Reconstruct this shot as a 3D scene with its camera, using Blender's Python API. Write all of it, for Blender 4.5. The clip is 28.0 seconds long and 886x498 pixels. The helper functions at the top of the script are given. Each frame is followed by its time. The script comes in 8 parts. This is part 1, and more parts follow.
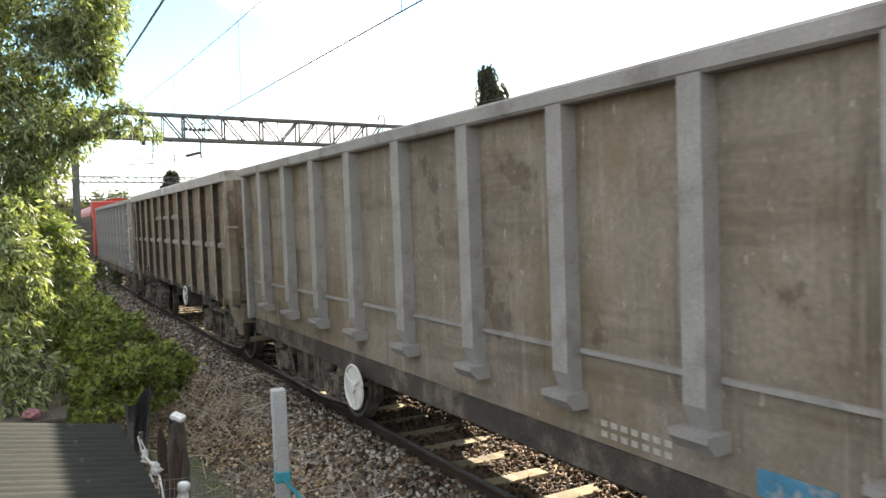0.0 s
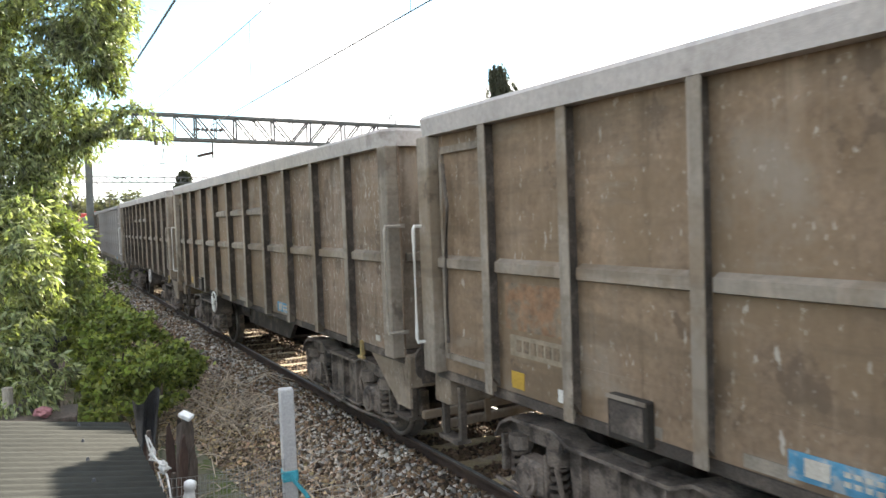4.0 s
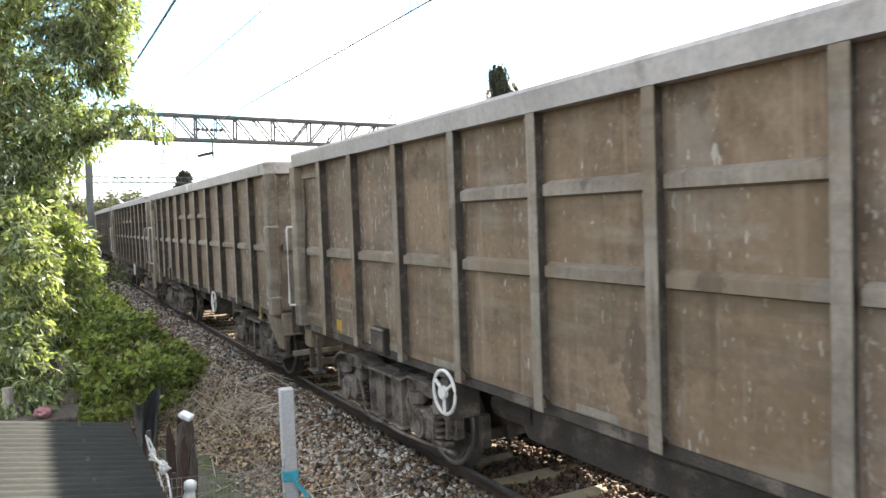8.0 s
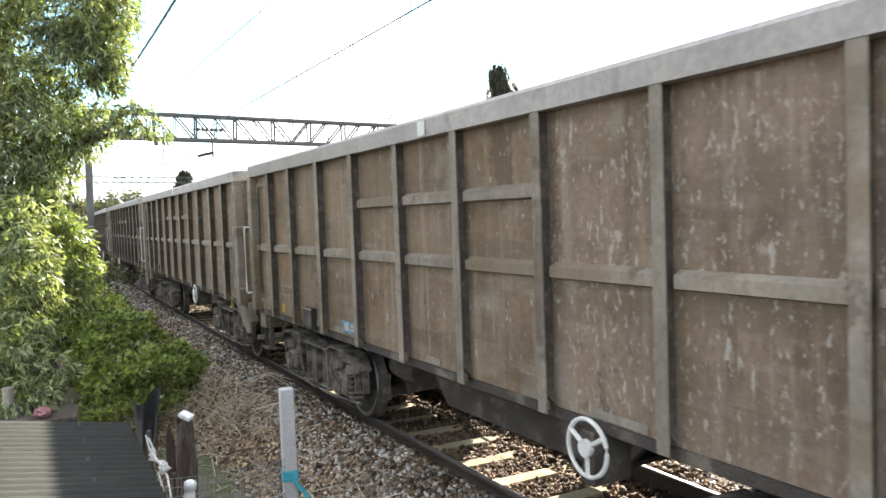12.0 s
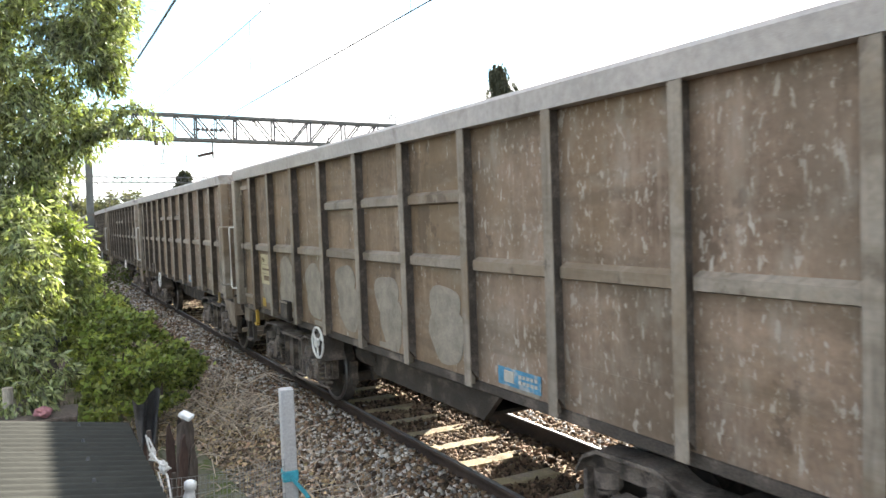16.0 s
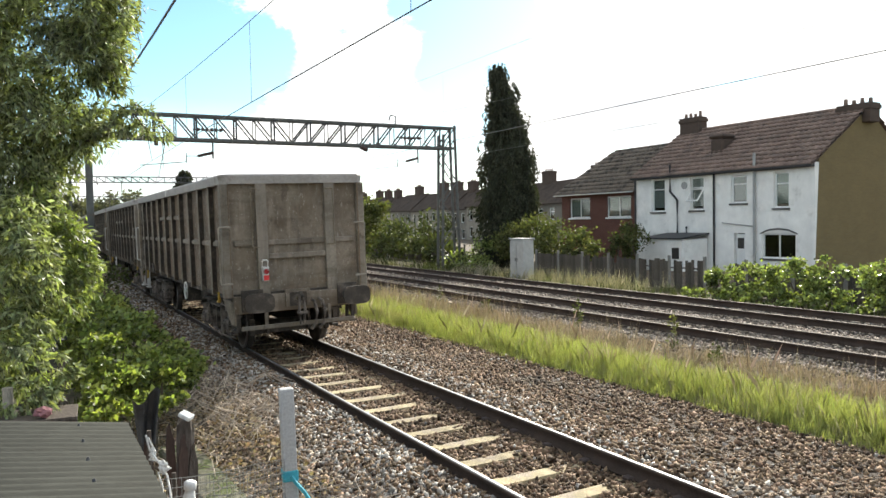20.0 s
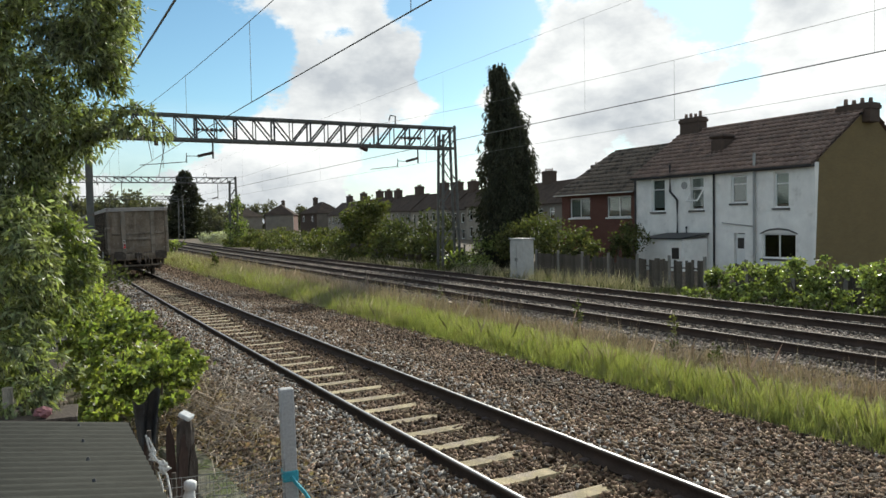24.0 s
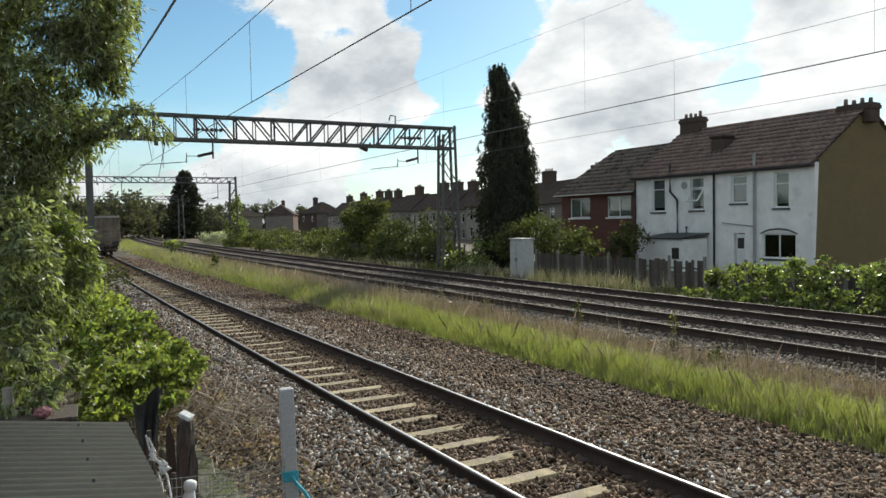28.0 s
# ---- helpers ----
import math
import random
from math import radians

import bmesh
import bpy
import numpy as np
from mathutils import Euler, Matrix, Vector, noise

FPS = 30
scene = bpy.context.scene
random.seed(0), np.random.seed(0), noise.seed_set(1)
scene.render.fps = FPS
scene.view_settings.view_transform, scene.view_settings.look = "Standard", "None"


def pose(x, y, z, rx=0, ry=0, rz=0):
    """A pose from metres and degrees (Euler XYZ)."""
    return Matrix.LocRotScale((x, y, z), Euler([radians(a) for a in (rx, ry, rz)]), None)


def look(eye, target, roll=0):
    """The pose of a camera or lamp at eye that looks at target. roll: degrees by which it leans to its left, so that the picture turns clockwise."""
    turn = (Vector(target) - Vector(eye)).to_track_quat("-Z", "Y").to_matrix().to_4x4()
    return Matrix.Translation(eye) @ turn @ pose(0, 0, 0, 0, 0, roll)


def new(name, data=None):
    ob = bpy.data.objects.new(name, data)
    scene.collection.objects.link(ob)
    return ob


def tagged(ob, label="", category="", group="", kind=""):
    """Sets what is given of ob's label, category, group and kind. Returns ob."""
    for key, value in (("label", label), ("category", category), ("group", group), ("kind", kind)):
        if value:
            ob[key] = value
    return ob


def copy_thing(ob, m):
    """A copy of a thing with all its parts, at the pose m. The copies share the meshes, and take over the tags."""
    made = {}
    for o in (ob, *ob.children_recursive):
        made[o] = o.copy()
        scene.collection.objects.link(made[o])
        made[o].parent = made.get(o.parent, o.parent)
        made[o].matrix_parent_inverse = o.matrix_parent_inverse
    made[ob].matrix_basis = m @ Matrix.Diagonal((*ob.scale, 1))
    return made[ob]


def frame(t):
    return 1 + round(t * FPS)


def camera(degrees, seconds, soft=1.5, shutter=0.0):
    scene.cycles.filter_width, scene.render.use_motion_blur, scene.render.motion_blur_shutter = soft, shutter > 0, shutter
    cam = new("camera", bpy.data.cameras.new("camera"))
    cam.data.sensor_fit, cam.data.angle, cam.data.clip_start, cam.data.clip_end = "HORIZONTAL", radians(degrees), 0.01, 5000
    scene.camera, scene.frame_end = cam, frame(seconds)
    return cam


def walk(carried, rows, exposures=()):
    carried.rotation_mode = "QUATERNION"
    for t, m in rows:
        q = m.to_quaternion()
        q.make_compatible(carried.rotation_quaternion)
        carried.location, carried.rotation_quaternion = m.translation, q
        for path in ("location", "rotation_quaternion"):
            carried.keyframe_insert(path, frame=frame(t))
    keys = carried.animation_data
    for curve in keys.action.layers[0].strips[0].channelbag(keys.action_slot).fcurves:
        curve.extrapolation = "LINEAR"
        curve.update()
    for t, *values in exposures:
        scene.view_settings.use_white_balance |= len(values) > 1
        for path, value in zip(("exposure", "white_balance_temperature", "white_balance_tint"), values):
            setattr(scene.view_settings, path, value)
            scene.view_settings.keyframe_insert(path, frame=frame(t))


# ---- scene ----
# ---- the line of the railway: a wide curve, s along it, l across it (to the far side), rail tops at z = 0 ----
HEAD, PX, PY, RAD = 0.5084143, -0.458566, 10.0, -1873.88


def TR(s, l, z=0.0):
    th = s / RAD
    a, b = (RAD + l) * math.sin(th), (RAD + l) * math.cos(th) - RAD
    return Vector((PX - math.sin(HEAD) * a + math.cos(HEAD) * b, PY + math.cos(HEAD) * a + math.sin(HEAD) * b, z))


def TRA(s, l, z):
    """The same for arrays."""
    s, l, z = np.broadcast_arrays(np.asarray(s, float), np.asarray(l, float), np.asarray(z, float))
    th = s / RAD
    a, b = (RAD + l) * np.sin(th), (RAD + l) * np.cos(th) - RAD
    return np.stack([PX - math.sin(HEAD) * a + math.cos(HEAD) * b, PY + math.cos(HEAD) * a + math.sin(HEAD) * b, z], -1)


def heading(s):
    return math.degrees(HEAD + s / RAD)


def on_line(s, l, z=0.0, turn=0.0):
    p = TR(s, l, z)
    return pose(p.x, p.y, p.z, 0, 0, heading(s) + turn)


# ---- camera and its path ----
cam = camera(61.6, 28.0, soft=1.5, shutter=0.08)
EYE = (0.0, 0.0, 2.4466)


def aim(yaw, dx=0.0):
    e = (EYE[0] + dx, EYE[1], EYE[2])
    d = Vector((math.sin(radians(yaw)), math.cos(radians(yaw)), math.tan(-0.0374109)))
    return look(e, Vector(e) + d * 10, -1.04)


EXPO = [(0.0, 1.64, 7150, 10), (1.0, 1.48, 6920, 10), (2.0, 1.76, 6900, 11), (4.0, 1.99, 6880, 11), (8.0, 2.09, 6790, 11), (18.5, 2.09, 6790, 11), (18.8, 2.04, 6760, 11), (19.2, 1.64, 6800, 9), (19.6, 1.31, 6700, 8), (20.0, 1.04, 6750, 8), (20.5, 0.85, 6650, 7), (21.0, 0.68, 6600, 6), (21.5, 0.52, 6550, 6), (24.0, 0.21, 6550, 6), (28.0, 0.15, 6500, 6)]
walk(cam, [(0.0, aim(0.88, -0.03)), (0.1, aim(-0.06)), (0.2, aim(0.03)), (0.5, aim(0.03)), (6.0, aim(0.0)), (28.0, aim(0.0))], EXPO)

# ---- sky, clouds and sun ----
SUN_AZ, SUN_EL = 20.0, 25.0
sky_world = bpy.data.worlds.new("sky")
scene.world = sky_world
sky_world.use_nodes = True


def build_sky():
    nt = sky_world.node_tree
    nt.nodes.clear()
    N, K = nt.nodes.new, nt.links.new
    out, bg = N("ShaderNodeOutputWorld"), N("ShaderNodeBackground")
    sky = N("ShaderNodeTexSky")
    sky.sky_type, sky.sun_disc = "NISHITA", False
    sky.sun_elevation, sky.sun_rotation = radians(SUN_EL), radians(SUN_AZ)
    sky.air_density, sky.dust_density, sky.ozone_density = 1.0, 0.25, 2.5
    tc, sep = N("ShaderNodeTexCoord"), N("ShaderNodeSeparateXYZ")
    K(tc.outputs["Generated"], sep.inputs[0])

    def m(op, a, b=None, c=None, clamp=False):
        q = N("ShaderNodeMath")
        q.operation, q.use_clamp = op, clamp
        for i, v in enumerate((a, b, c)):
            if v is None:
                continue
            if isinstance(v, (int, float)):
                q.inputs[i].default_value = v
            else:
                K(v, q.inputs[i])
        return q.outputs[0]

    com = N("ShaderNodeVectorMath")
    com.operation = "MULTIPLY"
    K(tc.outputs["Generated"], com.inputs[0])
    com.inputs[1].default_value = (1.0, 1.0, 1.7)

    def cloud(scale, detail, off, rough=0.55):
        mp, no = N("ShaderNodeMapping"), N("ShaderNodeTexNoise")
        mp.inputs["Location"].default_value = off
        K(com.outputs[0], mp.inputs[0])
        K(mp.outputs[0], no.inputs["Vector"])
        no.inputs["Scale"].default_value, no.inputs["Detail"].default_value, no.inputs["Roughness"].default_value = scale, detail, rough
        return no.outputs[0]

    big = cloud(6.5, 14, CLOUD_OFF, 0.66)
    thick = cloud(5.0, 9, (CLOUD_OFF[0] + 0.1, CLOUD_OFF[1], 4.0), 0.58)
    cover = N("ShaderNodeMapRange")
    cover.interpolation_type = "SMOOTHSTEP"
    cover.inputs["From Min"].default_value, cover.inputs["From Max"].default_value = CLOUD_RANGE
    haze = N("ShaderNodeMapRange")
    haze.inputs["From Min"].default_value, haze.inputs["From Max"].default_value = 0.16, 0.0
    haze.inputs["To Max"].default_value = 0.75
    K(sep.outputs[2], haze.inputs["Value"])
    cov = big

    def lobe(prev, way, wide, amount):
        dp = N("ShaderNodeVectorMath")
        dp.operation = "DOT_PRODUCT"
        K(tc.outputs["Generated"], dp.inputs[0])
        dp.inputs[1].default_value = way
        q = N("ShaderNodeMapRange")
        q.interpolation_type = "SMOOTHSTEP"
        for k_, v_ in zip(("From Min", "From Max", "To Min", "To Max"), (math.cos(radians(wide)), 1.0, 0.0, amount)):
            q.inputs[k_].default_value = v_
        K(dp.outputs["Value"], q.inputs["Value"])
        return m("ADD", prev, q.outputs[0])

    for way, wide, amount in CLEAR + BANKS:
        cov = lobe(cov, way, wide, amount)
    K(cov, cover.inputs["Value"])
    fac = m("MAXIMUM", cover.outputs[0], haze.outputs[0])
    ramp = N("ShaderNodeValToRGB")
    ramp.color_ramp.elements[0].position, ramp.color_ramp.elements[0].color = 0.40, (1.0, 1.0, 1.0, 1)
    ramp.color_ramp.elements[1].position, ramp.color_ramp.elements[1].color = 0.64, (0.5, 0.53, 0.58, 1)
    K(thick, ramp.inputs[0])
    amp = N("ShaderNodeVectorMath")
    amp.operation = "SCALE"
    K(ramp.outputs[0], amp.inputs[0])
    amp.inputs["Scale"].default_value = CLOUD_BRIGHT
    mix = N("ShaderNodeMix")
    mix.data_type = "RGBA"
    K(fac, mix.inputs["Factor"])
    tint = N("ShaderNodeMix")
    tint.data_type, tint.blend_type = "RGBA", "MULTIPLY"
    tint.inputs["Factor"].default_value = 1.0
    K(sky.outputs[0], tint.inputs["A"])
    tint.inputs["B"].default_value = (0.84, 1.03, 1.04, 1)
    K(tint.outputs["Result"], mix.inputs["A"])
    K(amp.outputs[0], mix.inputs["B"])
    K(mix.outputs["Result"], bg.inputs["Color"])
    bg.inputs["Strength"].default_value = 0.1
    K(bg.outputs[0], out.inputs["Surface"])


CLOUD_OFF, CLOUD_RANGE, CLOUD_BRIGHT = (3.1, 1.7, 0.0), (0.44, 0.57), 9.8
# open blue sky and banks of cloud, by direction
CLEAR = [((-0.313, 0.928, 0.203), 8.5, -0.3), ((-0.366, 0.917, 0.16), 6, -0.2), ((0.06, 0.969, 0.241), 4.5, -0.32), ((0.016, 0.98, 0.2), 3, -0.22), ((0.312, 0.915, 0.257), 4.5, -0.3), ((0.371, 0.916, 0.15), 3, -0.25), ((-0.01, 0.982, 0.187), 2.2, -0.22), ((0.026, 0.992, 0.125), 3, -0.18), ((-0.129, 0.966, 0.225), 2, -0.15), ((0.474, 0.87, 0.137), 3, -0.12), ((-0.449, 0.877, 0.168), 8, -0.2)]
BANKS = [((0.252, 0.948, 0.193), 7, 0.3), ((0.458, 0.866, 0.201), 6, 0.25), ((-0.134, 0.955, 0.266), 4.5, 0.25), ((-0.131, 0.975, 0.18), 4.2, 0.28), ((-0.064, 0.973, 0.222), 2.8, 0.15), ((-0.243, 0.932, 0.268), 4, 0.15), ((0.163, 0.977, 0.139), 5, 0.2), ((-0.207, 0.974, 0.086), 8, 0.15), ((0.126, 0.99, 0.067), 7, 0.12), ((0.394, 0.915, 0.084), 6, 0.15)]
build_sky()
sun_data = bpy.data.lights.new("sun", "SUN")
sun_data.energy, sun_data.angle, sun_data.color = 5.0, radians(0.55), (1.0, 0.95, 0.86)
sun = new("sun", sun_data)
sun.matrix_world = look((0, 0, 60), Vector((0, 0, 60)) - Vector((math.sin(radians(SUN_AZ)) * math.cos(radians(SUN_EL)), math.cos(radians(SUN_AZ)) * math.cos(radians(SUN_EL)), math.sin(radians(SUN_EL)))))


# ---- materials ----
def mat(name, color, rough=0.7, metal=0.0, vary=0.25, scale=6.0, fine=0.15, fine_scale=60.0, bump=0.0, bump_scale=80.0, second=None, second_at=(0.5, 0.65), second_scale=3.0, stretch=(1, 1, 1), spec=0.3, rnd=0.0, island=0.0, through_light=0.0, hue=0.0):
    """A surface of one base colour with broad and fine variation, an optional second colour in patches, and relief."""
    mt = bpy.data.materials.new(name)
    mt.use_nodes = True
    nt = mt.node_tree
    N, K = nt.nodes.new, nt.links.new
    b = nt.nodes["Principled BSDF"]
    tc, mp = N("ShaderNodeTexCoord"), N("ShaderNodeMapping")
    mp.inputs["Scale"].default_value = stretch
    K(tc.outputs["Object"], mp.inputs[0])

    def noi(sc, det=4, rg=0.6):
        n_ = N("ShaderNodeTexNoise")
        n_.inputs["Scale"].default_value, n_.inputs["Detail"].default_value, n_.inputs["Roughness"].default_value = sc, det, rg
        K(mp.outputs[0], n_.inputs["Vector"])
        return n_.outputs[0]

    def rng(v, a, b_, c, d, smooth=False):
        q = N("ShaderNodeMapRange")
        if smooth:
            q.interpolation_type = "SMOOTHSTEP"
        for i, val in zip(("From Min", "From Max", "To Min", "To Max"), (a, b_, c, d)):
            q.inputs[i].default_value = val
        K(v, q.inputs["Value"])
        return q.outputs[0]

    def mul(a, b_):
        q = N("ShaderNodeMath")
        q.operation = "MULTIPLY"
        K(a, q.inputs[0])
        K(b_, q.inputs[1])
        return q.outputs[0]

    n1 = noi(scale, 5)
    v = rng(n1, 0.3, 0.7, 1 - vary, 1 + vary)
    if fine:
        v = mul(v, rng(noi(fine_scale, 3), 0.3, 0.7, 1 - fine, 1 + fine))
    if rnd:
        oi = N("ShaderNodeObjectInfo")
        v = mul(v, rng(oi.outputs["Random"], 0, 1, 1 - rnd, 1 + rnd))
    if island:
        ge = N("ShaderNodeNewGeometry")
        v = mul(v, rng(ge.outputs["Random Per Island"], 0, 1, 1 - island, 1 + island))
    base = N("ShaderNodeRGB")
    base.outputs[0].default_value = (*color, 1)
    col = base.outputs[0]
    if second:
        mx = N("ShaderNodeMix")
        mx.data_type = "RGBA"
        K(rng(noi(second_scale, 8, 0.65), second_at[0], second_at[1], 0, 1, True), mx.inputs["Factor"])
        K(col, mx.inputs["A"])
        mx.inputs["B"].default_value = (*second, 1)
        col = mx.outputs["Result"]
    if hue and island:
        hs = N("ShaderNodeHueSaturation")
        g2 = N("ShaderNodeNewGeometry")
        wn = N("ShaderNodeTexWhiteNoise")
        wn.noise_dimensions = "1D"
        K(g2.outputs["Random Per Island"], wn.inputs["W"])
        K(rng(wn.outputs["Value"], 0, 1, 0.5 - hue, 0.5 + hue), hs.inputs["Hue"])
        K(col, hs.inputs["Color"])
        col = hs.outputs["Color"]
    sc_ = N("ShaderNodeVectorMath")
    sc_.operation = "SCALE"
    K(col, sc_.inputs[0])
    K(v, sc_.inputs["Scale"])
    K(sc_.outputs[0], b.inputs["Base Color"])
    b.inputs["Roughness"].default_value, b.inputs["Metallic"].default_value = rough, metal
    b.inputs["Specular IOR Level"].default_value = spec
    if bump:
        bu = N("ShaderNodeBump")
        bu.inputs["Strength"].default_value, bu.inputs["Distance"].default_value = min(1, bump * 10), 0.02 * max(bump * 10, 1)
        K(noi(bump_scale, 4), bu.inputs["Height"])
        K(bu.outputs[0], b.inputs["Normal"])
    if through_light:
        tr, ad, o = N("ShaderNodeBsdfTranslucent"), N("ShaderNodeMixShader"), nt.nodes["Material Output"]
        lift = N("ShaderNodeMix")
        lift.data_type, lift.blend_type = "RGBA", "MULTIPLY"
        lift.inputs["Factor"].default_value = 1.0
        K(sc_.outputs[0], lift.inputs["A"])
        lift.inputs["B"].default_value = (1.5, 1.7, 0.6, 1)
        K(lift.outputs["Result"], tr.inputs["Color"])
        ad.inputs[0].default_value = through_light
        K(b.outputs[0], ad.inputs[1])
        K(tr.outputs[0], ad.inputs[2])
        K(ad.outputs[0], o.inputs["Surface"])
    return mt


M_SOIL = mat("soil", (0.115, 0.085, 0.06), 0.95, vary=0.35, scale=1.5, fine=0.4, fine_scale=25, bump=0.1, bump_scale=30, second=(0.06, 0.07, 0.03), second_scale=0.8)
M_BED = mat("ballast_bed", (0.07, 0.053, 0.04), 0.95, vary=0.3, scale=0.7, fine=0.55, fine_scale=24, bump=0.2, bump_scale=22, second=(0.13, 0.108, 0.088), second_scale=0.5)
M_STONE = mat("ballast_stone", (0.155, 0.105, 0.068), 0.8, spec=0.15, vary=0.25, scale=0.6, fine=0.2, fine_scale=40, island=0.8, hue=0.012, second=(0.18, 0.145, 0.11), second_at=(0.55, 0.7), second_scale=0.45)
M_STONE_G = mat("pale_ballast_stone", (0.34, 0.315, 0.28), 0.7, spec=0.25, vary=0.25, scale=0.6, fine=0.2, fine_scale=40, island=0.6, hue=0.01)
M_STONE_F = mat("sooty_ballast_stone", (0.26, 0.215, 0.175), 0.85, vary=0.25, scale=0.7, fine=0.2, fine_scale=40, island=0.7, hue=0.015, second=(0.2, 0.17, 0.14), second_scale=0.5)
M_STONE2 = mat("verge_stone", (0.30, 0.235, 0.175), 0.8, spec=0.15, vary=0.25, scale=0.7, fine=0.2, fine_scale=40, island=0.85, hue=0.014, second=(0.27, 0.22, 0.17), second_scale=0.6)
M_RAIL = mat("rail_rust", (0.05, 0.034, 0.026), 0.8, vary=0.3, scale=3, fine=0.3, bump=0.03)
M_HEAD = mat("rail_head", (0.25, 0.25, 0.25), 0.55, metal=1.0, vary=0.12, scale=4, fine=0.1, stretch=(1, 1, 1))
M_HEAD_F = mat("dull_rail_head", (0.14, 0.115, 0.095), 0.75, metal=0.5, vary=0.15, scale=4, fine=0.1)
M_SLEEP = mat("sleeper_concrete", (0.41, 0.335, 0.205), 0.9, vary=0.2, scale=5, fine=0.25, fine_scale=50, bump=0.05, second=(0.33, 0.27, 0.2), second_scale=4, rnd=0.18)
M_CLIP = mat("clip_iron", (0.06, 0.045, 0.04), 0.8)


# ---- mesh helpers ----
def mesh_np(name, verts, faces, material, smooth=False):
    """A mesh from arrays: verts (n, 3), faces (m, k)."""
    verts, faces = np.ascontiguousarray(verts, np.float32), np.ascontiguousarray(faces, np.int32)
    me = bpy.data.meshes.new(name)
    k = faces.shape[1]
    me.vertices.add(len(verts))
    me.vertices.foreach_set("co", verts.ravel())
    me.loops.add(faces.size)
    me.loops.foreach_set("vertex_index", faces.ravel())
    me.polygons.add(len(faces))
    me.polygons.foreach_set("loop_start", np.arange(0, faces.size, k, dtype=np.int32))
    me.polygons.foreach_set("loop_total", np.full(len(faces), k, np.int32))
    if smooth:
        me.polygons.foreach_set("use_smooth", np.ones(len(faces), bool))
    me.update(calc_edges=True)
    if material:
        me.materials.append(material)
    return me


def under(ob, parent):
    ob.parent = parent
    return ob


def mesh_bm(name, bm, material, smooth=False):
    bmesh.ops.recalc_face_normals(bm, faces=bm.faces)
    me = bpy.data.meshes.new(name)
    bm.to_mesh(me)
    bm.free()
    me.materials.append(material)
    if smooth:
        for p in me.polygons:
            p.use_smooth = True
    return me


def part(name, bm, material, parent, label="", smooth=False):
    ob = new(name, mesh_bm(name, bm, material, smooth))
    ob.parent = parent
    if label:
        ob["label"] = label
    return ob


def share(name, me, parent, m):
    """A further object on mesh data that exists already."""
    ob = new(name, me)
    ob.parent = parent
    ob.matrix_basis = m
    return ob


def thing(name, label, category, m=None, group="", kind=""):
    ob = new(name)
    ob.empty_display_size = 0.2
    if m is not None:
        ob.matrix_basis = m
    return tagged(ob, label, category, group, kind)


def boxes(*specs, bevel=0.0, bm=None):
    """Boxes (x0, x1, y0, y1, z0, z1), joined into one bmesh."""
    bm = bm or bmesh.new()
    for x0, x1, y0, y1, z0, z1 in specs:
        r = bmesh.ops.create_cube(bm, size=1.0)
        for v in r["verts"]:
            v.co = Vector((x0 + (v.co.x + 0.5) * (x1 - x0), y0 + (v.co.y + 0.5) * (y1 - y0), z0 + (v.co.z + 0.5) * (z1 - z0)))
        if bevel:
            es = list({e for v in r["verts"] for e in v.link_edges})
            bmesh.ops.bevel(bm, geom=es, offset=bevel, segments=1, affect="EDGES")
    return bm


def rod(p, q, r, n=8, r2=None, bm=None):
    """A round bar from p to q."""
    bm = bm or bmesh.new()
    p, q = Vector(p), Vector(q)
    d = q - p
    res = bmesh.ops.create_cone(bm, cap_ends=True, segments=n, radius1=r, radius2=r if r2 is None else r2, depth=d.length)
    t = Matrix.Translation((p + q) / 2) @ d.to_track_quat("Z", "Y").to_matrix().to_4x4()
    bmesh.ops.transform(bm, matrix=t, verts=res["verts"])
    return bm


def bent(points, r, n=6, bm=None):
    """A bar that follows the points, with mitred joints."""
    bm = bm or bmesh.new()
    pts = [Vector(p) for p in points]
    rings = []
    for i, p in enumerate(pts):
        d = (pts[min(i + 1, len(pts) - 1)] - pts[max(i - 1, 0)]).normalized()
        q = d.to_track_quat("Z", "Y").to_matrix()
        rings.append([bm.verts.new(p + q @ Vector((math.cos(a) * r, math.sin(a) * r, 0))) for a in [2 * math.pi * k / n for k in range(n)]])
    for a, b in zip(rings, rings[1:]):
        for k in range(n):
            bm.faces.new((a[k], a[(k + 1) % n], b[(k + 1) % n], b[k]))
    bm.faces.new(rings[0][::-1])
    bm.faces.new(rings[-1])
    return bm


def prism(outline, axis, a, b, bm=None):
    """An outline in two axes, drawn out along the third ('x', 'y' or 'z') from a to b."""
    bm = bm or bmesh.new()

    def at(p, c):
        return {"x": (c, p[0], p[1]), "y": (p[0], c, p[1]), "z": (p[0], p[1], c)}[axis]
    v0 = [bm.verts.new(at(p, a)) for p in outline]
    v1 = [bm.verts.new(at(p, b)) for p in outline]
    n = len(outline)
    bm.faces.new(v0[::-1])
    bm.faces.new(v1)
    for i in range(n):
        bm.faces.new((v0[i], v0[(i + 1) % n], v1[(i + 1) % n], v1[i]))
    return bm


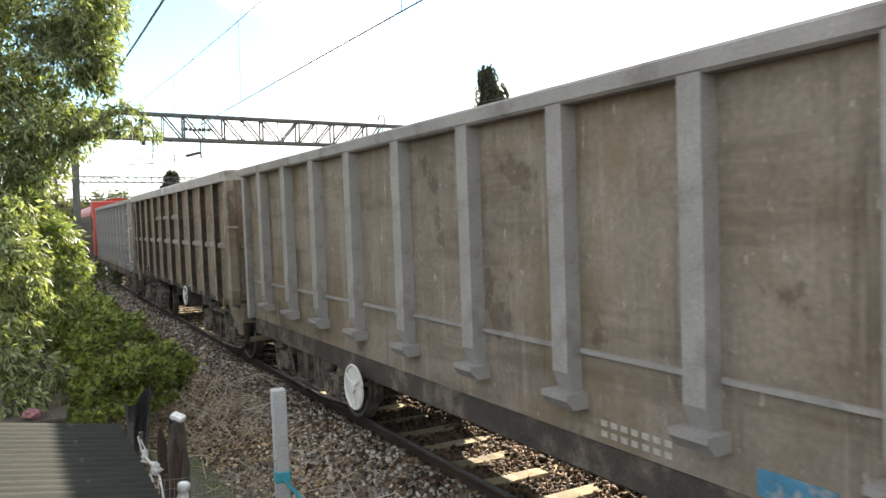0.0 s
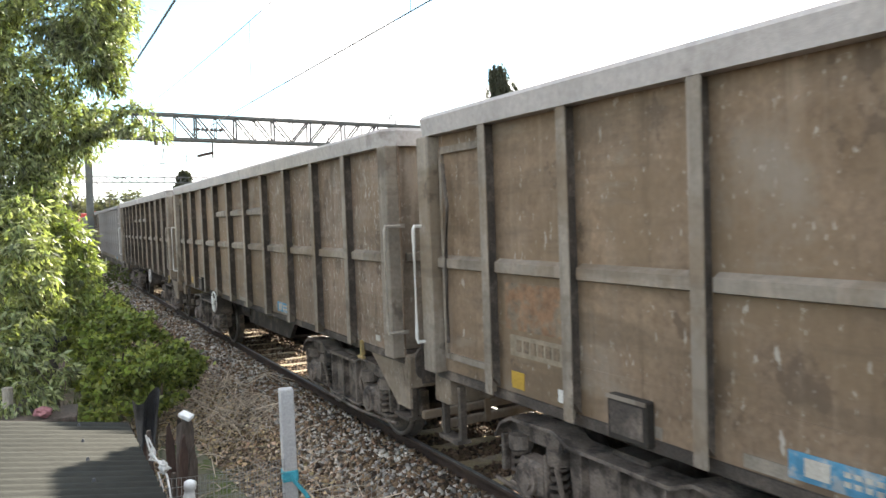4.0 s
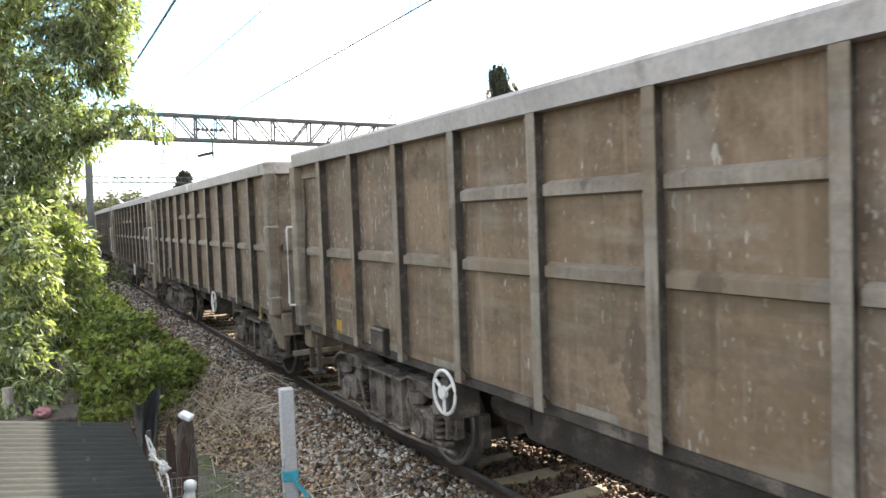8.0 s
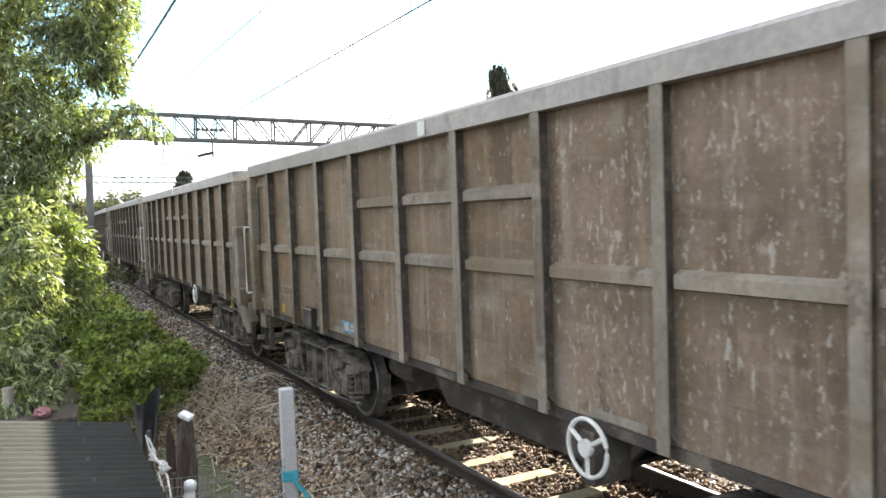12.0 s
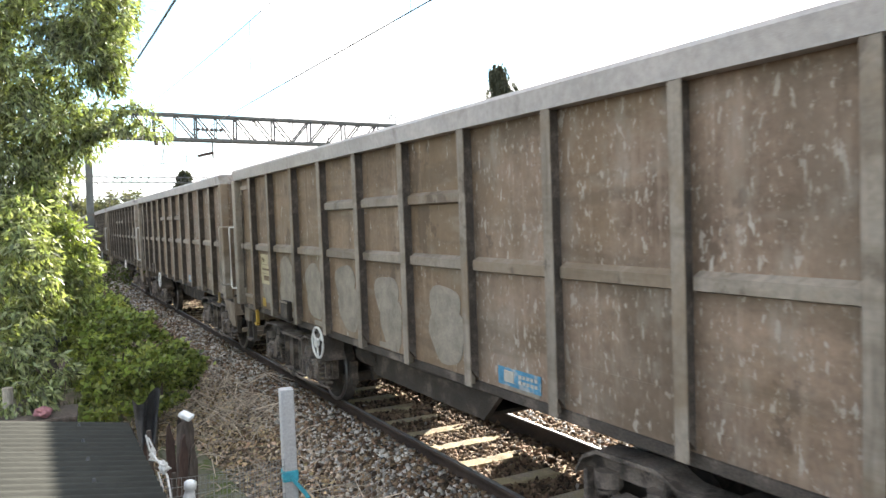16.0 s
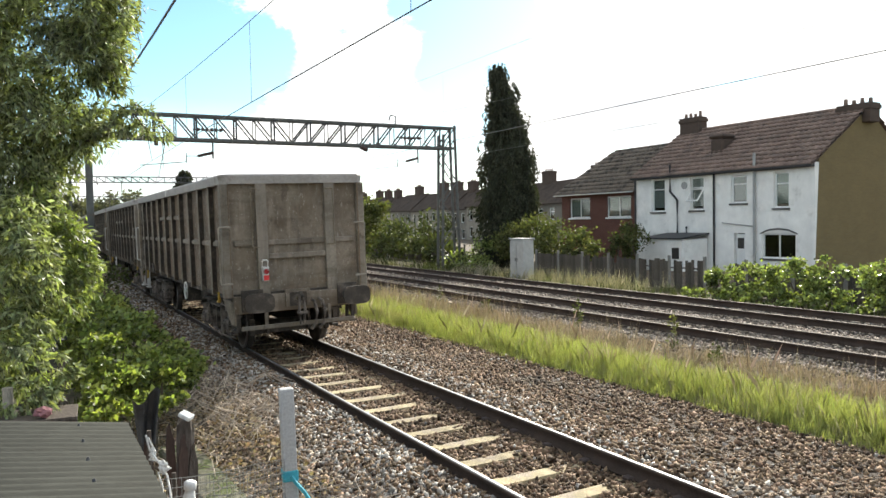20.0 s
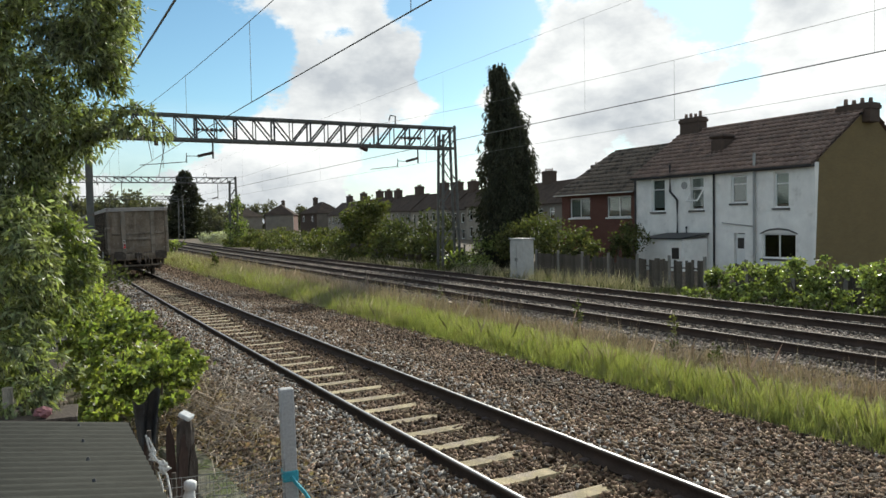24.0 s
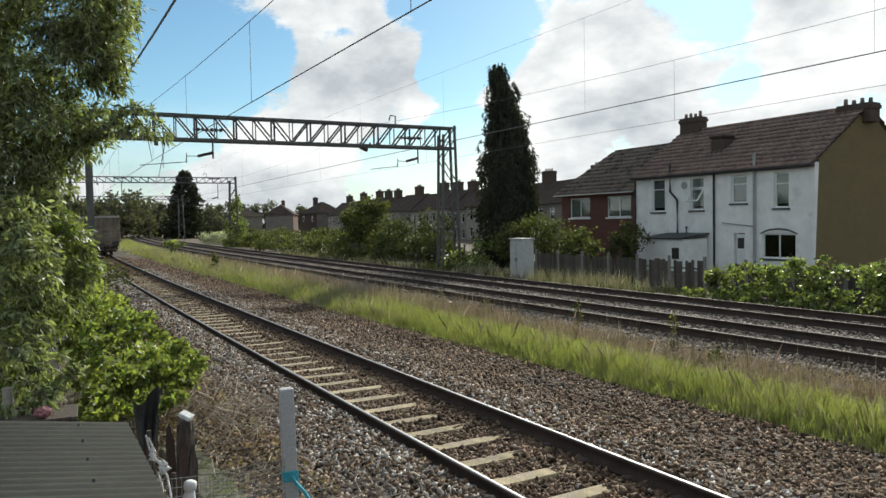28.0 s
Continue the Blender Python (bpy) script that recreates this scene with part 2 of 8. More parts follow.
def sweep(name, outline, s_vals, material, l0=0.0, closed=True, parent=None, wob=0.0):
    """An outline (l, z) swept along the railway."""
    s_vals = np.asarray(s_vals, float)
    o = np.asarray(outline, float)
    n, m = len(o), len(s_vals)
    S, L = np.meshgrid(s_vals, o[:, 0] + l0, indexing="ij")
    Z = np.broadcast_to(o[:, 1], S.shape).copy()
    if wob:
        rng_ = np.random.default_rng(5)
        Z = Z + rng_.normal(0, wob, Z.shape)
    V = TRA(S, L, Z).reshape(-1, 3)
    k = n if closed else n - 1
    i, j = np.meshgrid(np.arange(m - 1), np.arange(k), indexing="ij")
    a, b = i * n + j, i * n + (j + 1) % n
    F = np.stack([a, b, b + n, a + n], -1).reshape(-1, 4)
    ob = new(name, mesh_np(name, V, F, material))
    ob.parent = parent
    return ob


# ---- the ground and the railway ----
def spaced(a, b, step):
    return np.arange(a, b + step * 0.5, step)


LONG = np.concatenate([spaced(-40, 60, 1.0), spaced(64, 200, 4.0), spaced(220, 420, 20.0)])
gv = np.array([[-2500, -2500, -0.9], [2500, -2500, -0.9], [2500, 2500, -0.9], [-2500, 2500, -0.9]], float)
ground = tagged(new("ground", mesh_np("ground", gv, np.array([[0, 1, 2, 3]]), M_SOIL)), "dark earth and rough grass reaching to the horizon", "ground", kind="structure")
verge_near = tagged(sweep("verge_near", [(-30, -0.95), (-7, -0.7), (-4.2, -0.55), (-3.2, -0.5), (-2.45, -0.36)], LONG, M_SOIL, closed=False, wob=0.02), "brown soil verge with twigs beside the ballast", "verge", kind="structure")
bed_near = tagged(sweep("ballast_near", [(-2.45, -0.36), (-1.75, -0.18), (-1.4, -0.11), (-0.86, -0.1), (-0.68, -0.235), (0.68, -0.235), (0.88, -0.16), (1.4, -0.15), (1.9, -0.23), (2.8, -0.33), (3.7, -0.34)], LONG, M_BED, closed=False, wob=0.008), "brown and grey ballast shoulder of the near track", "ballast", kind="structure")
verge_mid = tagged(sweep("verge_middle", [(3.7, -0.34), (5.2, -0.3), (6.6, -0.28), (7.3, -0.26)], LONG, M_SOIL, closed=False, wob=0.01), "grassy strip of earth between the tracks", "verge", kind="structure")
bed_far = tagged(sweep("ballast_far", [(7.3, -0.26), (8.0, -0.2), (13.4, -0.2), (14.2, -0.3)], LONG, M_BED, closed=False, wob=0.008), "pale ballast of the two far tracks", "ballast", kind="structure")
verge_far = tagged(sweep("verge_far", [(14.2, -0.3), (16, -0.42), (20, -0.45), (60, -0.5), (90, -0.95)], LONG, M_SOIL, closed=False, wob=0.02), "rough earth between the far track and the gardens", "verge", kind="structure")

# rail section, flat bottomed
RAIL_OUT = [(-0.07, -0.16), (0.07, -0.16), (0.07, -0.148), (0.012, -0.12), (0.012, -0.045), (0.034, -0.03), (0.034, -0.004), (0.026, 0.0), (-0.026, 0.0), (-0.034, -0.004), (-0.034, -0.03), (-0.012, -0.045), (-0.012, -0.12), (-0.07, -0.148)]


def sleeper_mesh():
    bm = bmesh.new()
    prof = [(-1.25, -0.168), (-0.5, -0.17), (-0.35, -0.178), (0.35, -0.178), (0.5, -0.17), (1.25, -0.168)]
    top0 = [bm.verts.new((x, -0.095, z)) for x, z in prof]
    top1 = [bm.verts.new((x, 0.095, z)) for x, z in prof]
    lo0 = [bm.verts.new((x, -0.14, -0.36)) for x, z in prof]
    lo1 = [bm.verts.new((x, 0.14, -0.36)) for x, z in prof]
    for i in range(5):
        bm.faces.new((top0[i], top0[i + 1], top1[i + 1], top1[i]))
        bm.faces.new((lo0[i], lo0[i + 1], top0[i + 1], top0[i]))
        bm.faces.new((top1[i], top1[i + 1], lo1[i + 1], lo1[i]))
    bm.faces.new((lo0[0], top0[0], top1[0], lo1[0]))
    bm.faces.new((top0[5], lo0[5], lo1[5], top1[5]))
    return mesh_bm("sleeper", bm, M_SLEEP)


SLEEPER = sleeper_mesh()
CLIPS = mesh_bm("rail_clip", boxes((-0.13, -0.04, -0.05, 0.05, -0.17, -0.125), (0.04, 0.13, -0.05, 0.05, -0.17, -0.125), bevel=0.012), M_CLIP)


def track(name, l0, label, sleeper_s, clips):
    t = thing(name, label, "railway track", kind="structure")
    for d in (-0.7525, 0.7525):
        r = sweep("rail", RAIL_OUT, LONG, M_RAIL, l0 + d, parent=t)
        r["label"] = "rusty steel rail with a worn bright head"
        h = sweep("rail_head", [(-0.024, -0.002), (-0.019, 0.003), (0.019, 0.003), (0.024, -0.002)], LONG, M_HEAD if clips else M_HEAD_F, l0 + d, parent=r)
    rnd = random.Random(name)
    for s in sleeper_s:
        z = rnd.uniform(-0.012, 0.008) if clips else -0.075
        share("sleeper", SLEEPER, t, on_line(s + rnd.uniform(-0.02, 0.02), l0, z, rnd.uniform(-1, 1)))
        if clips and s < 16:
            for d in (-0.7525, 0.7525):
                share("rail_clip", CLIPS, t, on_line(s, l0 + d, z))
    return t


track_near = track("track_near", 0.0, "near railway track on pale concrete sleepers", spaced(-6.0 + 0.565, 34, 0.662), True)
track_middle = track("track_middle", 8.914, "second railway track with rusty rails", spaced(-6, 30, 0.662), False)
track_far = track("track_far", 12.29, "furthest railway track beside the fence", spaced(-6, 30, 0.662), False)


# loose stones: a distorted octahedron each
def stones(name, label, bands, material, seed):
    """bands: (s0, s1, l0, l1, count, size, z function of l)."""
    rg = np.random.default_rng(seed)
    O = np.array([[1, 0, 0], [-1, 0, 0], [0, 1, 0], [0, -1, 0], [0, 0, 1], [0, 0, -1]], float)
    FO = np.array([[0, 2, 4], [2, 1, 4], [1, 3, 4], [3, 0, 4], [2, 0, 5], [1, 2, 5], [3, 1, 5], [0, 3, 5]])
    VV, base = [], 0
    for s0, s1, l0, l1, n, size, zl, zz in bands:
        s, l = rg.uniform(s0, s1, n), rg.uniform(l0, l1, n)
        z = np.interp(l, zl, zz) + rg.uniform(-0.35, 0.5, n) * size
        # no stones lie on the sleepers between the rails
        near = np.abs((s + 5.435 + 0.331) % 0.662 - 0.331) < 0.115
        wob = 0.12 * np.sin(np.floor((s + 5.766) / 0.662) * 2.4)
        between = np.interp(l, [-0.68, -0.5, 0.1, 0.45, 0.68], [0.035, 0.02, 0.0, 0.03, 0.035])
        z = np.where(np.abs(l) < 0.72, z + 0.02 + between, z)
        bare = (l > -0.5 + wob * 0.5) & (l < 0.26 + wob)
        z = np.where(near & bare, z - 0.13, z)
        c = TRA(s, l, z)
        sc = size * rg.uniform(0.55, 1.25, (n, 1, 1)) * rg.uniform(0.6, 1.2, (n, 1, 3))
        v = (O[None] + rg.normal(0, 0.22, (n, 6, 3))) * sc
        q = rg.normal(0, 1, (n, 4))
        q /= np.linalg.norm(q, axis=1, keepdims=True)
        w, x, y, zq = q.T
        R = np.stack([1 - 2 * (y * y + zq * zq), 2 * (x * y - zq * w), 2 * (x * zq + y * w), 2 * (x * y + zq * w), 1 - 2 * (x * x + zq * zq), 2 * (y * zq - x * w), 2 * (x * zq - y * w), 2 * (y * zq + x * w), 1 - 2 * (x * x + y * y)], -1).reshape(n, 3, 3)
        v = np.einsum("nij,nkj->nki", R, v) + c[:, None, :]
        VV.append(v.reshape(-1, 3))
    V = np.concatenate(VV)
    n = len(V) // 6
    F = (FO[None] + (np.arange(n) * 6)[:, None, None]).reshape(-1, 3)
    return tagged(new(name, mesh_np(name, V, F, material)), label, "ballast", kind="stuff")


ZL = [-3.4, -2.45, -1.75, -1.4, -0.86, -0.7, 0.7, 0.88, 1.4, 1.9, 2.8, 3.7, 7.3, 8.0, 13.4, 14.2]
ZZ = [-0.52, -0.36, -0.18, -0.11, -0.1, -0.235, -0.235, -0.16, -0.15, -0.23, -0.33, -0.34, -0.26, -0.2, -0.2, -0.3]
near_stones = stones("ballast_stones", "loose brown and grey ballast stones round the near track", [
    (-5, 3, -2.3, 4.0, 24000, 0.038, ZL, ZZ), (3, 12, -2.2, 4.0, 24000, 0.040, ZL, ZZ),
    (12, 28, -2.1, 3.9, 24000, 0.042, ZL, ZZ), (28, 60, -2.0, 3.8, 14000, 0.06, ZL, ZZ), (-5, 8, -0.7, 0.7, 9000, 0.036, ZL, ZZ)], M_STONE, 3)
pale_stones = stones("pale_ballast_stones", "pale grey ballast stones heaped beside the near rails", [
    (-5, 3, -1.5, -0.83, 1700, 0.036, ZL, ZZ), (3, 14, -1.55, -0.83, 3000, 0.038, ZL, ZZ), (14, 40, -1.7, -0.83, 2400, 0.05, ZL, ZZ), (-4, 5, -2.0, -1.5, 1300, 0.036, ZL, ZZ), (-5, 14, 0.83, 1.9, 2600, 0.037, ZL, ZZ), (14, 40, 0.83, 1.8, 1500, 0.05, ZL, ZZ), (-5, 16, -3.0, 4.0, 1500, 0.036, ZL, ZZ)], M_STONE_G, 13)
verge_stones = stones("verge_stones", "brown stones and rubble on the verges", [
    (-5, 3, -3.6, -2.2, 9000, 0.034, ZL, ZZ), (3, 14, -3.3, -2.1, 7000, 0.038, ZL, ZZ), (-5, 8, -2.3, -1.5, 5000, 0.034, ZL, ZZ), (-6, 12, 5.5, 7.5, 7000, 0.035, ZL, ZZ), (12, 40, 5.5, 7.5, 5000, 0.05, ZL, ZZ)], M_STONE2, 4)
far_stones = stones("far_ballast_stones", "grey ballast stones of the two far tracks", [
    (-8, 12, 7.3, 14.3, 22000, 0.04, ZL, ZZ), (12, 40, 7.3, 14.3, 16000, 0.055, ZL, ZZ)], M_STONE_F, 6)


# ---- the goods train ----
def wagon_paint(name, color, dirt, second, spots=0.62, splash=0.0):
    """Old paint under grime: streaks that run down, rust blooms, pale splashes."""
    mt = mat(name, color, 0.72, vary=0.28, scale=0.9, fine=0.16, fine_scale=26, bump=0.03, bump_scale=2.2, second=second, second_at=(0.52, 0.72), second_scale=1.3, spec=0.25, rnd=0.1)
    nt = mt.node_tree
    N, K = nt.nodes.new, nt.links.new
    b = nt.nodes["Principled BSDF"]
    link = b.inputs["Base Color"].links[0].from_socket
    tc, mp, oi = N("ShaderNodeTexCoord"), N("ShaderNodeMapping"), N("ShaderNodeObjectInfo")
    add = N("ShaderNodeVectorMath")
    add.operation = "ADD"
    K(tc.outputs["Object"], add.inputs[0])
    sc = N("ShaderNodeMath")
    sc.operation, sc.inputs[1].default_value = "MULTIPLY", 37.0
    K(oi.outputs["Random"], sc.inputs[0])
    K(sc.outputs[0], add.inputs[1])

    def layer(prev, scale, st, lo, hi, col, amount):
        m_, no, mr, mx = N("ShaderNodeMapping"), N("ShaderNodeTexNoise"), N("ShaderNodeMapRange"), N("ShaderNodeMix")
        m_.inputs["Scale"].default_value = st
        K(add.outputs[0], m_.inputs[0])
        K(m_.outputs[0], no.inputs["Vector"])
        no.inputs["Scale"].default_value, no.inputs["Detail"].default_value, no.inputs["Roughness"].default_value = scale, 6, 0.62
        mr.interpolation_type = "SMOOTHSTEP"
        for k_, v_ in zip(("From Min", "From Max", "To Min", "To Max"), (lo, hi, 0, amount)):
            mr.inputs[k_].default_value = v_
        K(no.outputs[0], mr.inputs["Value"])
        mx.data_type = "RGBA"
        K(mr.outputs[0], mx.inputs["Factor"])
        K(prev, mx.inputs["A"])
        mx.inputs["B"].default_value = (*col, 1)
        return mx.outputs["Result"]
    c = layer(link, 2.2, (1.0, 2.0, 0.25), 0.5, 0.75, dirt, 0.55)
    c = layer(c, 5.0, (1.0, 1.6, 0.09), 0.52, 0.68, (dirt[0] * 1.25, dirt[1] * 1.22, dirt[2] * 1.2), 0.55)
    c = layer(c, 4.0, (1.0, 1.6, 0.12), 0.55, 0.72, (0.06, 0.045, 0.03), 0.5)
    c = layer(c, 0.7, (1, 1, 1), 0.5, 0.6, (0.165, 0.114, 0.068), 0.6)
    c = layer(c, 1.6, (1, 1, 0.8), 0.6, 0.64, (0.07, 0.05, 0.035), 0.55)
    c = layer(c, 1.1, (1, 1, 0.9), 0.55, 0.7, (0.25, 0.22, 0.185), 0.5)
    c = layer(c, 12.0, (1.0, 1.0, 0.34), spots + 0.085, spots + 0.12, (0.40, 0.36, 0.31), 0.75)
    c = layer(c, 15.0, (1.0, 1.0, 0.42), spots + 0.07, spots + 0.11, (0.40, 0.37, 0.32), 0.7)
    c = layer(c, 30.0, (1.0, 1.0, 0.5), spots + 0.07, spots + 0.11, (0.40, 0.36, 0.31), 0.6)
    c = layer(c, 0.9, (0.5, 0.5, 3.6), 0.5, 0.64, (0.1, 0.075, 0.05), 0.45)
    c = layer(c, 1.4, (0.6, 0.6, 2.6), 0.56, 0.7, (0.26, 0.22, 0.175), 0.4)
    if splash:
        c = layer(c, 0.9, (1, 1, 0.7), 0.5, 0.62, (0.12, 0.09, 0.062), 0.5)
        c = layer(c, 14.0, (1.0, 1.0, 0.42), 0.63 - splash, 0.67 - splash, (0.35, 0.305, 0.255), 0.75)
        c = layer(c, 27.0, (1.0, 1.0, 0.5), 0.63 - splash, 0.67 - splash, (0.36, 0.315, 0.265), 0.7)
        c = layer(c, 3.2, (1.0, 1.0, 0.5), 0.56, 0.72, (0.27, 0.235, 0.195), 0.5)
    K(c, b.inputs["Base Color"])
    return mt


M_SHEET = wagon_paint("wagon_sheet", (0.196, 0.137, 0.09), (0.242, 0.184, 0.135), (0.125, 0.082, 0.048), 0.572)
M_SHEET_S = wagon_paint("splashed_wagon_sheet", (0.188, 0.132, 0.094), (0.242, 0.187, 0.146), (0.112, 0.074, 0.05), 0.56, 0.022)
M_END = wagon_paint("dusty_end_sheet", (0.245, 0.198, 0.152), (0.30, 0.25, 0.198), (0.15, 0.114, 0.082), 0.6, 0.004)
M_POST = wagon_paint("wagon_post", (0.225, 0.19, 0.152), (0.27, 0.23, 0.19), (0.165, 0.13, 0.097), 0.64)
M_COPE = mat("wagon_cope", (0.39, 0.355, 0.33), 0.6, vary=0.14, scale=1.2, fine=0.12, fine_scale=20, second=(0.21, 0.18, 0.16), second_at=(0.56, 0.72), second_scale=1.6, bump=0.02, rnd=0.08)
M_BOGIE = mat("dusty_cast_steel", (0.17, 0.14, 0.118), 0.85, vary=0.35, scale=4, fine=0.3, bump=0.05, second=(0.06, 0.05, 0.043), second_at=(0.45, 0.62), second_scale=5)
M_GRIME = mat("sooty_steel", (0.034, 0.029, 0.024), 0.9, vary=0.3, scale=4, fine=0.2)
# grime of the underframe; also the painted shade beside the side posts
M_UNDER = mat("underframe_grime_post_shade", (0.068, 0.056, 0.047), 0.85, vary=0.3, scale=3, fine=0.3, bump=0.04, second=(0.13, 0.105, 0.085), second_scale=3)
M_WHEEL = mat("dusty_wheel_steel", (0.062, 0.052, 0.045), 0.85, vary=0.3, scale=4, fine=0.2, second=(0.11, 0.09, 0.075), second_scale=4)
M_TYRE = mat("wheel_tread", (0.26, 0.24, 0.225), 0.45, metal=0.9, vary=0.1)
M_WHITE = mat("white_paint_worn", (0.62, 0.60, 0.56), 0.55, vary=0.12, scale=8, fine=0.1, second=(0.34, 0.30, 0.26), second_at=(0.58, 0.7), second_scale=7)
M_CREAM = mat("cream_panel", (0.40, 0.335, 0.20), 0.6, vary=0.15, scale=6, second=(0.3, 0.25, 0.17), second_at=(0.56, 0.7), second_scale=5)
M_BLUE = mat("blue_panel", (0.06, 0.20, 0.31), 0.6, vary=0.25, scale=8, second=(0.26, 0.29, 0.30), second_at=(0.5, 0.62), second_scale=9)
M_YELLOW = mat("yellow_paint", (0.42, 0.26, 0.045), 0.5, vary=0.15, scale=8)
M_LUG = mat("dull_yellow_paint", (0.27, 0.195, 0.085), 0.7, vary=0.25, scale=9)
M_RAILING = mat("dusty_railing", (0.3, 0.265, 0.22), 0.7, vary=0.2, scale=9)
M_FADED = mat("faded_white_paint", (0.40, 0.37, 0.32), 0.7, vary=0.2, scale=9)
M_CREAM2 = mat("dirty_cream", (0.225, 0.182, 0.13), 0.7, vary=0.25, scale=9)
M_DIMINK = mat("dim_lettering", (0.17, 0.125, 0.085), 0.8, vary=0.3, scale=20)
M_PATCH = mat("pale_paint_patch", (0.232, 0.2, 0.16), 0.75, vary=0.22, scale=6, second=(0.2, 0.17, 0.14), second_at=(0.5, 0.66), second_scale=4)
M_INK = mat("faded_lettering", (0.10, 0.075, 0.05), 0.8)
M_RED = mat("red_lens", (0.30, 0.01, 0.015), 0.25, vary=0.1, spec=0.5)
M_REDP = mat("red_reflector", (0.62, 0.03, 0.03), 0.35, vary=0.05, spec=0.5)
M_ORANGE = mat("faded_orange", (0.21, 0.12, 0.068), 0.8, vary=0.3, scale=9, second=(0.165, 0.128, 0.09), second_at=(0.42, 0.6), second_scale=7)
M_GREYW = wagon_paint("grey_wagon_sheet", (0.205, 0.168, 0.132), (0.265, 0.226, 0.188), (0.165, 0.128, 0.092), 0.585)
M_GREYP = mat("grey_wagon_post", (0.285, 0.262, 0.248), 0.7, vary=0.18, scale=2, fine=0.15, second=(0.2, 0.178, 0.16), second_at=(0.5, 0.68), second_scale=2.2, bump=0.02)

HL, TOPZ, LOWZ = 6.15, 3.38, 1.13
PITCH = 13.0815
POSTS = [6.15 - d for d in (11.06, 9.98, 8.82, 7.68, 6.54, 5.41, 4.28, 3.17, 2.05, 1.07)]


def side_post(width, depth, z0, z1, gusset=0.0):
    """A pressed channel post: flat face, splayed flanks, a slanting foot."""
    w = width / 2
    bm = bmesh.new()
    rings = []
    for z, d in ((z0, 0.25), (z0 + 0.22, 1.0), (z1, 1.0)):
        rings.append([bm.verts.new(p) for p in ((0, -w * 1.03, z), (-depth * d, -w, z), (-depth * d, w, z), (0, w * 1.03, z))])
    for a, b in zip(rings, rings[1:]):
        for k in range(4):
            bm.faces.new((a[k], a[(k + 1) % 4], b[(k + 1) % 4], b[k]))
    bm.faces.new(rings[0])
    bm.faces.new(rings[-1][::-1])
    if gusset:
        prism([(-depth, z0 - 0.02), (0, z0 - 0.02), (0, z0 + 0.09), (-depth * 1.5, z0 + 0.09), (-depth * 1.5, z0 + 0.05)], "y", -w * 1.7, w * 1.7, bm)
    return bm


def wheelset(w, y):
    e = new("wheelset", mesh_bm("axle", rod((-1.1, 0, 0), (1.1, 0, 0), 0.07, 10), M_UNDER, True))
    e.parent = w
    e.matrix_basis = pose(0, y, 0.46)
    for sd in (-1, 1):
        bm = bmesh.new()
        prof = [(0.60, 0.09), (0.66, 0.12), (0.675, 0.2), (0.69, 0.38), (0.68, 0.485), (0.705, 0.49), (0.72, 0.462), (0.815, 0.455), (0.82, 0.38), (0.76, 0.36), (0.745, 0.2), (0.79, 0.13), (0.83, 0.09)]
        n = 28
        rings = [[bm.verts.new((sd * x, r * math.cos(2 * math.pi * k / n), r * math.sin(2 * math.pi * k / n))) for k in range(n)] for x, r in prof]
        for a, b in zip(rings, rings[1:]):
            for k in range(n):
                bm.faces.new((a[k], a[(k + 1) % n], b[(k + 1) % n], b[k]))
        bm.faces.new(rings[0][::-1])
        bm.faces.new(rings[-1])
        wh = part("wheel", bm, M_WHEEL, e, smooth=True)
        bm = bmesh.new()
        rings = [[bm.verts.new((sd * x, r * math.cos(2 * math.pi * k / n), r * math.sin(2 * math.pi * k / n))) for k in range(n)] for x, r in ((0.80, 0.458), (0.824, 0.458), (0.828, 0.45), (0.828, 0.415), (0.822, 0.41))]
        for a, b in zip(rings, rings[1:]):
            for k in range(n):
                bm.faces.new((a[k], a[(k + 1) % n], b[(k + 1) % n], b[k]))
        part("tyre", bm, M_TYRE, e, "steel tyre polished at its edge", smooth=True)
    return e


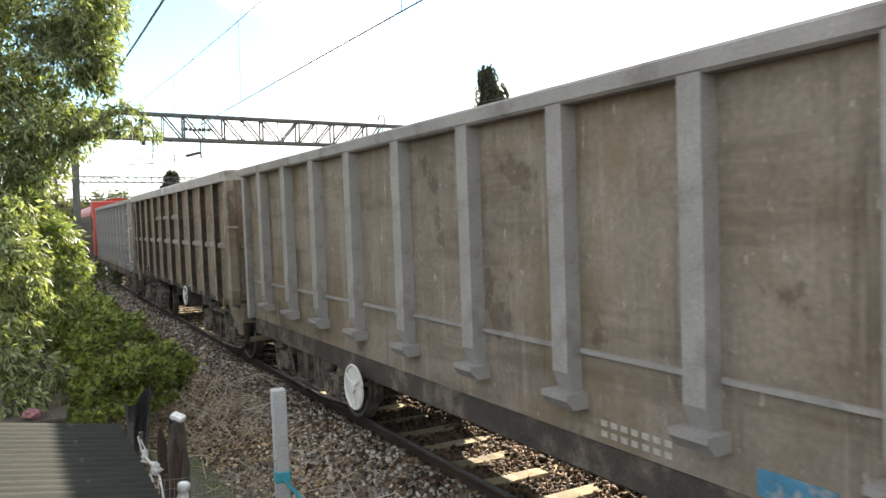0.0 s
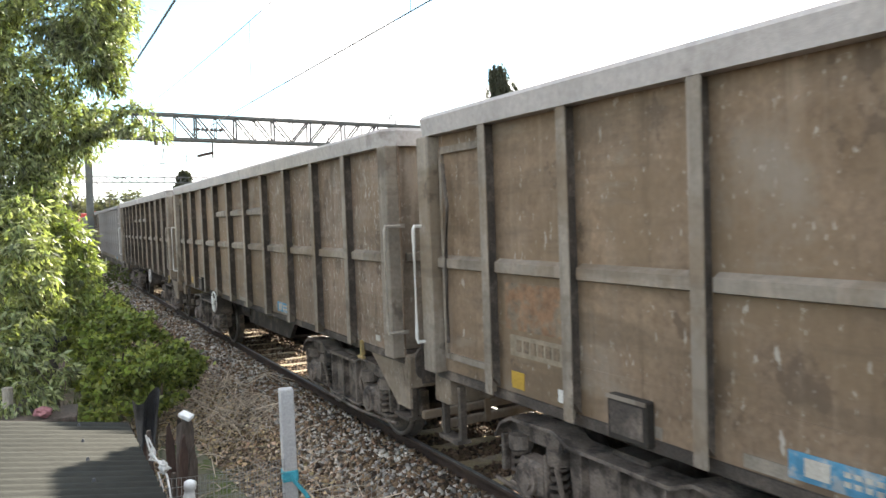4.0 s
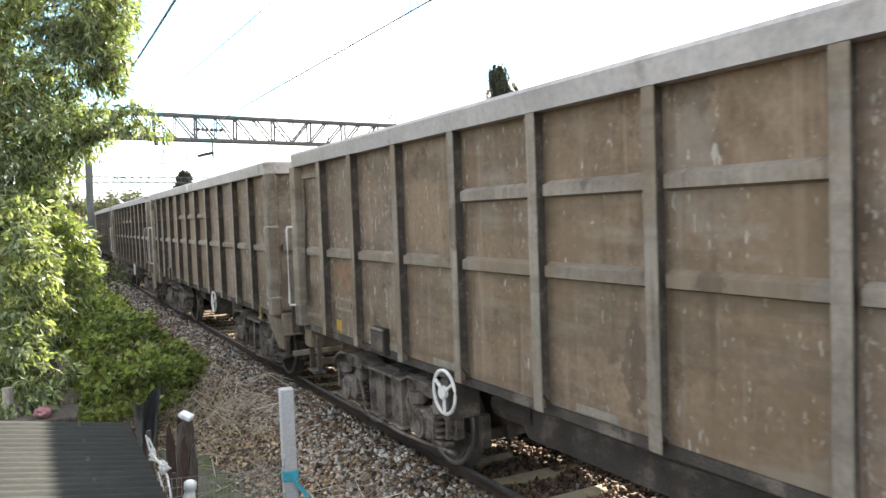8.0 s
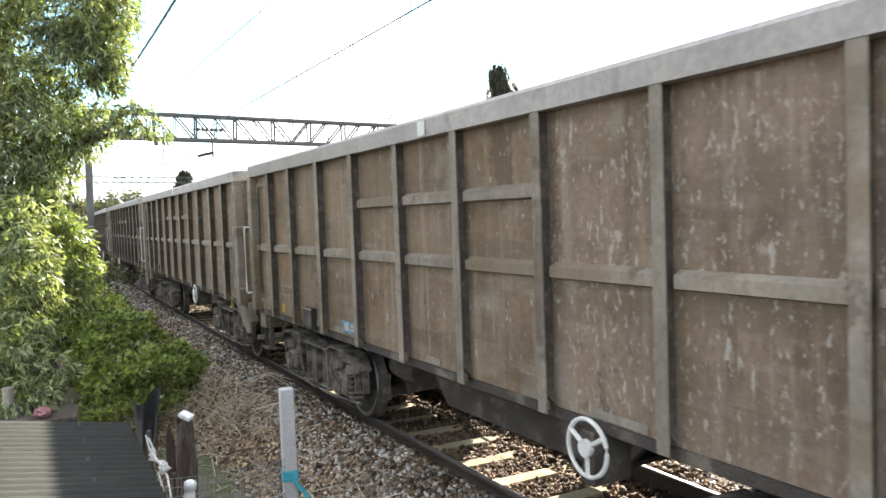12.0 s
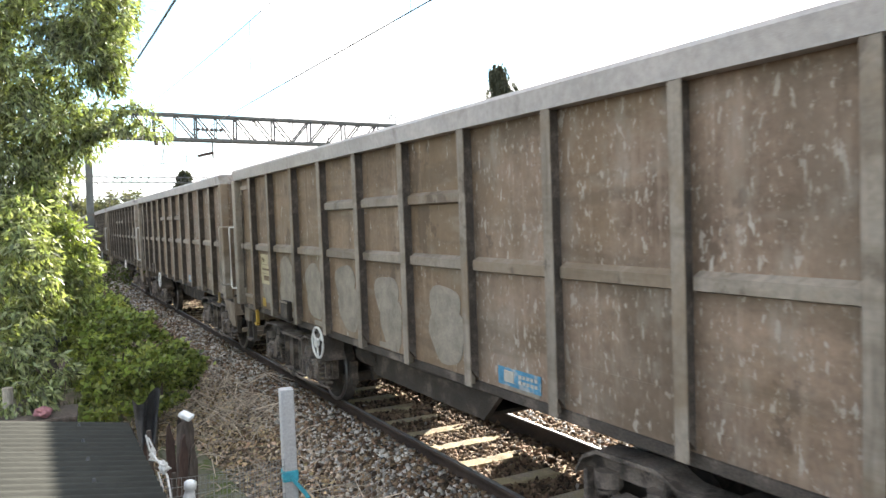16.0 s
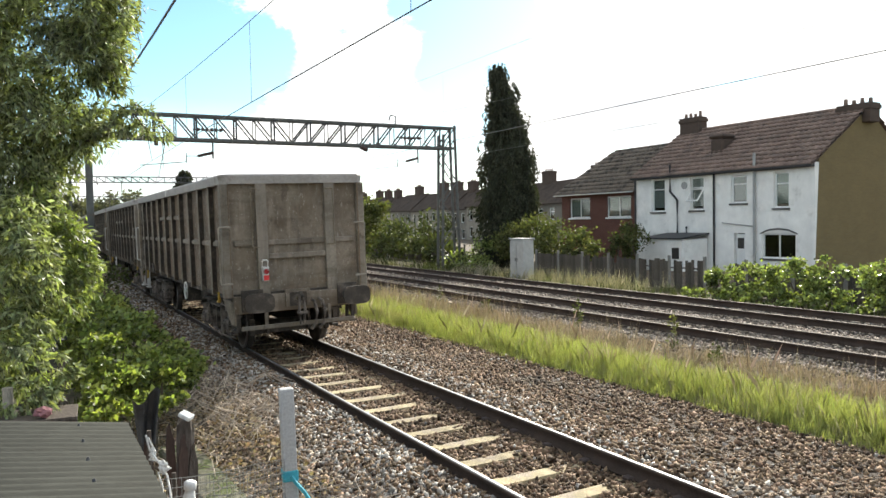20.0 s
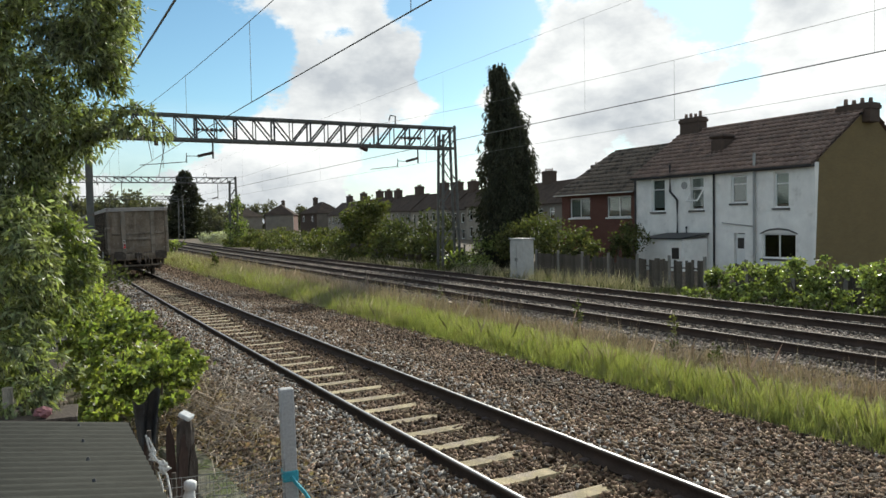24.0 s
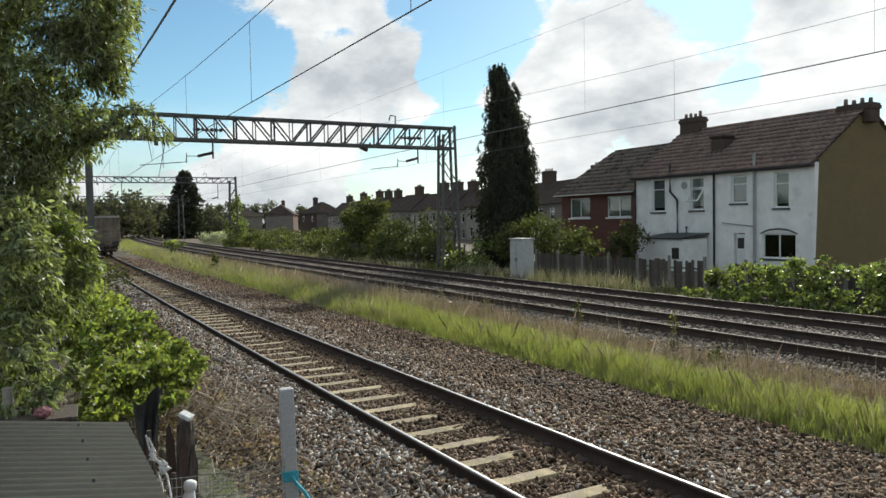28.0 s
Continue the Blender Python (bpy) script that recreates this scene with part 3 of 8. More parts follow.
def bogie(w, y):
    """Welded side frames arched over sprung axle boxes, a bolster across, brake gear."""
    fr = new("bogie", mesh_bm("bolster", boxes((-1.0, 1.0, -0.18, 0.18, 0.62, 0.86), (-0.28, 0.28, -0.28, 0.28, 0.86, 1.0), bevel=0.02), M_UNDER))
    fr.parent = w
    fr.matrix_basis = pose(0, y, 0)
    for x in (-0.42, 0.42):
        part("inner_frame", boxes((x - 0.03, x + 0.03, -1.45, 1.45, 0.3, 0.84), bevel=0.01), M_UNDER, fr)
    part("brake_beam", boxes((-0.85, 0.85, -1.36, -1.26, 0.3, 0.42), bevel=0.01), M_UNDER, fr)
    part("brake_beam", boxes((-0.85, 0.85, 1.26, 1.36, 0.3, 0.42), bevel=0.01), M_UNDER, fr)
    for sd in (-1, 1):
        def span(a, b):
            return min(sd * a, sd * b), max(sd * a, sd * b)
        top = [(-1.44, 0.66), (-1.36, 0.78), (-1.22, 0.85), (-0.66, 0.87), (-0.48, 0.80), (0.48, 0.80), (0.66, 0.87), (1.22, 0.85), (1.36, 0.78), (1.44, 0.66)]
        low = [(1.44, 0.40), (1.33, 0.38), (1.31, 0.60), (1.22, 0.69), (0.70, 0.70), (0.60, 0.62), (0.56, 0.36), (0.44, 0.30), (-0.44, 0.30), (-0.56, 0.36), (-0.60, 0.62), (-0.70, 0.70), (-1.22, 0.69), (-1.31, 0.60), (-1.33, 0.38), (-1.44, 0.40)]
        part("side_frame", prism(top + low, "x", sd * 0.94, sd * 1.02), M_BOGIE, fr)
        # flanges along the upper edge, and stiffeners on the web
        bm = bmesh.new()
        for (ya, za), (yb, zb) in zip(top, top[1:]):
            prism([(ya, za), (yb, zb), (yb, zb + 0.028), (ya, za + 0.028)], "x", sd * 0.9, sd * 1.13, bm)
        part("frame_flange", bm, M_BOGIE, fr)
        part("lower_flange", boxes((*span(0.9, 1.1), -0.46, 0.46, 0.275, 0.3), bevel=0.006), M_BOGIE, fr)
        for yy in (-0.4, 0.0, 0.4):
            part("stiffener", boxes((*span(1.02, 1.09), yy - 0.012, yy + 0.012, 0.302, 0.795)), M_BOGIE, fr)
        for yy in (-0.95, 0.95):
            bm = boxes((*span(0.96, 1.15), yy - 0.15, yy + 0.15, 0.33, 0.60), bevel=0.03)
            boxes((*span(0.96, 1.1), yy - 0.34, yy + 0.34, 0.30, 0.345), bevel=0.012, bm=bm)
            part("axle_box", bm, M_BOGIE, fr)
            bm = rod((sd * 1.15, yy, 0.46), (sd * 1.185, yy, 0.46), 0.125, 18)
            rod((sd * 1.185, yy, 0.46), (sd * 1.2, yy, 0.46), 0.085, 14, bm=bm)
            part("axle_cover", bm, M_BOGIE, fr, "round dusty axle end cover")
            for dy in (-0.25, 0.25):
                coil = [(sd * 1.03 + 0.07 * math.cos(a), yy + dy + 0.07 * math.sin(a), 0.35 + 0.33 * a / 31.4) for a in [31.4 * q / 40 for q in range(41)]]
                part("spring", bent(coil, 0.018, 5), M_UNDER, fr)
                part("spring_cup", rod((sd * 1.03, yy + dy, 0.62), (sd * 1.03, yy + dy, 0.73), 0.1, 12), M_BOGIE, fr)
            part("damper_link", boxes((*span(1.03, 1.12), yy - 0.19, yy - 0.155, 0.34, 0.68), bevel=0.006), M_BOGIE, fr)
            part("frame_end_guard", boxes((*span(1.03, 1.1), yy + math.copysign(0.40, yy), yy + math.copysign(0.44, yy), 0.4, 0.7) if yy > 0 else (*span(1.03, 1.1), yy - 0.44, yy - 0.40, 0.4, 0.7), bevel=0.006), M_BOGIE, fr)
        for yy in (-0.62, 0.6):
            part("brake_hanger", bent([(sd * 1.07, yy, 0.86), (sd * 1.1, yy + 0.05, 0.6), (sd * 1.06, yy + 0.02, 0.3)], 0.022, 6), M_BOGIE, fr)
        part("brake_rod", bent([(sd * 1.08, -1.5, 0.3), (sd * 1.1, -0.5, 0.24), (sd * 1.1, 0.5, 0.24), (sd * 1.08, 1.5, 0.3)], 0.018, 6), M_BOGIE, fr)
        for yy in (-1.5, -0.44, 0.44, 1.5):
            bm = boxes((*span(0.70, 0.80), yy - 0.04, yy + 0.04, 0.30, 0.62), bevel=0.01)
            part("brake_block", bm, M_UNDER, fr)
    return fr


def brake_wheel(w, x, y, z, r, solid=False):
    bm = bmesh.new()
    n = 24
    bent_pts = [(x, y + r * math.cos(2 * math.pi * k / n), z + r * math.sin(2 * math.pi * k / n)) for k in range(n)]
    bent(bent_pts + bent_pts[:2], 0.016, 6, bm)
    for k in range(3):
        a = 2 * math.pi * (k / 3 + 0.08)
        rod((x, y, z), (x, y + r * math.cos(a), z + r * math.sin(a)), 0.018, 6, bm=bm)
    rod((x - 0.03, y, z), (x + 0.03, y, z), 0.06, 12, bm=bm)
    if solid:
        rod((x + 0.006, y, z), (x + 0.016, y, z), r * 0.97, 24, bm=bm)
    hw = part("brake_wheel", bm, M_WHITE, w, "white-painted hand brake wheel")
    part("brake_shaft", rod((x + 0.03, y, z), (x + 0.7, y, z), 0.022, 8), M_UNDER, w)
    return hw


def buffer(w, x, yend, out):
    """out: +1 at the front, -1 at the rear."""
    bm = rod((x, yend, 1.04), (x, yend + out * 0.36, 1.04), 0.135, 14)
    boxes((x - 0.2, x + 0.2, min(yend, yend + out * 0.03), max(yend, yend + out * 0.03), 0.84, 1.24), bm=bm)
    b = part("buffer", bm, M_UNDER, w)
    bm = rod((x, yend + out * 0.36, 1.04), (x, yend + out * 0.52, 1.04), 0.10, 14)
    oval = []
    for k in range(24):
        a = 2 * math.pi * k / 24
        c, s_ = math.cos(a), math.sin(a)
        oval.append((x + 0.27 * math.copysign(abs(c) ** 0.6, c), 1.04 + 0.175 * math.copysign(abs(s_) ** 0.6, s_)))
    prism(oval, "y", min(yend + out * 0.5, yend + out * 0.545), max(yend + out * 0.5, yend + out * 0.545), bm)
    part("buffer_head", bm, M_UNDER, b, "flat greasy buffer head")


def bars(w, x, y, z, cols, rows, dy, dz, material, name="lettering"):
    """Rows of small bars in place of writing that cannot be read."""
    sp = []
    for r in range(rows):
        for c in range(cols):
            sp.append((x - 0.004, x + 0.002, y + c * dy, y + c * dy + dy * 0.62, z - r * dz, z - r * dz + dz * 0.55))
    o = part(name, boxes(*sp), material, w)
    o["kind"] = "stuff"
    return o


def word(w, text, x, y, z, size):
    """Painted letters on the near side."""
    cu = bpy.data.curves.new("lettering", "FONT")
    cu.body, cu.size, cu.extrude = text, size, 0.001
    tmp = bpy.data.objects.new("lettering", cu)
    scene.collection.objects.link(tmp)
    me = bpy.data.meshes.new_from_object(tmp.evaluated_get(bpy.context.evaluated_depsgraph_get()))
    bpy.data.objects.remove(tmp)
    me.materials.clear()
    me.materials.append(M_INK)
    share("lettering", me, w, Matrix.Translation((x, y, z)) @ Matrix(((0, 0, -1, 0), (-1, 0, 0, 0), (0, 1, 0, 0), (0, 0, 0, 1))))


def box_wagon(wheel_front, cream, splashed=False):
    """A long open bogie box wagon: ten posts a side, one rail along it and a second one in the middle bays."""
    w = thing("box_wagon", "long open bogie box wagon of grimy brown steel with ribbed sides", "goods wagon", group="train of box wagons")
    xs = 1.215
    far = 0.125
    for sd in (-1, 1):
        xs = 1.215 if sd < 0 else 1.215 + far
        a, b = sorted((sd * xs, sd * (xs - 0.02)))
        if sd > 0:
            part("side_sheet", boxes((a, b, -HL + 0.02, HL - 0.02, LOWZ, TOPZ - 0.12)), M_SHEET, w)
        else:
            # one sheet a bay, the lower strake lapped over the upper
            cuts = [-HL + 0.02] + POSTS + [HL - 0.02]
            for i, (y0, y1) in enumerate(zip(cuts, cuts[1:])):
                sheet = M_SHEET_S if i < 4 or (splashed and i > 7) else M_SHEET
                part("side_sheet", boxes((a, b, y0 + 0.001, y1 - 0.001, LOWZ, TOPZ - 0.12), (a - 0.005, a, y0 + 0.05, y1 - 0.05, LOWZ + 0.003, 1.46)), sheet, w)
        part("side_sill", boxes((min(sd * 1.0, sd * 1.215), max(sd * 1.0, sd * 1.215), -HL + 0.05, HL - 0.05, 1.04, LOWZ - 0.003), bevel=0.01), M_UNDER, w)
        me = mesh_bm("post", boxes((-0.105, -0.09, -0.05, 0.05, LOWZ - 0.04, TOPZ - 0.175), (-0.09, 0.0, 0.038, 0.05, LOWZ - 0.04, TOPZ - 0.175), bevel=0.004), M_POST)
        # dark web: grime and the shade beside each post, both put into its colour
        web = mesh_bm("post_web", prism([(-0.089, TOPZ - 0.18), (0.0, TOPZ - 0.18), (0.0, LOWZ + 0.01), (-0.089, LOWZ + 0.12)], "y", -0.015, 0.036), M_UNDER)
        for y in POSTS:
            share("post", me, w, Matrix.Translation((sd * xs, y, 0)) @ (pose(0, 0, 0) if sd < 0 else pose(0, 0, 0, 0, 0, 180)))
            if sd < 0:
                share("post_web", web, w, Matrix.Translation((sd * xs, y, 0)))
        for y in (-HL + 0.13, HL - 0.13):
            bm = boxes((min(sd * (xs - 0.03), sd * (xs + 0.125)), max(sd * (xs - 0.03), sd * (xs + 0.125)), y - 0.1, y + 0.1, LOWZ - 0.02, TOPZ - 0.175), bevel=0.012)
            part("corner_post", bm, M_POST, w)
        edges = [-HL + 0.23] + POSTS + [HL - 0.23]
        for i, (y0, y1) in enumerate(zip(edges, edges[1:])):
            z_list = [2.1] + ([2.665] if 4 <= i <= 6 else [])
            for z in z_list:
                t0, t1 = y0 + (0.064 if i else 0.0), y1 - (0.064 if i < 10 else 0.0)
                prof = [(sd * xs, z - 0.06), (sd * (xs + 0.055), z - 0.045), (sd * (xs + 0.055), z + 0.03), (sd * xs, z + 0.06)]
                part("side_rail", prism(prof, "y", t0, t1), M_POST, w)
    # the thick rim round the top, with chamfered corners
    bm = bmesh.new()
    ch, X, Y = 0.12, 1.345, HL
    outer = [(-X + ch, -Y), (X - ch, -Y), (X, -Y + ch), (X, Y - ch), (X - ch, Y), (-X + ch, Y), (-X, Y - ch), (-X, -Y + ch)]
    outer = [(x + far if x > 0 else x, y) for x, y in outer]
    ix, iy = X - 0.14, Y - 0.14
    inner = [(-ix + 0.06, -iy), (ix - 0.06, -iy), (ix, -iy + 0.06), (ix, iy - 0.06), (ix - 0.06, iy), (-ix + 0.06, iy), (-ix, iy - 0.06), (-ix, -iy + 0.06)]
    inner = [(x + far if x > 0 else x, y) for x, y in inner]
    loops = [[bm.verts.new((p[0] * f, p[1] * f2, z)) for p in o] for o, z, f, f2 in ((outer, TOPZ - 0.175, 0.985, 0.997), (outer, TOPZ - 0.03, 1, 1), ([(p[0] * 0.985, p[1] * 0.997) for p in outer], TOPZ, 1, 1), (inner, TOPZ, 1, 1), (inner, TOPZ - 0.175, 1, 1))]
    for a, b in zip(loops, loops[1:] + loops[:1]):
        for k in range(8):
            bm.faces.new((a[k], a[(k + 1) % 8], b[(k + 1) % 8], b[k]))
    part("cope", bm, M_COPE, w, "pale grey steel rim round the top edge")
    part("floor", boxes((-1.21, 1.21, -HL + 0.05, HL - 0.05, 1.135, 1.17)), M_UNDER, w)
    # ends
    for out in (-1, 1):
        y = out * (HL - 0.13)
        a, b = sorted((y, y - out * 0.02))
        part("end_sheet", boxes((-1.2, 1.2 + far, a, b, 0.98 + 0.16, TOPZ - 0.12)), M_END, w)
        for x in (-0.6, 0.74):
            bm = prism([(x - 0.1, min(y, y + out * 0.11)), (x + 0.1, min(y, y + out * 0.11)), (x + 0.1, max(y, y + out * 0.11)), (x - 0.1, max(y, y + out * 0.11))], "z", 1.0, TOPZ - 0.17)
            part("end_post", bm, M_POST, w)
        for x0, x1, z in ((-1.12, -0.705, 2.1), (-0.495, 0.635, 2.1), (0.845, 1.24, 2.1), (-0.495, 0.635, 1.84)):
            d = 0.06 if z > 2 else 0.09
            part("end_rail", boxes((x0, x1, min(y, y + out * d), max(y, y + out * d), z - 0.05, z + 0.05), bevel=0.012), M_POST, w)
        for sx in (-1, 1):
            part("end_handrail", bent([(sx * 0.68, y + out * 0.02, 3.1), (sx * 0.68, y + out * 0.14, 3.1), (sx * 0.79, y + out * 0.15, 3.1), (sx * 0.8, y + out * 0.15, 3.06), (sx * 0.8, y + out * 0.15, 2.06), (sx * 0.79, y + out * 0.15, 2.02), (sx * 0.68, y + out * 0.14, 2.02), (sx * 0.68, y + out * 0.02, 2.02)], 0.014, 6), M_CREAM2, w)
        part("headstock", boxes((-1.2, 1.2 + far, min(y - out * 0.1, y + out * 0.17), max(y - out * 0.1, y + out * 0.17), 0.80, 1.13), bevel=0.015), M_END, w)
        # the gusset plates under the corners, the shunter's bar across and the pocket round the hook
        for sx in (-1, 1) if out < 0 else ():
            part("corner_gusset", prism([(y - out * 0.75, 1.04), (y + out * 0.16, 1.04), (y + out * 0.16, 0.6), (y - out * 0.12, 0.6)], "x", sx * 1.17, sx * 1.2), M_END, w)
        part("foot_bar", boxes((-1.1, 1.1, min(y + out * 0.2, y + out * 0.26), max(y + out * 0.2, y + out * 0.26), 0.5, 0.58), bevel=0.01), M_POST, w)
        for bx in (-0.62, 0.62):
            part("foot_bar_bracket", boxes((bx - 0.03, bx + 0.03, min(y + out * 0.172, y + out * 0.2), max(y + out * 0.172, y + out * 0.2), 0.5, 0.86)), M_POST, w)
        part("hook_pocket", boxes((-0.24, -0.17, min(y + out * 0.172, y + out * 0.22), max(y + out * 0.172, y + out * 0.22), 0.88, 1.2), (0.17, 0.24, min(y + out * 0.172, y + out * 0.22), max(y + out * 0.172, y + out * 0.22), 0.88, 1.2), (-0.17, 0.17, min(y + out * 0.172, y + out * 0.22), max(y + out * 0.172, y + out * 0.22), 1.14, 1.2)), M_END, w)
        ye = y + out * 0.17
        for x in (-0.865, 1.0):
            buffer(w, x, ye, out)
        bm = bent([(0, ye, 1.02), (0, ye + out * 0.2, 1.02), (0, ye + out * 0.27, 1.09), (0, ye + out * 0.2, 1.15)], 0.035, 8)
        boxes((-0.17, 0.17, min(ye, ye + out * 0.025), max(ye, ye + out * 0.025), 0.88, 1.16), bm=bm)
        part("draw_hook", bm, M_UNDER, w)
        bm = bent([(-0.03, ye + out * 0.2, 1.08), (-0.05, ye + out * 0.24, 0.8), (-0.02, ye + out * 0.22, 0.55)], 0.03, 6)
        bent([(0.04, ye + out * 0.2, 1.08), (0.06, ye + out * 0.24, 0.8), (0.03, ye + out * 0.22, 0.55)], 0.03, 6, bm)
        rod((-0.1, ye + out * 0.23, 0.76), (0.12, ye + out * 0.23, 0.76), 0.035, 8, bm=bm)
        part("coupling", bm, M_BOGIE, w)
        for x in (0.26, 0.42):
            bm = bent([(x, ye, 0.98), (x + 0.02, ye + out * 0.14, 0.95), (x + 0.05, ye + out * 0.2, 0.75), (x + 0.03, ye + out * 0.16, 0.52), (x - 0.04, ye + out * 0.1, 0.42)], 0.032, 8)
            part("brake_hose", bm, M_BOGIE, w)
        # steps and shunters' handrails by the corners
        for sd in (-1, 1):
            ya, yb = sorted((y - out * 0.22, y + out * 0.12))
            bm = boxes((min(sd * 1.06, sd * 1.2), max(sd * 1.06, sd * 1.2), ya, yb, 0.47, 0.505))
            for yy in (ya, yb - 0.045):
                boxes((min(sd * 1.1, sd * 1.16), max(sd * 1.1, sd * 1.16), yy, yy + 0.045, 0.505, 0.98), bm=bm)
            part("step", bm, M_WHITE if cream and sd < 0 and (out < 0) == wheel_front else M_UNDER, w)
            yr = y + out * (0.06 if out > 0 else 0.19)
            bm = bent([(sd * 1.26, yr, 2.42), (sd * 1.41, yr, 2.42), (sd * 1.42, yr, 2.38), (sd * 1.42, yr, 1.42), (sd * 1.41, yr, 1.38), (sd * 1.26, yr, 1.38)], 0.017, 6)
            boxes((min(sd * 1.2, sd * 1.28), max(sd * 1.2, sd * 1.28), yr - 0.006, yr + 0.006, 2.4, 2.44), (min(sd * 1.2, sd * 1.28), max(sd * 1.2, sd * 1.28), yr - 0.006, yr + 0.006, 1.36, 1.4), bm=bm)
            part("handrail", bm, M_WHITE if out > 0 else M_RAILING, w)
    # underframe between the bogies
    bm = prism([(-3.1, 1.04), (-2.7, 0.62), (2.7, 0.62), (3.1, 1.04)], "x", -0.24, 0.24)
    part("centre_sill", bm, M_UNDER, w)
    for y in (-1.6, -0.2, 1.2):
        part("cross_bearer", prism([(-1.15, 1.04), (-0.3, 0.74), (0.3, 0.74), (1.15, 1.04)], "y", y - 0.05, y + 0.05), M_UNDER, w)
    yc = HL - 5.75 if wheel_front else -HL + 5.75
    for x in (-0.72, 0.72):
        part("side_truss", prism([(yc - 1.75, 1.04), (yc - 1.25, 0.56), (yc + 1.25, 0.56), (yc + 1.75, 1.04)], "x", x - 0.03, x + 0.03), M_UNDER, w)
    # boxes added to block low sun and hide lit ground under the wagon
    part("equipment_box", boxes((0.74, 1.04, -2.6, -0.95, 0.24, 1.03), bevel=0.02), M_UNDER, w)
    part("equipment_box", boxes((0.76, 1.02, -0.9, 0.62, 0.24, 1.03), bevel=0.02), M_UNDER, w)
    part("equipment_box", boxes((0.15, 0.6, -2.5, 2.5, 0.62, 1.03), bevel=0.02), M_UNDER, w)
    part("equipment_tray", boxes((-0.68, 0.68, yc - 1.2, yc + 1.2, 0.56, 0.6)), M_UNDER, w)
    # brake reservoirs
    part("air_tank", rod((0.55, -0.4, 0.72), (0.55, 0.8, 0.72), 0.19, 14), M_UNDER, w)
    part("brake_cylinder", rod((-0.62, 1.6, 0.76), (-0.62, 2.2, 0.76), 0.16, 14), M_UNDER, w)
    part("brake_pipe", bent([(-0.95, -HL + 0.3, 0.98), (-0.95, -3, 0.98), (-0.9, 0, 0.9), (-0.95, 3, 0.98), (-0.95, HL - 0.3, 0.98)], 0.02, 6), M_UNDER, w)
    for y in (-HL + 2.05, HL - 2.28):
        bogie(w, y)
        for d in (-0.95, 0.95):
            wheelset(w, y + d)
    wy = HL - 4.06 if wheel_front else -HL + 4.13
    by = -2.42 if wheel_front else 1.95
    brake_wheel(w, -1.33, wy, 0.97, 0.19)
    part("brake_bracket", boxes((-1.33, -1.0, wy - 0.06, wy + 0.06, 0.72, 1.08), bevel=0.01), M_UNDER, w)
    # plates and marks on the near side
    x = -1.219
    if cream:
        pw = 0.57 if wheel_front else 0.73
        part("data_panel", boxes((x - 0.006, x, HL - 1.25 - pw, HL - 1.25, 1.53, 1.99)), M_CREAM, w, "faded cream data panel with lettering")
        word(w, "JYA", x - 0.009, HL - 1.30, 1.87, 0.11)
        bars(w, x - 0.008, HL - 1.21 - pw, 1.745, 9, 1, pw * 0.09, 0.05, M_DIMINK)
        bars(w, x - 0.008, HL - 1.17 - pw, 1.585, 5, 1, 0.075, 0.14, M_DIMINK)
        part("panel_line", boxes((x - 0.008, x - 0.003, HL - 1.25 - pw, HL - 1.25, 1.83, 1.836), (x - 0.008, x - 0.003, HL - 1.25 - pw, HL - 1.25, 1.69, 1.696)), M_DIMINK, w)
    else:
        part("data_panel", boxes((x - 0.003, x, HL - 1.93, HL - 1.2, 1.62, 1.98)), M_ORANGE, w, "worn orange data panel")
        part("number_patch", boxes((x - 0.005, x, HL - 1.93, HL - 1.25, 1.42, 1.58)), M_CREAM2, w, "dirty cream number patch")
        bars(w, x - 0.007, HL - 1.85, 1.46, 6, 1, 0.09, 0.16, M_DIMINK)
    part("warning_panel", boxes((x - 0.010, x - 0.005, by, by + 0.56, 1.17, 1.31)), M_BLUE, w, "faded blue panel with pale lettering")
    bars(w, x - 0.012, by + 0.04, 1.255, 5, 2, 0.05, 0.045, M_FADED)
    part("lettering_block", boxes((x - 0.016, x - 0.011, by + 0.34, by + 0.47, 1.2, 1.29)), M_FADED, w)
    bm = boxes((x - 0.075, x, HL - 2.75, HL - 2.41, 1.08, 1.36), bevel=0.01)
    lh = part("label_holder", bm, M_GRIME, w, "dark steel label box")
    part("label", boxes((x - 0.08, x - 0.0755, HL - 2.72, HL - 2.44, 1.12, 1.32)), M_UNDER, lh)
    boxes_ = (x - 0.085, x - 0.0755, HL - 2.75, HL - 2.41, 1.335, 1.36)
    part("flap", boxes(boxes_), M_POST, lh)
    tab = [(x - 0.004, x, -HL + 0.32 + c * 0.088, -HL + 0.324 + c * 0.088, 1.36, 1.68) for c in range(9)]
    tab += [(x - 0.004, x, -HL + 0.32, -HL + 1.03, 1.36 + r * 0.08, 1.364 + r * 0.08) for r in range(5)]
    part("loading_table", boxes(*tab), M_CREAM2, w, "faded table of load figures")
    part("lifting_mark", boxes((x - 0.006, x, HL - 1.42, HL - 1.26, 1.17, 1.3)), M_YELLOW, w)
    part("small_mark", boxes((x - 0.006, x, HL - 1.95, HL - 1.83, 1.17, 1.26)), M_WHITE, w)
    part("small_mark", boxes((x - 0.012, x - 0.005, -HL + 0.57, -HL + 0.68, 1.2, 1.26)), M_FADED, w)
    bm = boxes((x - 0.035, x + 0.02, -HL + 1.05, -HL + 1.09, 0.98, 1.15), (x - 0.05, x, -HL + 1.0, -HL + 1.14, 0.945, 0.98), bevel=0.008)
    part("lifting_lug", bm, M_YELLOW if cream else M_LUG, w, "yellow lifting lug under the side")
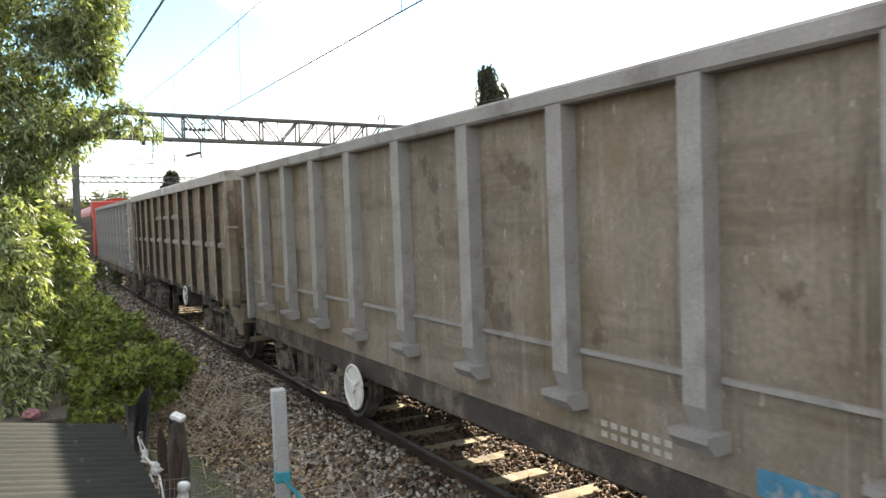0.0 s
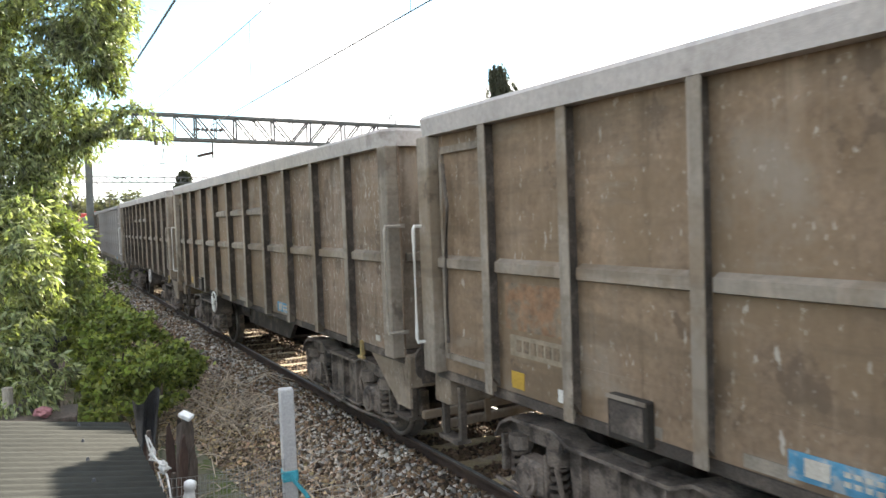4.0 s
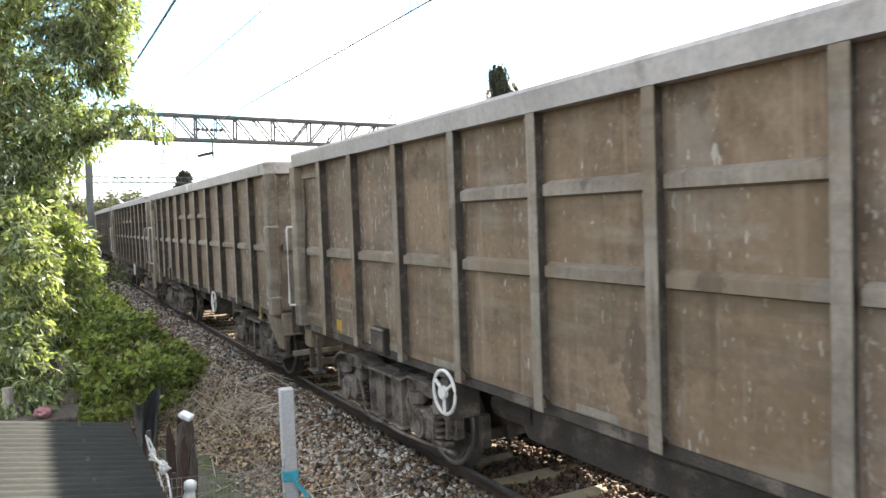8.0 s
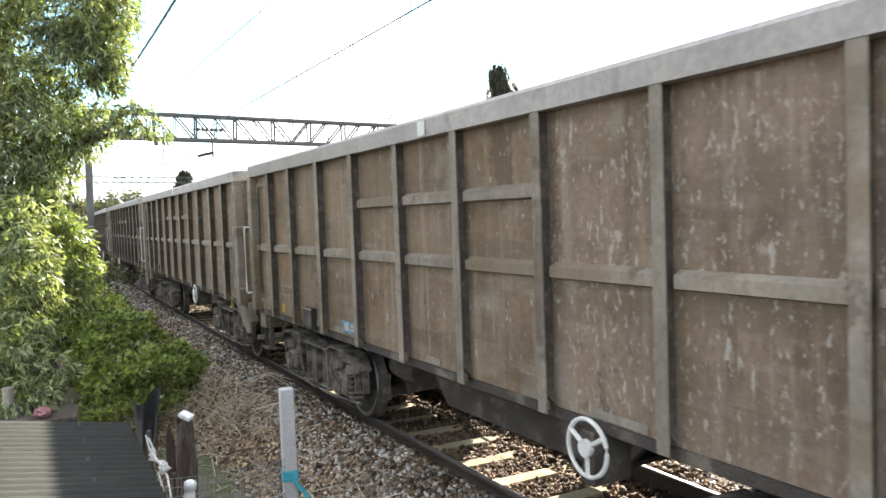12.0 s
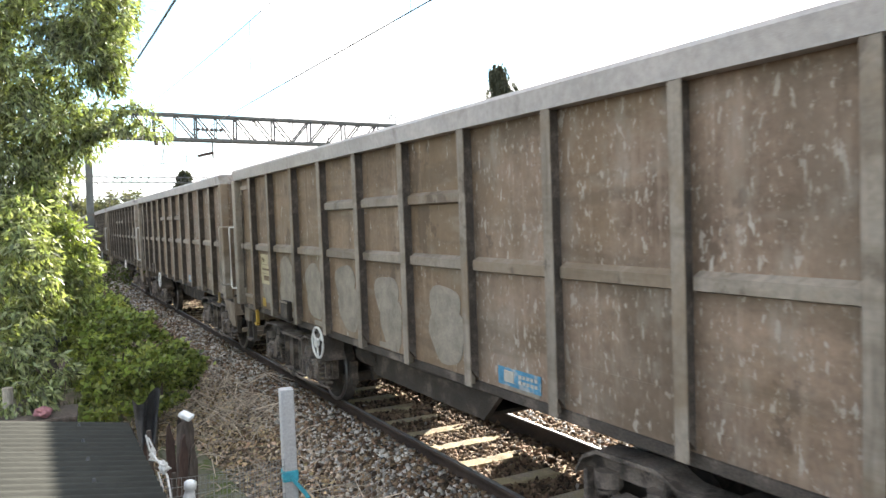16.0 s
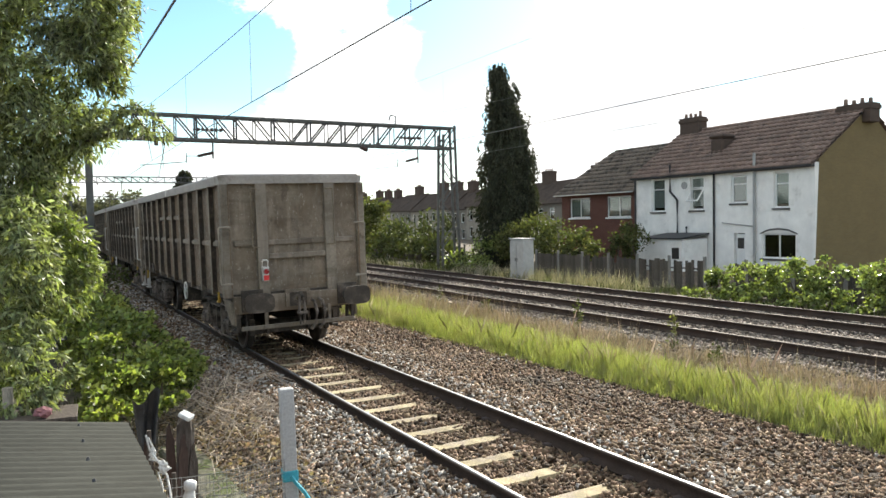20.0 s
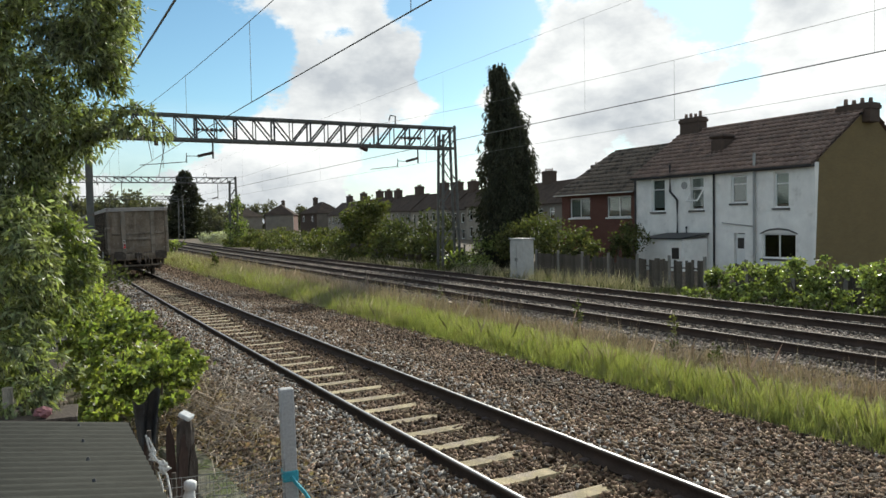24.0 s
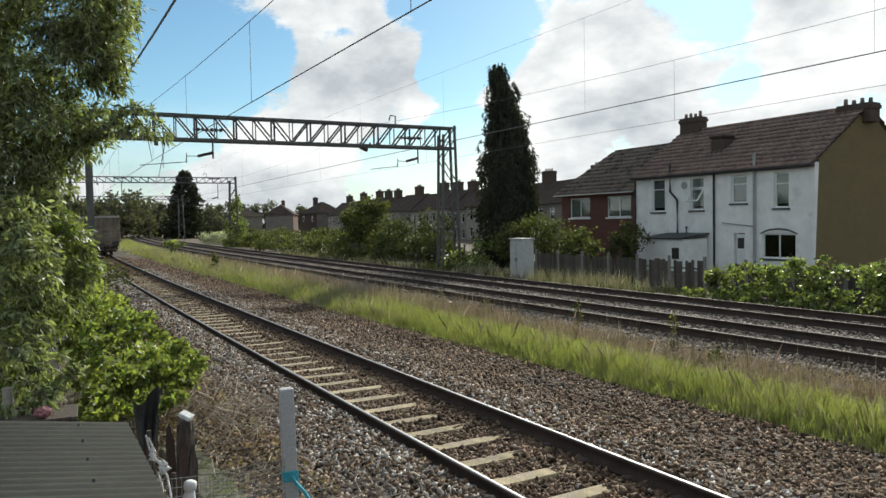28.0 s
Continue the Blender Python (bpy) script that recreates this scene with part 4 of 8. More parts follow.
    if cream:
        bm = boxes((x - 0.035, x + 0.02, HL - 0.93, HL - 0.88, 0.86, 1.1), (x - 0.05, x, HL - 0.97, HL - 0.84, 0.82, 0.86), bevel=0.008)
        part("lifting_lug", bm, M_YELLOW, w, "bright yellow lifting lug under the side")
    rl = random.Random(3 if wheel_front else 8)
    for k in range(4):
        i = 2 + 2 * k - (k > 2)
        ym = (POSTS[i] + POSTS[i + 1]) / 2 + rl.uniform(-0.2, 0.2)
        wide = rl.uniform(0.12, 0.26)
        part("stencil_panel", boxes((x - 0.0085, x - 0.0055, ym - wide, ym + wide, 1.145, 1.2 + rl.uniform(0, 0.03))), M_PATCH, w, "pale stencilled strip")
    if not wheel_front:
        part("whitewash_mark", boxes((-1.349, -1.343, POSTS[4] + 0.42, POSTS[4] + 0.55, TOPZ - 0.165, TOPZ - 0.035)), M_WHITE, w, "white painted mark on the rim")
    # framed end bay with its locking rod
    yb0, yb1 = HL - 1.1, HL - 0.27
    bm = boxes((x - 0.03, x, yb0 + 0.05, yb0 + 0.1, 1.25, 3.1), (x - 0.03, x, yb0 + 0.1, yb1, 3.04, 3.1), (x - 0.03, x, yb1 - 0.04, yb1, 1.25, 3.04), (x - 0.03, x, yb0 + 0.1, yb1 - 0.04, 1.25, 1.3))
    part("bay_frame", bm, M_POST, w)
    bm = bent([(x - 0.05, yb1 - 0.1, 1.4), (x - 0.05, yb1 - 0.1, 2.0), (x - 0.05, yb1 - 0.16, 2.6), (x - 0.05, yb1 - 0.1, 2.95)], 0.018, 6)
    part("locking_rod", bm, M_UNDER, w)
    return w


def grey_wagon():
    """The one of another make: broad posts on feet, a low ledge instead of rails, a ladder at its tail."""
    w = thing("grey_box_wagon", "pale grey bogie box wagon with broad posts and a ladder", "goods wagon", group="train of box wagons")
    xs, top = 1.22, 3.33
    posts = [-HL + d for d in (1.25, 2.35, 3.43, 4.56, 5.72, 6.91, 8.07, 9.16, 10.23, 11.32)]
    for sd in (-1, 1):
        a, b = sorted((sd * xs, sd * (xs - 0.02)))
        part("side_sheet", boxes((a, b, -HL + 0.02, HL - 0.02, 1.0, top - 0.1)), M_GREYW, w)
        me = mesh_bm("post", side_post(0.16, 0.12, 1.22, top - 0.12, 1), M_GREYP)
        for y in posts:
            share("post", me, w, Matrix.Translation((sd * xs, y, 0)) @ (pose(0, 0, 0) if sd < 0 else pose(0, 0, 0, 0, 0, 180)))
        edges = [-HL + 0.1] + posts + [HL - 0.1]
        for y0, y1 in zip(edges, edges[1:]):
            if y1 - y0 > 0.3:
                a, b = sorted((sd * xs, sd * (xs + 0.03)))
                part("ledge", boxes((a, b, y0 + 0.1, y1 - 0.1, 1.57, 1.6)), M_GREYP, w)
        a, b = sorted((sd * (xs - 0.02), sd * (xs + 0.13)))
        part("cope", boxes((a, b, -HL, HL, top - 0.13, top), bevel=0.02), M_GREYP, w)
        # sill drawn down as a dark strip for the shade below the side
        a, b = sorted((sd * 1.0, sd * 1.21))
        part("side_sill", boxes((a, b, -HL + 0.05, HL - 0.05, 0.76, 0.997), bevel=0.01), M_UNDER, w)
        for y in (-HL + 0.06, HL - 0.06):
            a, b = sorted((sd * (xs - 0.03), sd * (xs + 0.1)))
            part("corner_post", boxes((a, b, y - 0.06, y + 0.06, 1.0, top - 0.135), bevel=0.012), M_GREYP, w)
    part("floor", boxes((-1.2, 1.2, -HL + 0.05, HL - 0.05, 1.1, 1.14)), M_UNDER, w)
    for out in (-1, 1):
        y = out * (HL - 0.03)
        a, b = sorted((y, y - out * 0.02))
        part("end_sheet", boxes((-1.18, 1.18, a, b, 0.95, top - 0.1)), M_GREYW, w)
        a, b = sorted((y - out * 0.06, y + out * 0.06))
        part("end_cope", boxes((-1.2, 1.2, a, b, top - 0.13, top - 0.004), bevel=0.015), M_GREYP, w)
        for z in (1.7, 2.4):
            a, b = sorted((y, y + out * 0.05))
            part("end_rail", boxes((-1.18, 1.18, a, b, z - 0.05, z + 0.05), bevel=0.01), M_GREYP, w)
        a, b = sorted((y - out * 0.1, y + out * 0.04))
        part("headstock", boxes((-1.2, 1.2, a, b, 0.8, 0.948), bevel=0.015), M_UNDER, w)
        for x in (-0.865, 0.865):
            buffer(w, x, y + out * 0.04, out)
    bm = bmesh.new()
    y0, y1 = -HL + 0.3, -HL + 1.06
    for k in range(7):
        rod((-xs - 0.07, y0, 1.21 + k * 0.28), (-xs - 0.07, y1, 1.21 + k * 0.28), 0.014, 6, bm=bm)
    part("ladder", bm, M_FADED, w, "faded white iron ladder rungs")
    part("centre_sill", prism([(-3.1, 0.92), (-2.7, 0.6), (2.7, 0.6), (3.1, 0.92)], "x", -0.24, 0.24), M_UNDER, w)
    # added box that hides the sunlit ground beyond the wagon
    part("equipment_box", boxes((0.2, 0.65, -2.4, 2.4, 0.32, 0.91), bevel=0.02), M_UNDER, w)
    for y in (-HL + 2.05, HL - 2.05):
        bogie(w, y)
        for d in (-0.95, 0.95):
            wheelset(w, y + d)
    brake_wheel(w, -1.34, HL - 4.2, 0.68, 0.235, True)
    x = -xs - 0.004
    bars(w, x, -2.45, 1.12, 7, 2, 0.09, 0.07, M_FADED)
    part("warning_panel", boxes((x - 0.006, x, -3.45, -3.02, 1.03, 1.17)), M_BLUE, w, "scuffed blue panel")
    return w


wagons = {0: box_wagon(False, False, True), 1: box_wagon(True, False), 2: box_wagon(False, False), 4: box_wagon(True, False, True), 8: box_wagon(True, True), 9: box_wagon(False, True, True), -1: grey_wagon()}
for i, of in ((-2, 2), (3, 0), (5, 0), (6, 2), (7, 4)):
    wagons[i] = copy_thing(wagons[of], pose(0, 0, 0))
wagons[-3] = copy_thing(wagons[-1], pose(0, 0, 0))
tagged(wagons[8], "box wagon of brown steel with pale patches of painted-over marks")
tagged(wagons[9], "last box wagon of the train, pale dusty end and tail lamp")


def patches(w):
    """Pale paint brushed over old marks on the side sheets."""
    rg = random.Random(4)
    for i in range(4, 10):
        y0, y1 = POSTS[i - 1] + 0.12, POSTS[i] - 0.12
        for k in range(2):
            yc, zc = y0 + (y1 - y0) * rg.uniform(0.4, 0.6), 1.72 - 0.26 * k + rg.uniform(-0.05, 0.05)
            ry, rz = rg.uniform(0.24, 0.32), rg.uniform(0.2, 0.27)
            out = [(yc + max(min(ry * (1 + 0.1 * math.sin(3 * a + k)) * math.copysign(abs(math.cos(a)) ** 0.7, math.cos(a)), y1 - yc), y0 - yc), zc + rz * (1 + 0.1 * math.cos(3 * a + i)) * math.sin(a)) for a in [2 * math.pi * q / 28 for q in range(28)]]
            part("paint_patch", prism(out, "x", -1.2225 - 0.001 * k, -1.2155), M_PATCH, w, "pale brushed-out paint patch")


patches(wagons[8])


def locomotive():
    """The engine at the head of the train: bodyside with doors and grilles, arched red roof, cabs, two bogies."""
    w = thing("locomotive", "diesel locomotive with dark sides and a red roof heading the train", "locomotive")
    L = 10.4
    red = mat("red_engine_paint", (0.36, 0.045, 0.03), 0.45, vary=0.2, scale=1.5, fine=0.1, second=(0.2, 0.05, 0.035), second_scale=2)
    dark = mat("dark_maroon_paint", (0.05, 0.03, 0.03), 0.6, vary=0.2, scale=1.5, fine=0.1)
    part("bodyside", boxes((-1.32, 1.32, -L + 1.9, L - 1.9, 1.1, 3.05), bevel=0.03), dark, w)
    arc = [(1.34 * math.cos(a), 3.05 + 0.85 * math.sin(a)) for a in [math.pi * k / 14 for k in range(15)]]
    part("roof", prism(arc, "y", -L + 1.9, L - 1.9), red, w, "arched red roof")
    for sg in (-1, 1):
        ya, yb = sg * (L - 1.89), sg * L
        part("cab", prism([(ya, 1.1), (yb, 1.1), (yb, 2.2), (yb - sg * 0.5, 3.1), (yb - sg * 0.9, 3.7), (ya, 3.75)], "x", -1.3, 1.3), red, w, "red driving cab")
        part("windscreen", prism([(yb - sg * 0.02, 2.32), (yb + sg * 0.005, 2.32), (yb - sg * 0.42, 3.02), (yb - sg * 0.45, 3.02)], "x", -1.1, 1.1), M_GRIME, w)
        part("cab_window", boxes((-1.312, -1.302, min(ya, ya + sg * 0.9) + 0.2, max(ya, ya + sg * 0.9), 2.3, 2.95)), M_GRIME, w)
        part("headstock", boxes((-1.3, 1.3, min(yb, yb - sg * 0.2), max(yb, yb - sg * 0.2), 0.8, 1.097)), M_UNDER, w)
        for x in (-0.865, 0.865):
            buffer(w, x, yb, sg)
        for d in (-2.0, 0.0, 2.0):
            wheelset(w, sg * 6.2 + d)
        part("bogie_frame", boxes((-1.15, -1.02, sg * 6.2 - 2.7, sg * 6.2 + 2.7, 0.45, 0.9), bevel=0.03), M_UNDER, w)
        part("bogie_frame", boxes((1.02, 1.15, sg * 6.2 - 2.7, sg * 6.2 + 2.7, 0.45, 0.9), bevel=0.03), M_UNDER, w)
    for k in range(9):
        part("side_grille", boxes((-1.345, -1.322, -6.5 + k * 1.45, -5.3 + k * 1.45, 1.5, 2.8), bevel=0.01), M_UNDER, w)
    part("fuel_tank", boxes((-1.2, 1.2, -2.6, 2.6, 0.4, 1.08), bevel=0.06), M_UNDER, w)
    part("side_sill", boxes((-1.31, 1.31, -L + 0.3, L - 0.3, 0.95, 1.097)), M_UNDER, w)
    return w


loco = locomotive()


def tail_lamp():
    t = thing("tail_lamp", "white tail lamp with a red lens on the last wagon", "lamp")
    bm = boxes((-0.058, 0.058, -0.055, 0.055, 0.0, 0.255), bevel=0.014)
    boxes((-0.066, 0.066, -0.06, 0.06, 0.245, 0.27), bevel=0.01, bm=bm)
    bent([(-0.05, 0, 0.26), (-0.055, 0, 0.37), (-0.03, 0, 0.395), (0.03, 0, 0.395), (0.055, 0, 0.37), (0.05, 0, 0.26)], 0.016, 6, bm)
    part("case", bm, M_WHITE, t)
    part("lens", rod((0, -0.055, 0.185), (0, -0.072, 0.185), 0.05, 20), M_RED, t, "dark red lens")
    part("reflector", boxes((-0.05, 0.05, -0.061, -0.055, 0.02, 0.115)), M_REDP, t, "bright red reflector")
    return t


lamp = tail_lamp()


# ---- plants ----
def leaf_mat(name, color, tl=0.35, rough=0.6, isl=0.4, hue=0.025, second=None, spec=0.16):
    return mat(name, color, rough, vary=0.2, scale=1.2, fine=0, island=isl, hue=hue, through_light=tl, spec=spec, second=second, second_scale=0.9)


M_LEAF_A = leaf_mat("grey_green_leaf", (0.225, 0.245, 0.135), 0.35, 0.45, isl=0.8, spec=0.35, second=(0.27, 0.28, 0.2))
M_LEAF_G = leaf_mat("bright_bramble_leaf", (0.19, 0.215, 0.085), 0.45, 0.45, isl=0.7, second=(0.28, 0.29, 0.1), spec=0.4)
M_LEAF_B = leaf_mat("yellow_green_leaf", (0.20, 0.225, 0.105), 0.4, 0.45, isl=0.7, second=(0.12, 0.145, 0.07), spec=0.4)
M_LEAF_C = leaf_mat("bramble_leaf", (0.085, 0.092, 0.04), 0.28, 0.65, isl=0.55, second=(0.15, 0.14, 0.065), spec=0.1)
M_LEAF_D = leaf_mat("dark_hedge_leaf", (0.078, 0.086, 0.042), 0.25, 0.65, spec=0.1)
# aerial haze of the distant trees is painted into this greyed leaf colour
M_LEAF_H = leaf_mat("haze_tinted_leaf", (0.155, 0.15, 0.105), 0.15, 0.8, spec=0.05)
M_LEAF_E = leaf_mat("cypress_spray", (0.05, 0.052, 0.034), 0.15, 0.7, isl=0.4)
M_LEAF_F = leaf_mat("ivy_leaf", (0.19, 0.215, 0.095), 0.4, 0.42, isl=0.8, second=(0.05, 0.07, 0.026))
M_FLOWER = leaf_mat("pale_blossom", (0.42, 0.42, 0.33), 0.2, 0.7)
M_GRASS = leaf_mat("grass_blade", (0.29, 0.295, 0.145), 0.4, 0.6, isl=0.35, second=(0.31, 0.285, 0.19))
M_DRY = leaf_mat("dry_grass", (0.40, 0.35, 0.25), 0.12, 0.7, isl=0.35)
M_SEED = leaf_mat("seed_head", (0.36, 0.275, 0.225), 0.1, 0.8, isl=0.3)
M_BARK = mat("bark", (0.10, 0.08, 0.06), 0.9, vary=0.3, scale=8, fine=0.3, bump=0.08, bump_scale=40, stretch=(1, 1, 0.3))
M_BARK_PALE = mat("pale_bark", (0.30, 0.27, 0.22), 0.85, vary=0.3, scale=8, fine=0.25, bump=0.05, bump_scale=40, stretch=(1, 1, 0.3))
# near-black: the shade deep inside a crown, put into the colour
M_CORE = mat("core_shade", (0.03, 0.034, 0.018), 0.95, vary=0.3, scale=6, fine=0.3)


def leaf_verts(c, d, length, width, rg, fold=0.25):
    """Diamond leaves at c that point along d: four corners each."""
    n = len(c)
    d = d / np.maximum(np.linalg.norm(d, axis=1, keepdims=True), 1e-6)
    r = rg.normal(0, 1, (n, 3))
    side = np.cross(d, r)
    side /= np.maximum(np.linalg.norm(side, axis=1, keepdims=True), 1e-6)
    up = np.cross(side, d)
    L = length * rg.uniform(0.6, 1.3, (n, 1))
    W = width * rg.uniform(0.6, 1.3, (n, 1))
    v = np.stack([c, c + d * L * 0.45 + side * W + up * W * fold, c + d * L, c + d * L * 0.45 - side * W + up * W * fold], 1)
    return v.reshape(-1, 3)


def quads(n):
    return np.arange(n * 4).reshape(n, 4)


def blob_points(rg, clumps, soft=0.17, knot=60):
    """Points spread through soft ellipsoids (x, y, z, rx, ry, rz, count), thicker towards the skin, with smaller knots in them."""
    P, D = [], []
    for x, y, z, rx, ry, rz, n in clumps:
        n = int(n)
        k = max(14, n // knot)
        u = rg.normal(0, 1, (k, 3))
        u /= np.linalg.norm(u, axis=1, keepdims=True)
        kn = u * rg.uniform(0.35, 1.0, (k, 1)) ** 0.6
        i = rg.integers(0, k, n)
        o = kn[i] + rg.normal(0, soft, (n, 3))
        P.append(np.array([x, y, z]) + o * np.array([rx, ry, rz]))
        D.append(o / np.maximum(np.linalg.norm(o, axis=1, keepdims=True), 1e-6))
    return np.concatenate(P), np.concatenate(D)


def foliage(name, clumps, material, length, width, seed, parent, droop=0.0, label="", fold=0.25, soft=0.17, knot=60):
    rg = np.random.default_rng(seed)
    p, o = blob_points(rg, clumps, soft, knot)
    d = o * 0.8 + rg.normal(0, 0.7, p.shape) + np.array([0, 0, -droop])
    ob = new(name, mesh_np(name, leaf_verts(p, d, length, width, rg, fold), quads(len(p)), material))
    ob.parent = parent
    if label:
        ob["label"] = label
    return ob


def limb(points, r0, r1, n=7, bm=None):
    """A tapering branch through the points."""
    bm = bm or bmesh.new()
    pts = [Vector(p) for p in points]
    rings = []
    for i, p in enumerate(pts):
        d = (pts[min(i + 1, len(pts) - 1)] - pts[max(i - 1, 0)]).normalized()
        q = d.to_track_quat("Z", "Y").to_matrix()
        r = r0 + (r1 - r0) * i / (len(pts) - 1)
        rings.append([bm.verts.new(p + q @ Vector((math.cos(a) * r, math.sin(a) * r, 0))) for a in [2 * math.pi * k / n for k in range(n)]])
    for a, b in zip(rings, rings[1:]):
        for k in range(n):
            bm.faces.new((a[k], a[(k + 1) % n], b[(k + 1) % n], b[k]))
    bm.faces.new(rings[0][::-1])
    bm.faces.new(rings[-1])
    return bm


def wander(p, q, steps, amount, rd):
    p, q = Vector(p), Vector(q)
    out = []
    for i in range(steps + 1):
        f = i / steps
        w = p.lerp(q, f)
        if 0 < i < steps:
            w = w + Vector((rd.uniform(-1, 1), rd.uniform(-1, 1), rd.uniform(-0.5, 0.5))) * amount
        out.append(w)
    return out


def bush(name, label, clumps, material, length, width, seed, droop=0.1, category="bush", stems=5, base_z=-0.5, group="", soft=0.17, knot=60):
    """A shrub: stems from the ground into each part of a leafy crown."""
    t = thing(name, label, category, group=group)
    rd = random.Random(seed)
    for k in range(min(stems, len(clumps) * 2)):
        x, y, z, rx, ry, rz, n = clumps[k % len(clumps)]
        p = (x + rd.uniform(-0.4, 0.4) * rx, y + rd.uniform(-0.4, 0.4) * ry, base_z)
        q = (x + rd.uniform(-0.3, 0.3) * rx, y + rd.uniform(-0.3, 0.3) * ry, z + rz * 0.4)
        part("stem", limb(wander(p, q, 4, 0.06 * rx, rd), 0.03 + 0.012 * rz, 0.012), M_BARK, t)
    foliage("foliage", clumps, material, length, width, seed, t, droop, soft=soft, knot=knot)
    return t


# the overhanging tree on the near side: drooping narrow leaves
def near_tree():
    t = thing("willow_tree", "overhanging tree with narrow grey-green drooping leaves", "tree")
    rd = random.Random(8)
    part("trunk", limb([(-6.1, 9.2, -0.7), (-6.0, 9.1, 1.0), (-5.8, 9.0, 2.6), (-5.7, 8.9, 4.4), (-5.5, 8.8, 6.4)], 0.17, 0.05, 9), M_BARK, t)
    ends = [(-4.3, 8.3, 4.7), (-4.0, 8.2, 3.9), (-5.0, 8.0, 5.6), (-5.6, 7.6, 4.2), (-4.6, 8.0, 3.0), (-5.3, 8.4, 2.6), (-3.3, 8.1, 3.75), (-6.6, 8.6, 5.4), (-4.9, 9.6, 5.8), (-7.0, 9.0, 4.0)]
    for e in ends:
        p = (-5.85 + rd.uniform(-0.1, 0.1), 9.0, max(1.6, e[2] - 1.3))
        part("limb", limb(wander(p, e, 5, 0.1, rd), 0.05, 0.012), M_BARK, t)
    rg = np.random.default_rng(2)
    cl = [(-5.0, 8.0, 4.95, 0.75, 0.7, 0.5, 3300), (-4.05, 8.2, 4.9, 0.62, 0.6, 0.5, 3400), (-3.65, 8.2, 4.85, 0.34, 0.5, 0.42, 1500), (-3.75, 8.2, 4.4, 0.34, 0.4, 0.32, 1300), (-5.3, 8.0, 4.3, 0.7, 0.5, 0.6, 2600), (-4.5, 8.1, 3.55, 0.6, 0.5, 0.5, 2400), (-5.2, 7.9, 3.1, 0.6, 0.5, 0.5, 2000), (-3.9, 8.2, 4.25, 0.42, 0.5, 0.38, 1900), (-4.75, 8.0, 4.1, 0.62, 0.6, 0.5, 2900), (-4.05, 8.2, 3.6, 0.42, 0.5, 0.36, 1700), (-5.4, 7.9, 3.55, 0.6, 0.6, 0.6, 2600), (-4.7, 8.1, 3.2, 0.55, 0.6, 0.42, 2200), (-4.35, 8.2, 2.95, 0.28, 0.35, 0.3, 800), (-5.3, 8.0, 2.75, 0.5, 0.5, 0.4, 1600), (-4.95, 8.1, 2.6, 0.4, 0.4, 0.3, 900), (-3.32, 8.1, 3.62, 0.2, 0.22, 0.17, 260), (-3.05, 8.1, 3.5, 0.14, 0.16, 0.13, 110), (-3.6, 8.1, 3.5, 0.22, 0.2, 0.14, 220), (-4.9, 9.2, 6.0, 1.2, 1.0, 0.7, 500), (-6.6, 8.6, 5.2, 0.9, 0.9, 0.9, 900), (-6.9, 9.2, 3.4, 0.9, 0.9, 1.0, 1400), (-4.25, 7.2, 2.45, 0.4, 0.3, 0.4, 1200), (-3.95, 7.1, 2.1, 0.3, 0.3, 0.3, 800), (-4.3, 7.1, 1.75, 0.45, 0.3, 0.35, 1100), (-3.85, 7.1, 1.66, 0.22, 0.3, 0.22, 450), (-3.95, 6.8, 1.3, 0.28, 0.25, 0.25, 700), (-3.62, 6.8, 1.12, 0.2, 0.22, 0.2, 420), (-3.75, 6.6, 0.95, 0.22, 0.2, 0.16, 380)]
    cl = [(x, y, z, rx, ry, rz, n * 1.55) for x, y, z, rx, ry, rz, n in cl]
    p, o = blob_points(rg, cl, 0.14, 70)
    d = o * 0.45 + rg.normal(0, 0.6, p.shape) + np.array([0.1, 0, -0.7])
    ob = new("foliage", mesh_np("foliage", leaf_verts(p, d, 0.092, 0.0125, rg, 0.4), quads(len(p)), M_LEAF_A))
    ob.parent = t
    # hanging twigs
    bm = bmesh.new()
    for k in range(40):
        x, y, z, rx, ry, rz, n = cl[rd.randrange(len(cl))]
        a = Vector((x + rd.uniform(-0.6, 0.6) * rx, y + rd.uniform(-0.6, 0.6) * ry, z + rd.uniform(0, 0.6) * rz))
        b = a + Vector((rd.uniform(-0.15, 0.25), rd.uniform(-0.1, 0.1), -rd.uniform(0.3, 0.6)))
        limb([a, (a + b) / 2 + Vector((0.04, 0, 0.05)), b], 0.006, 0.003, 4, bm)
    tw = part("hanging_twig", bm, M_BARK, t)
    tw["kind"] = "stuff"
    return t


near_tree()


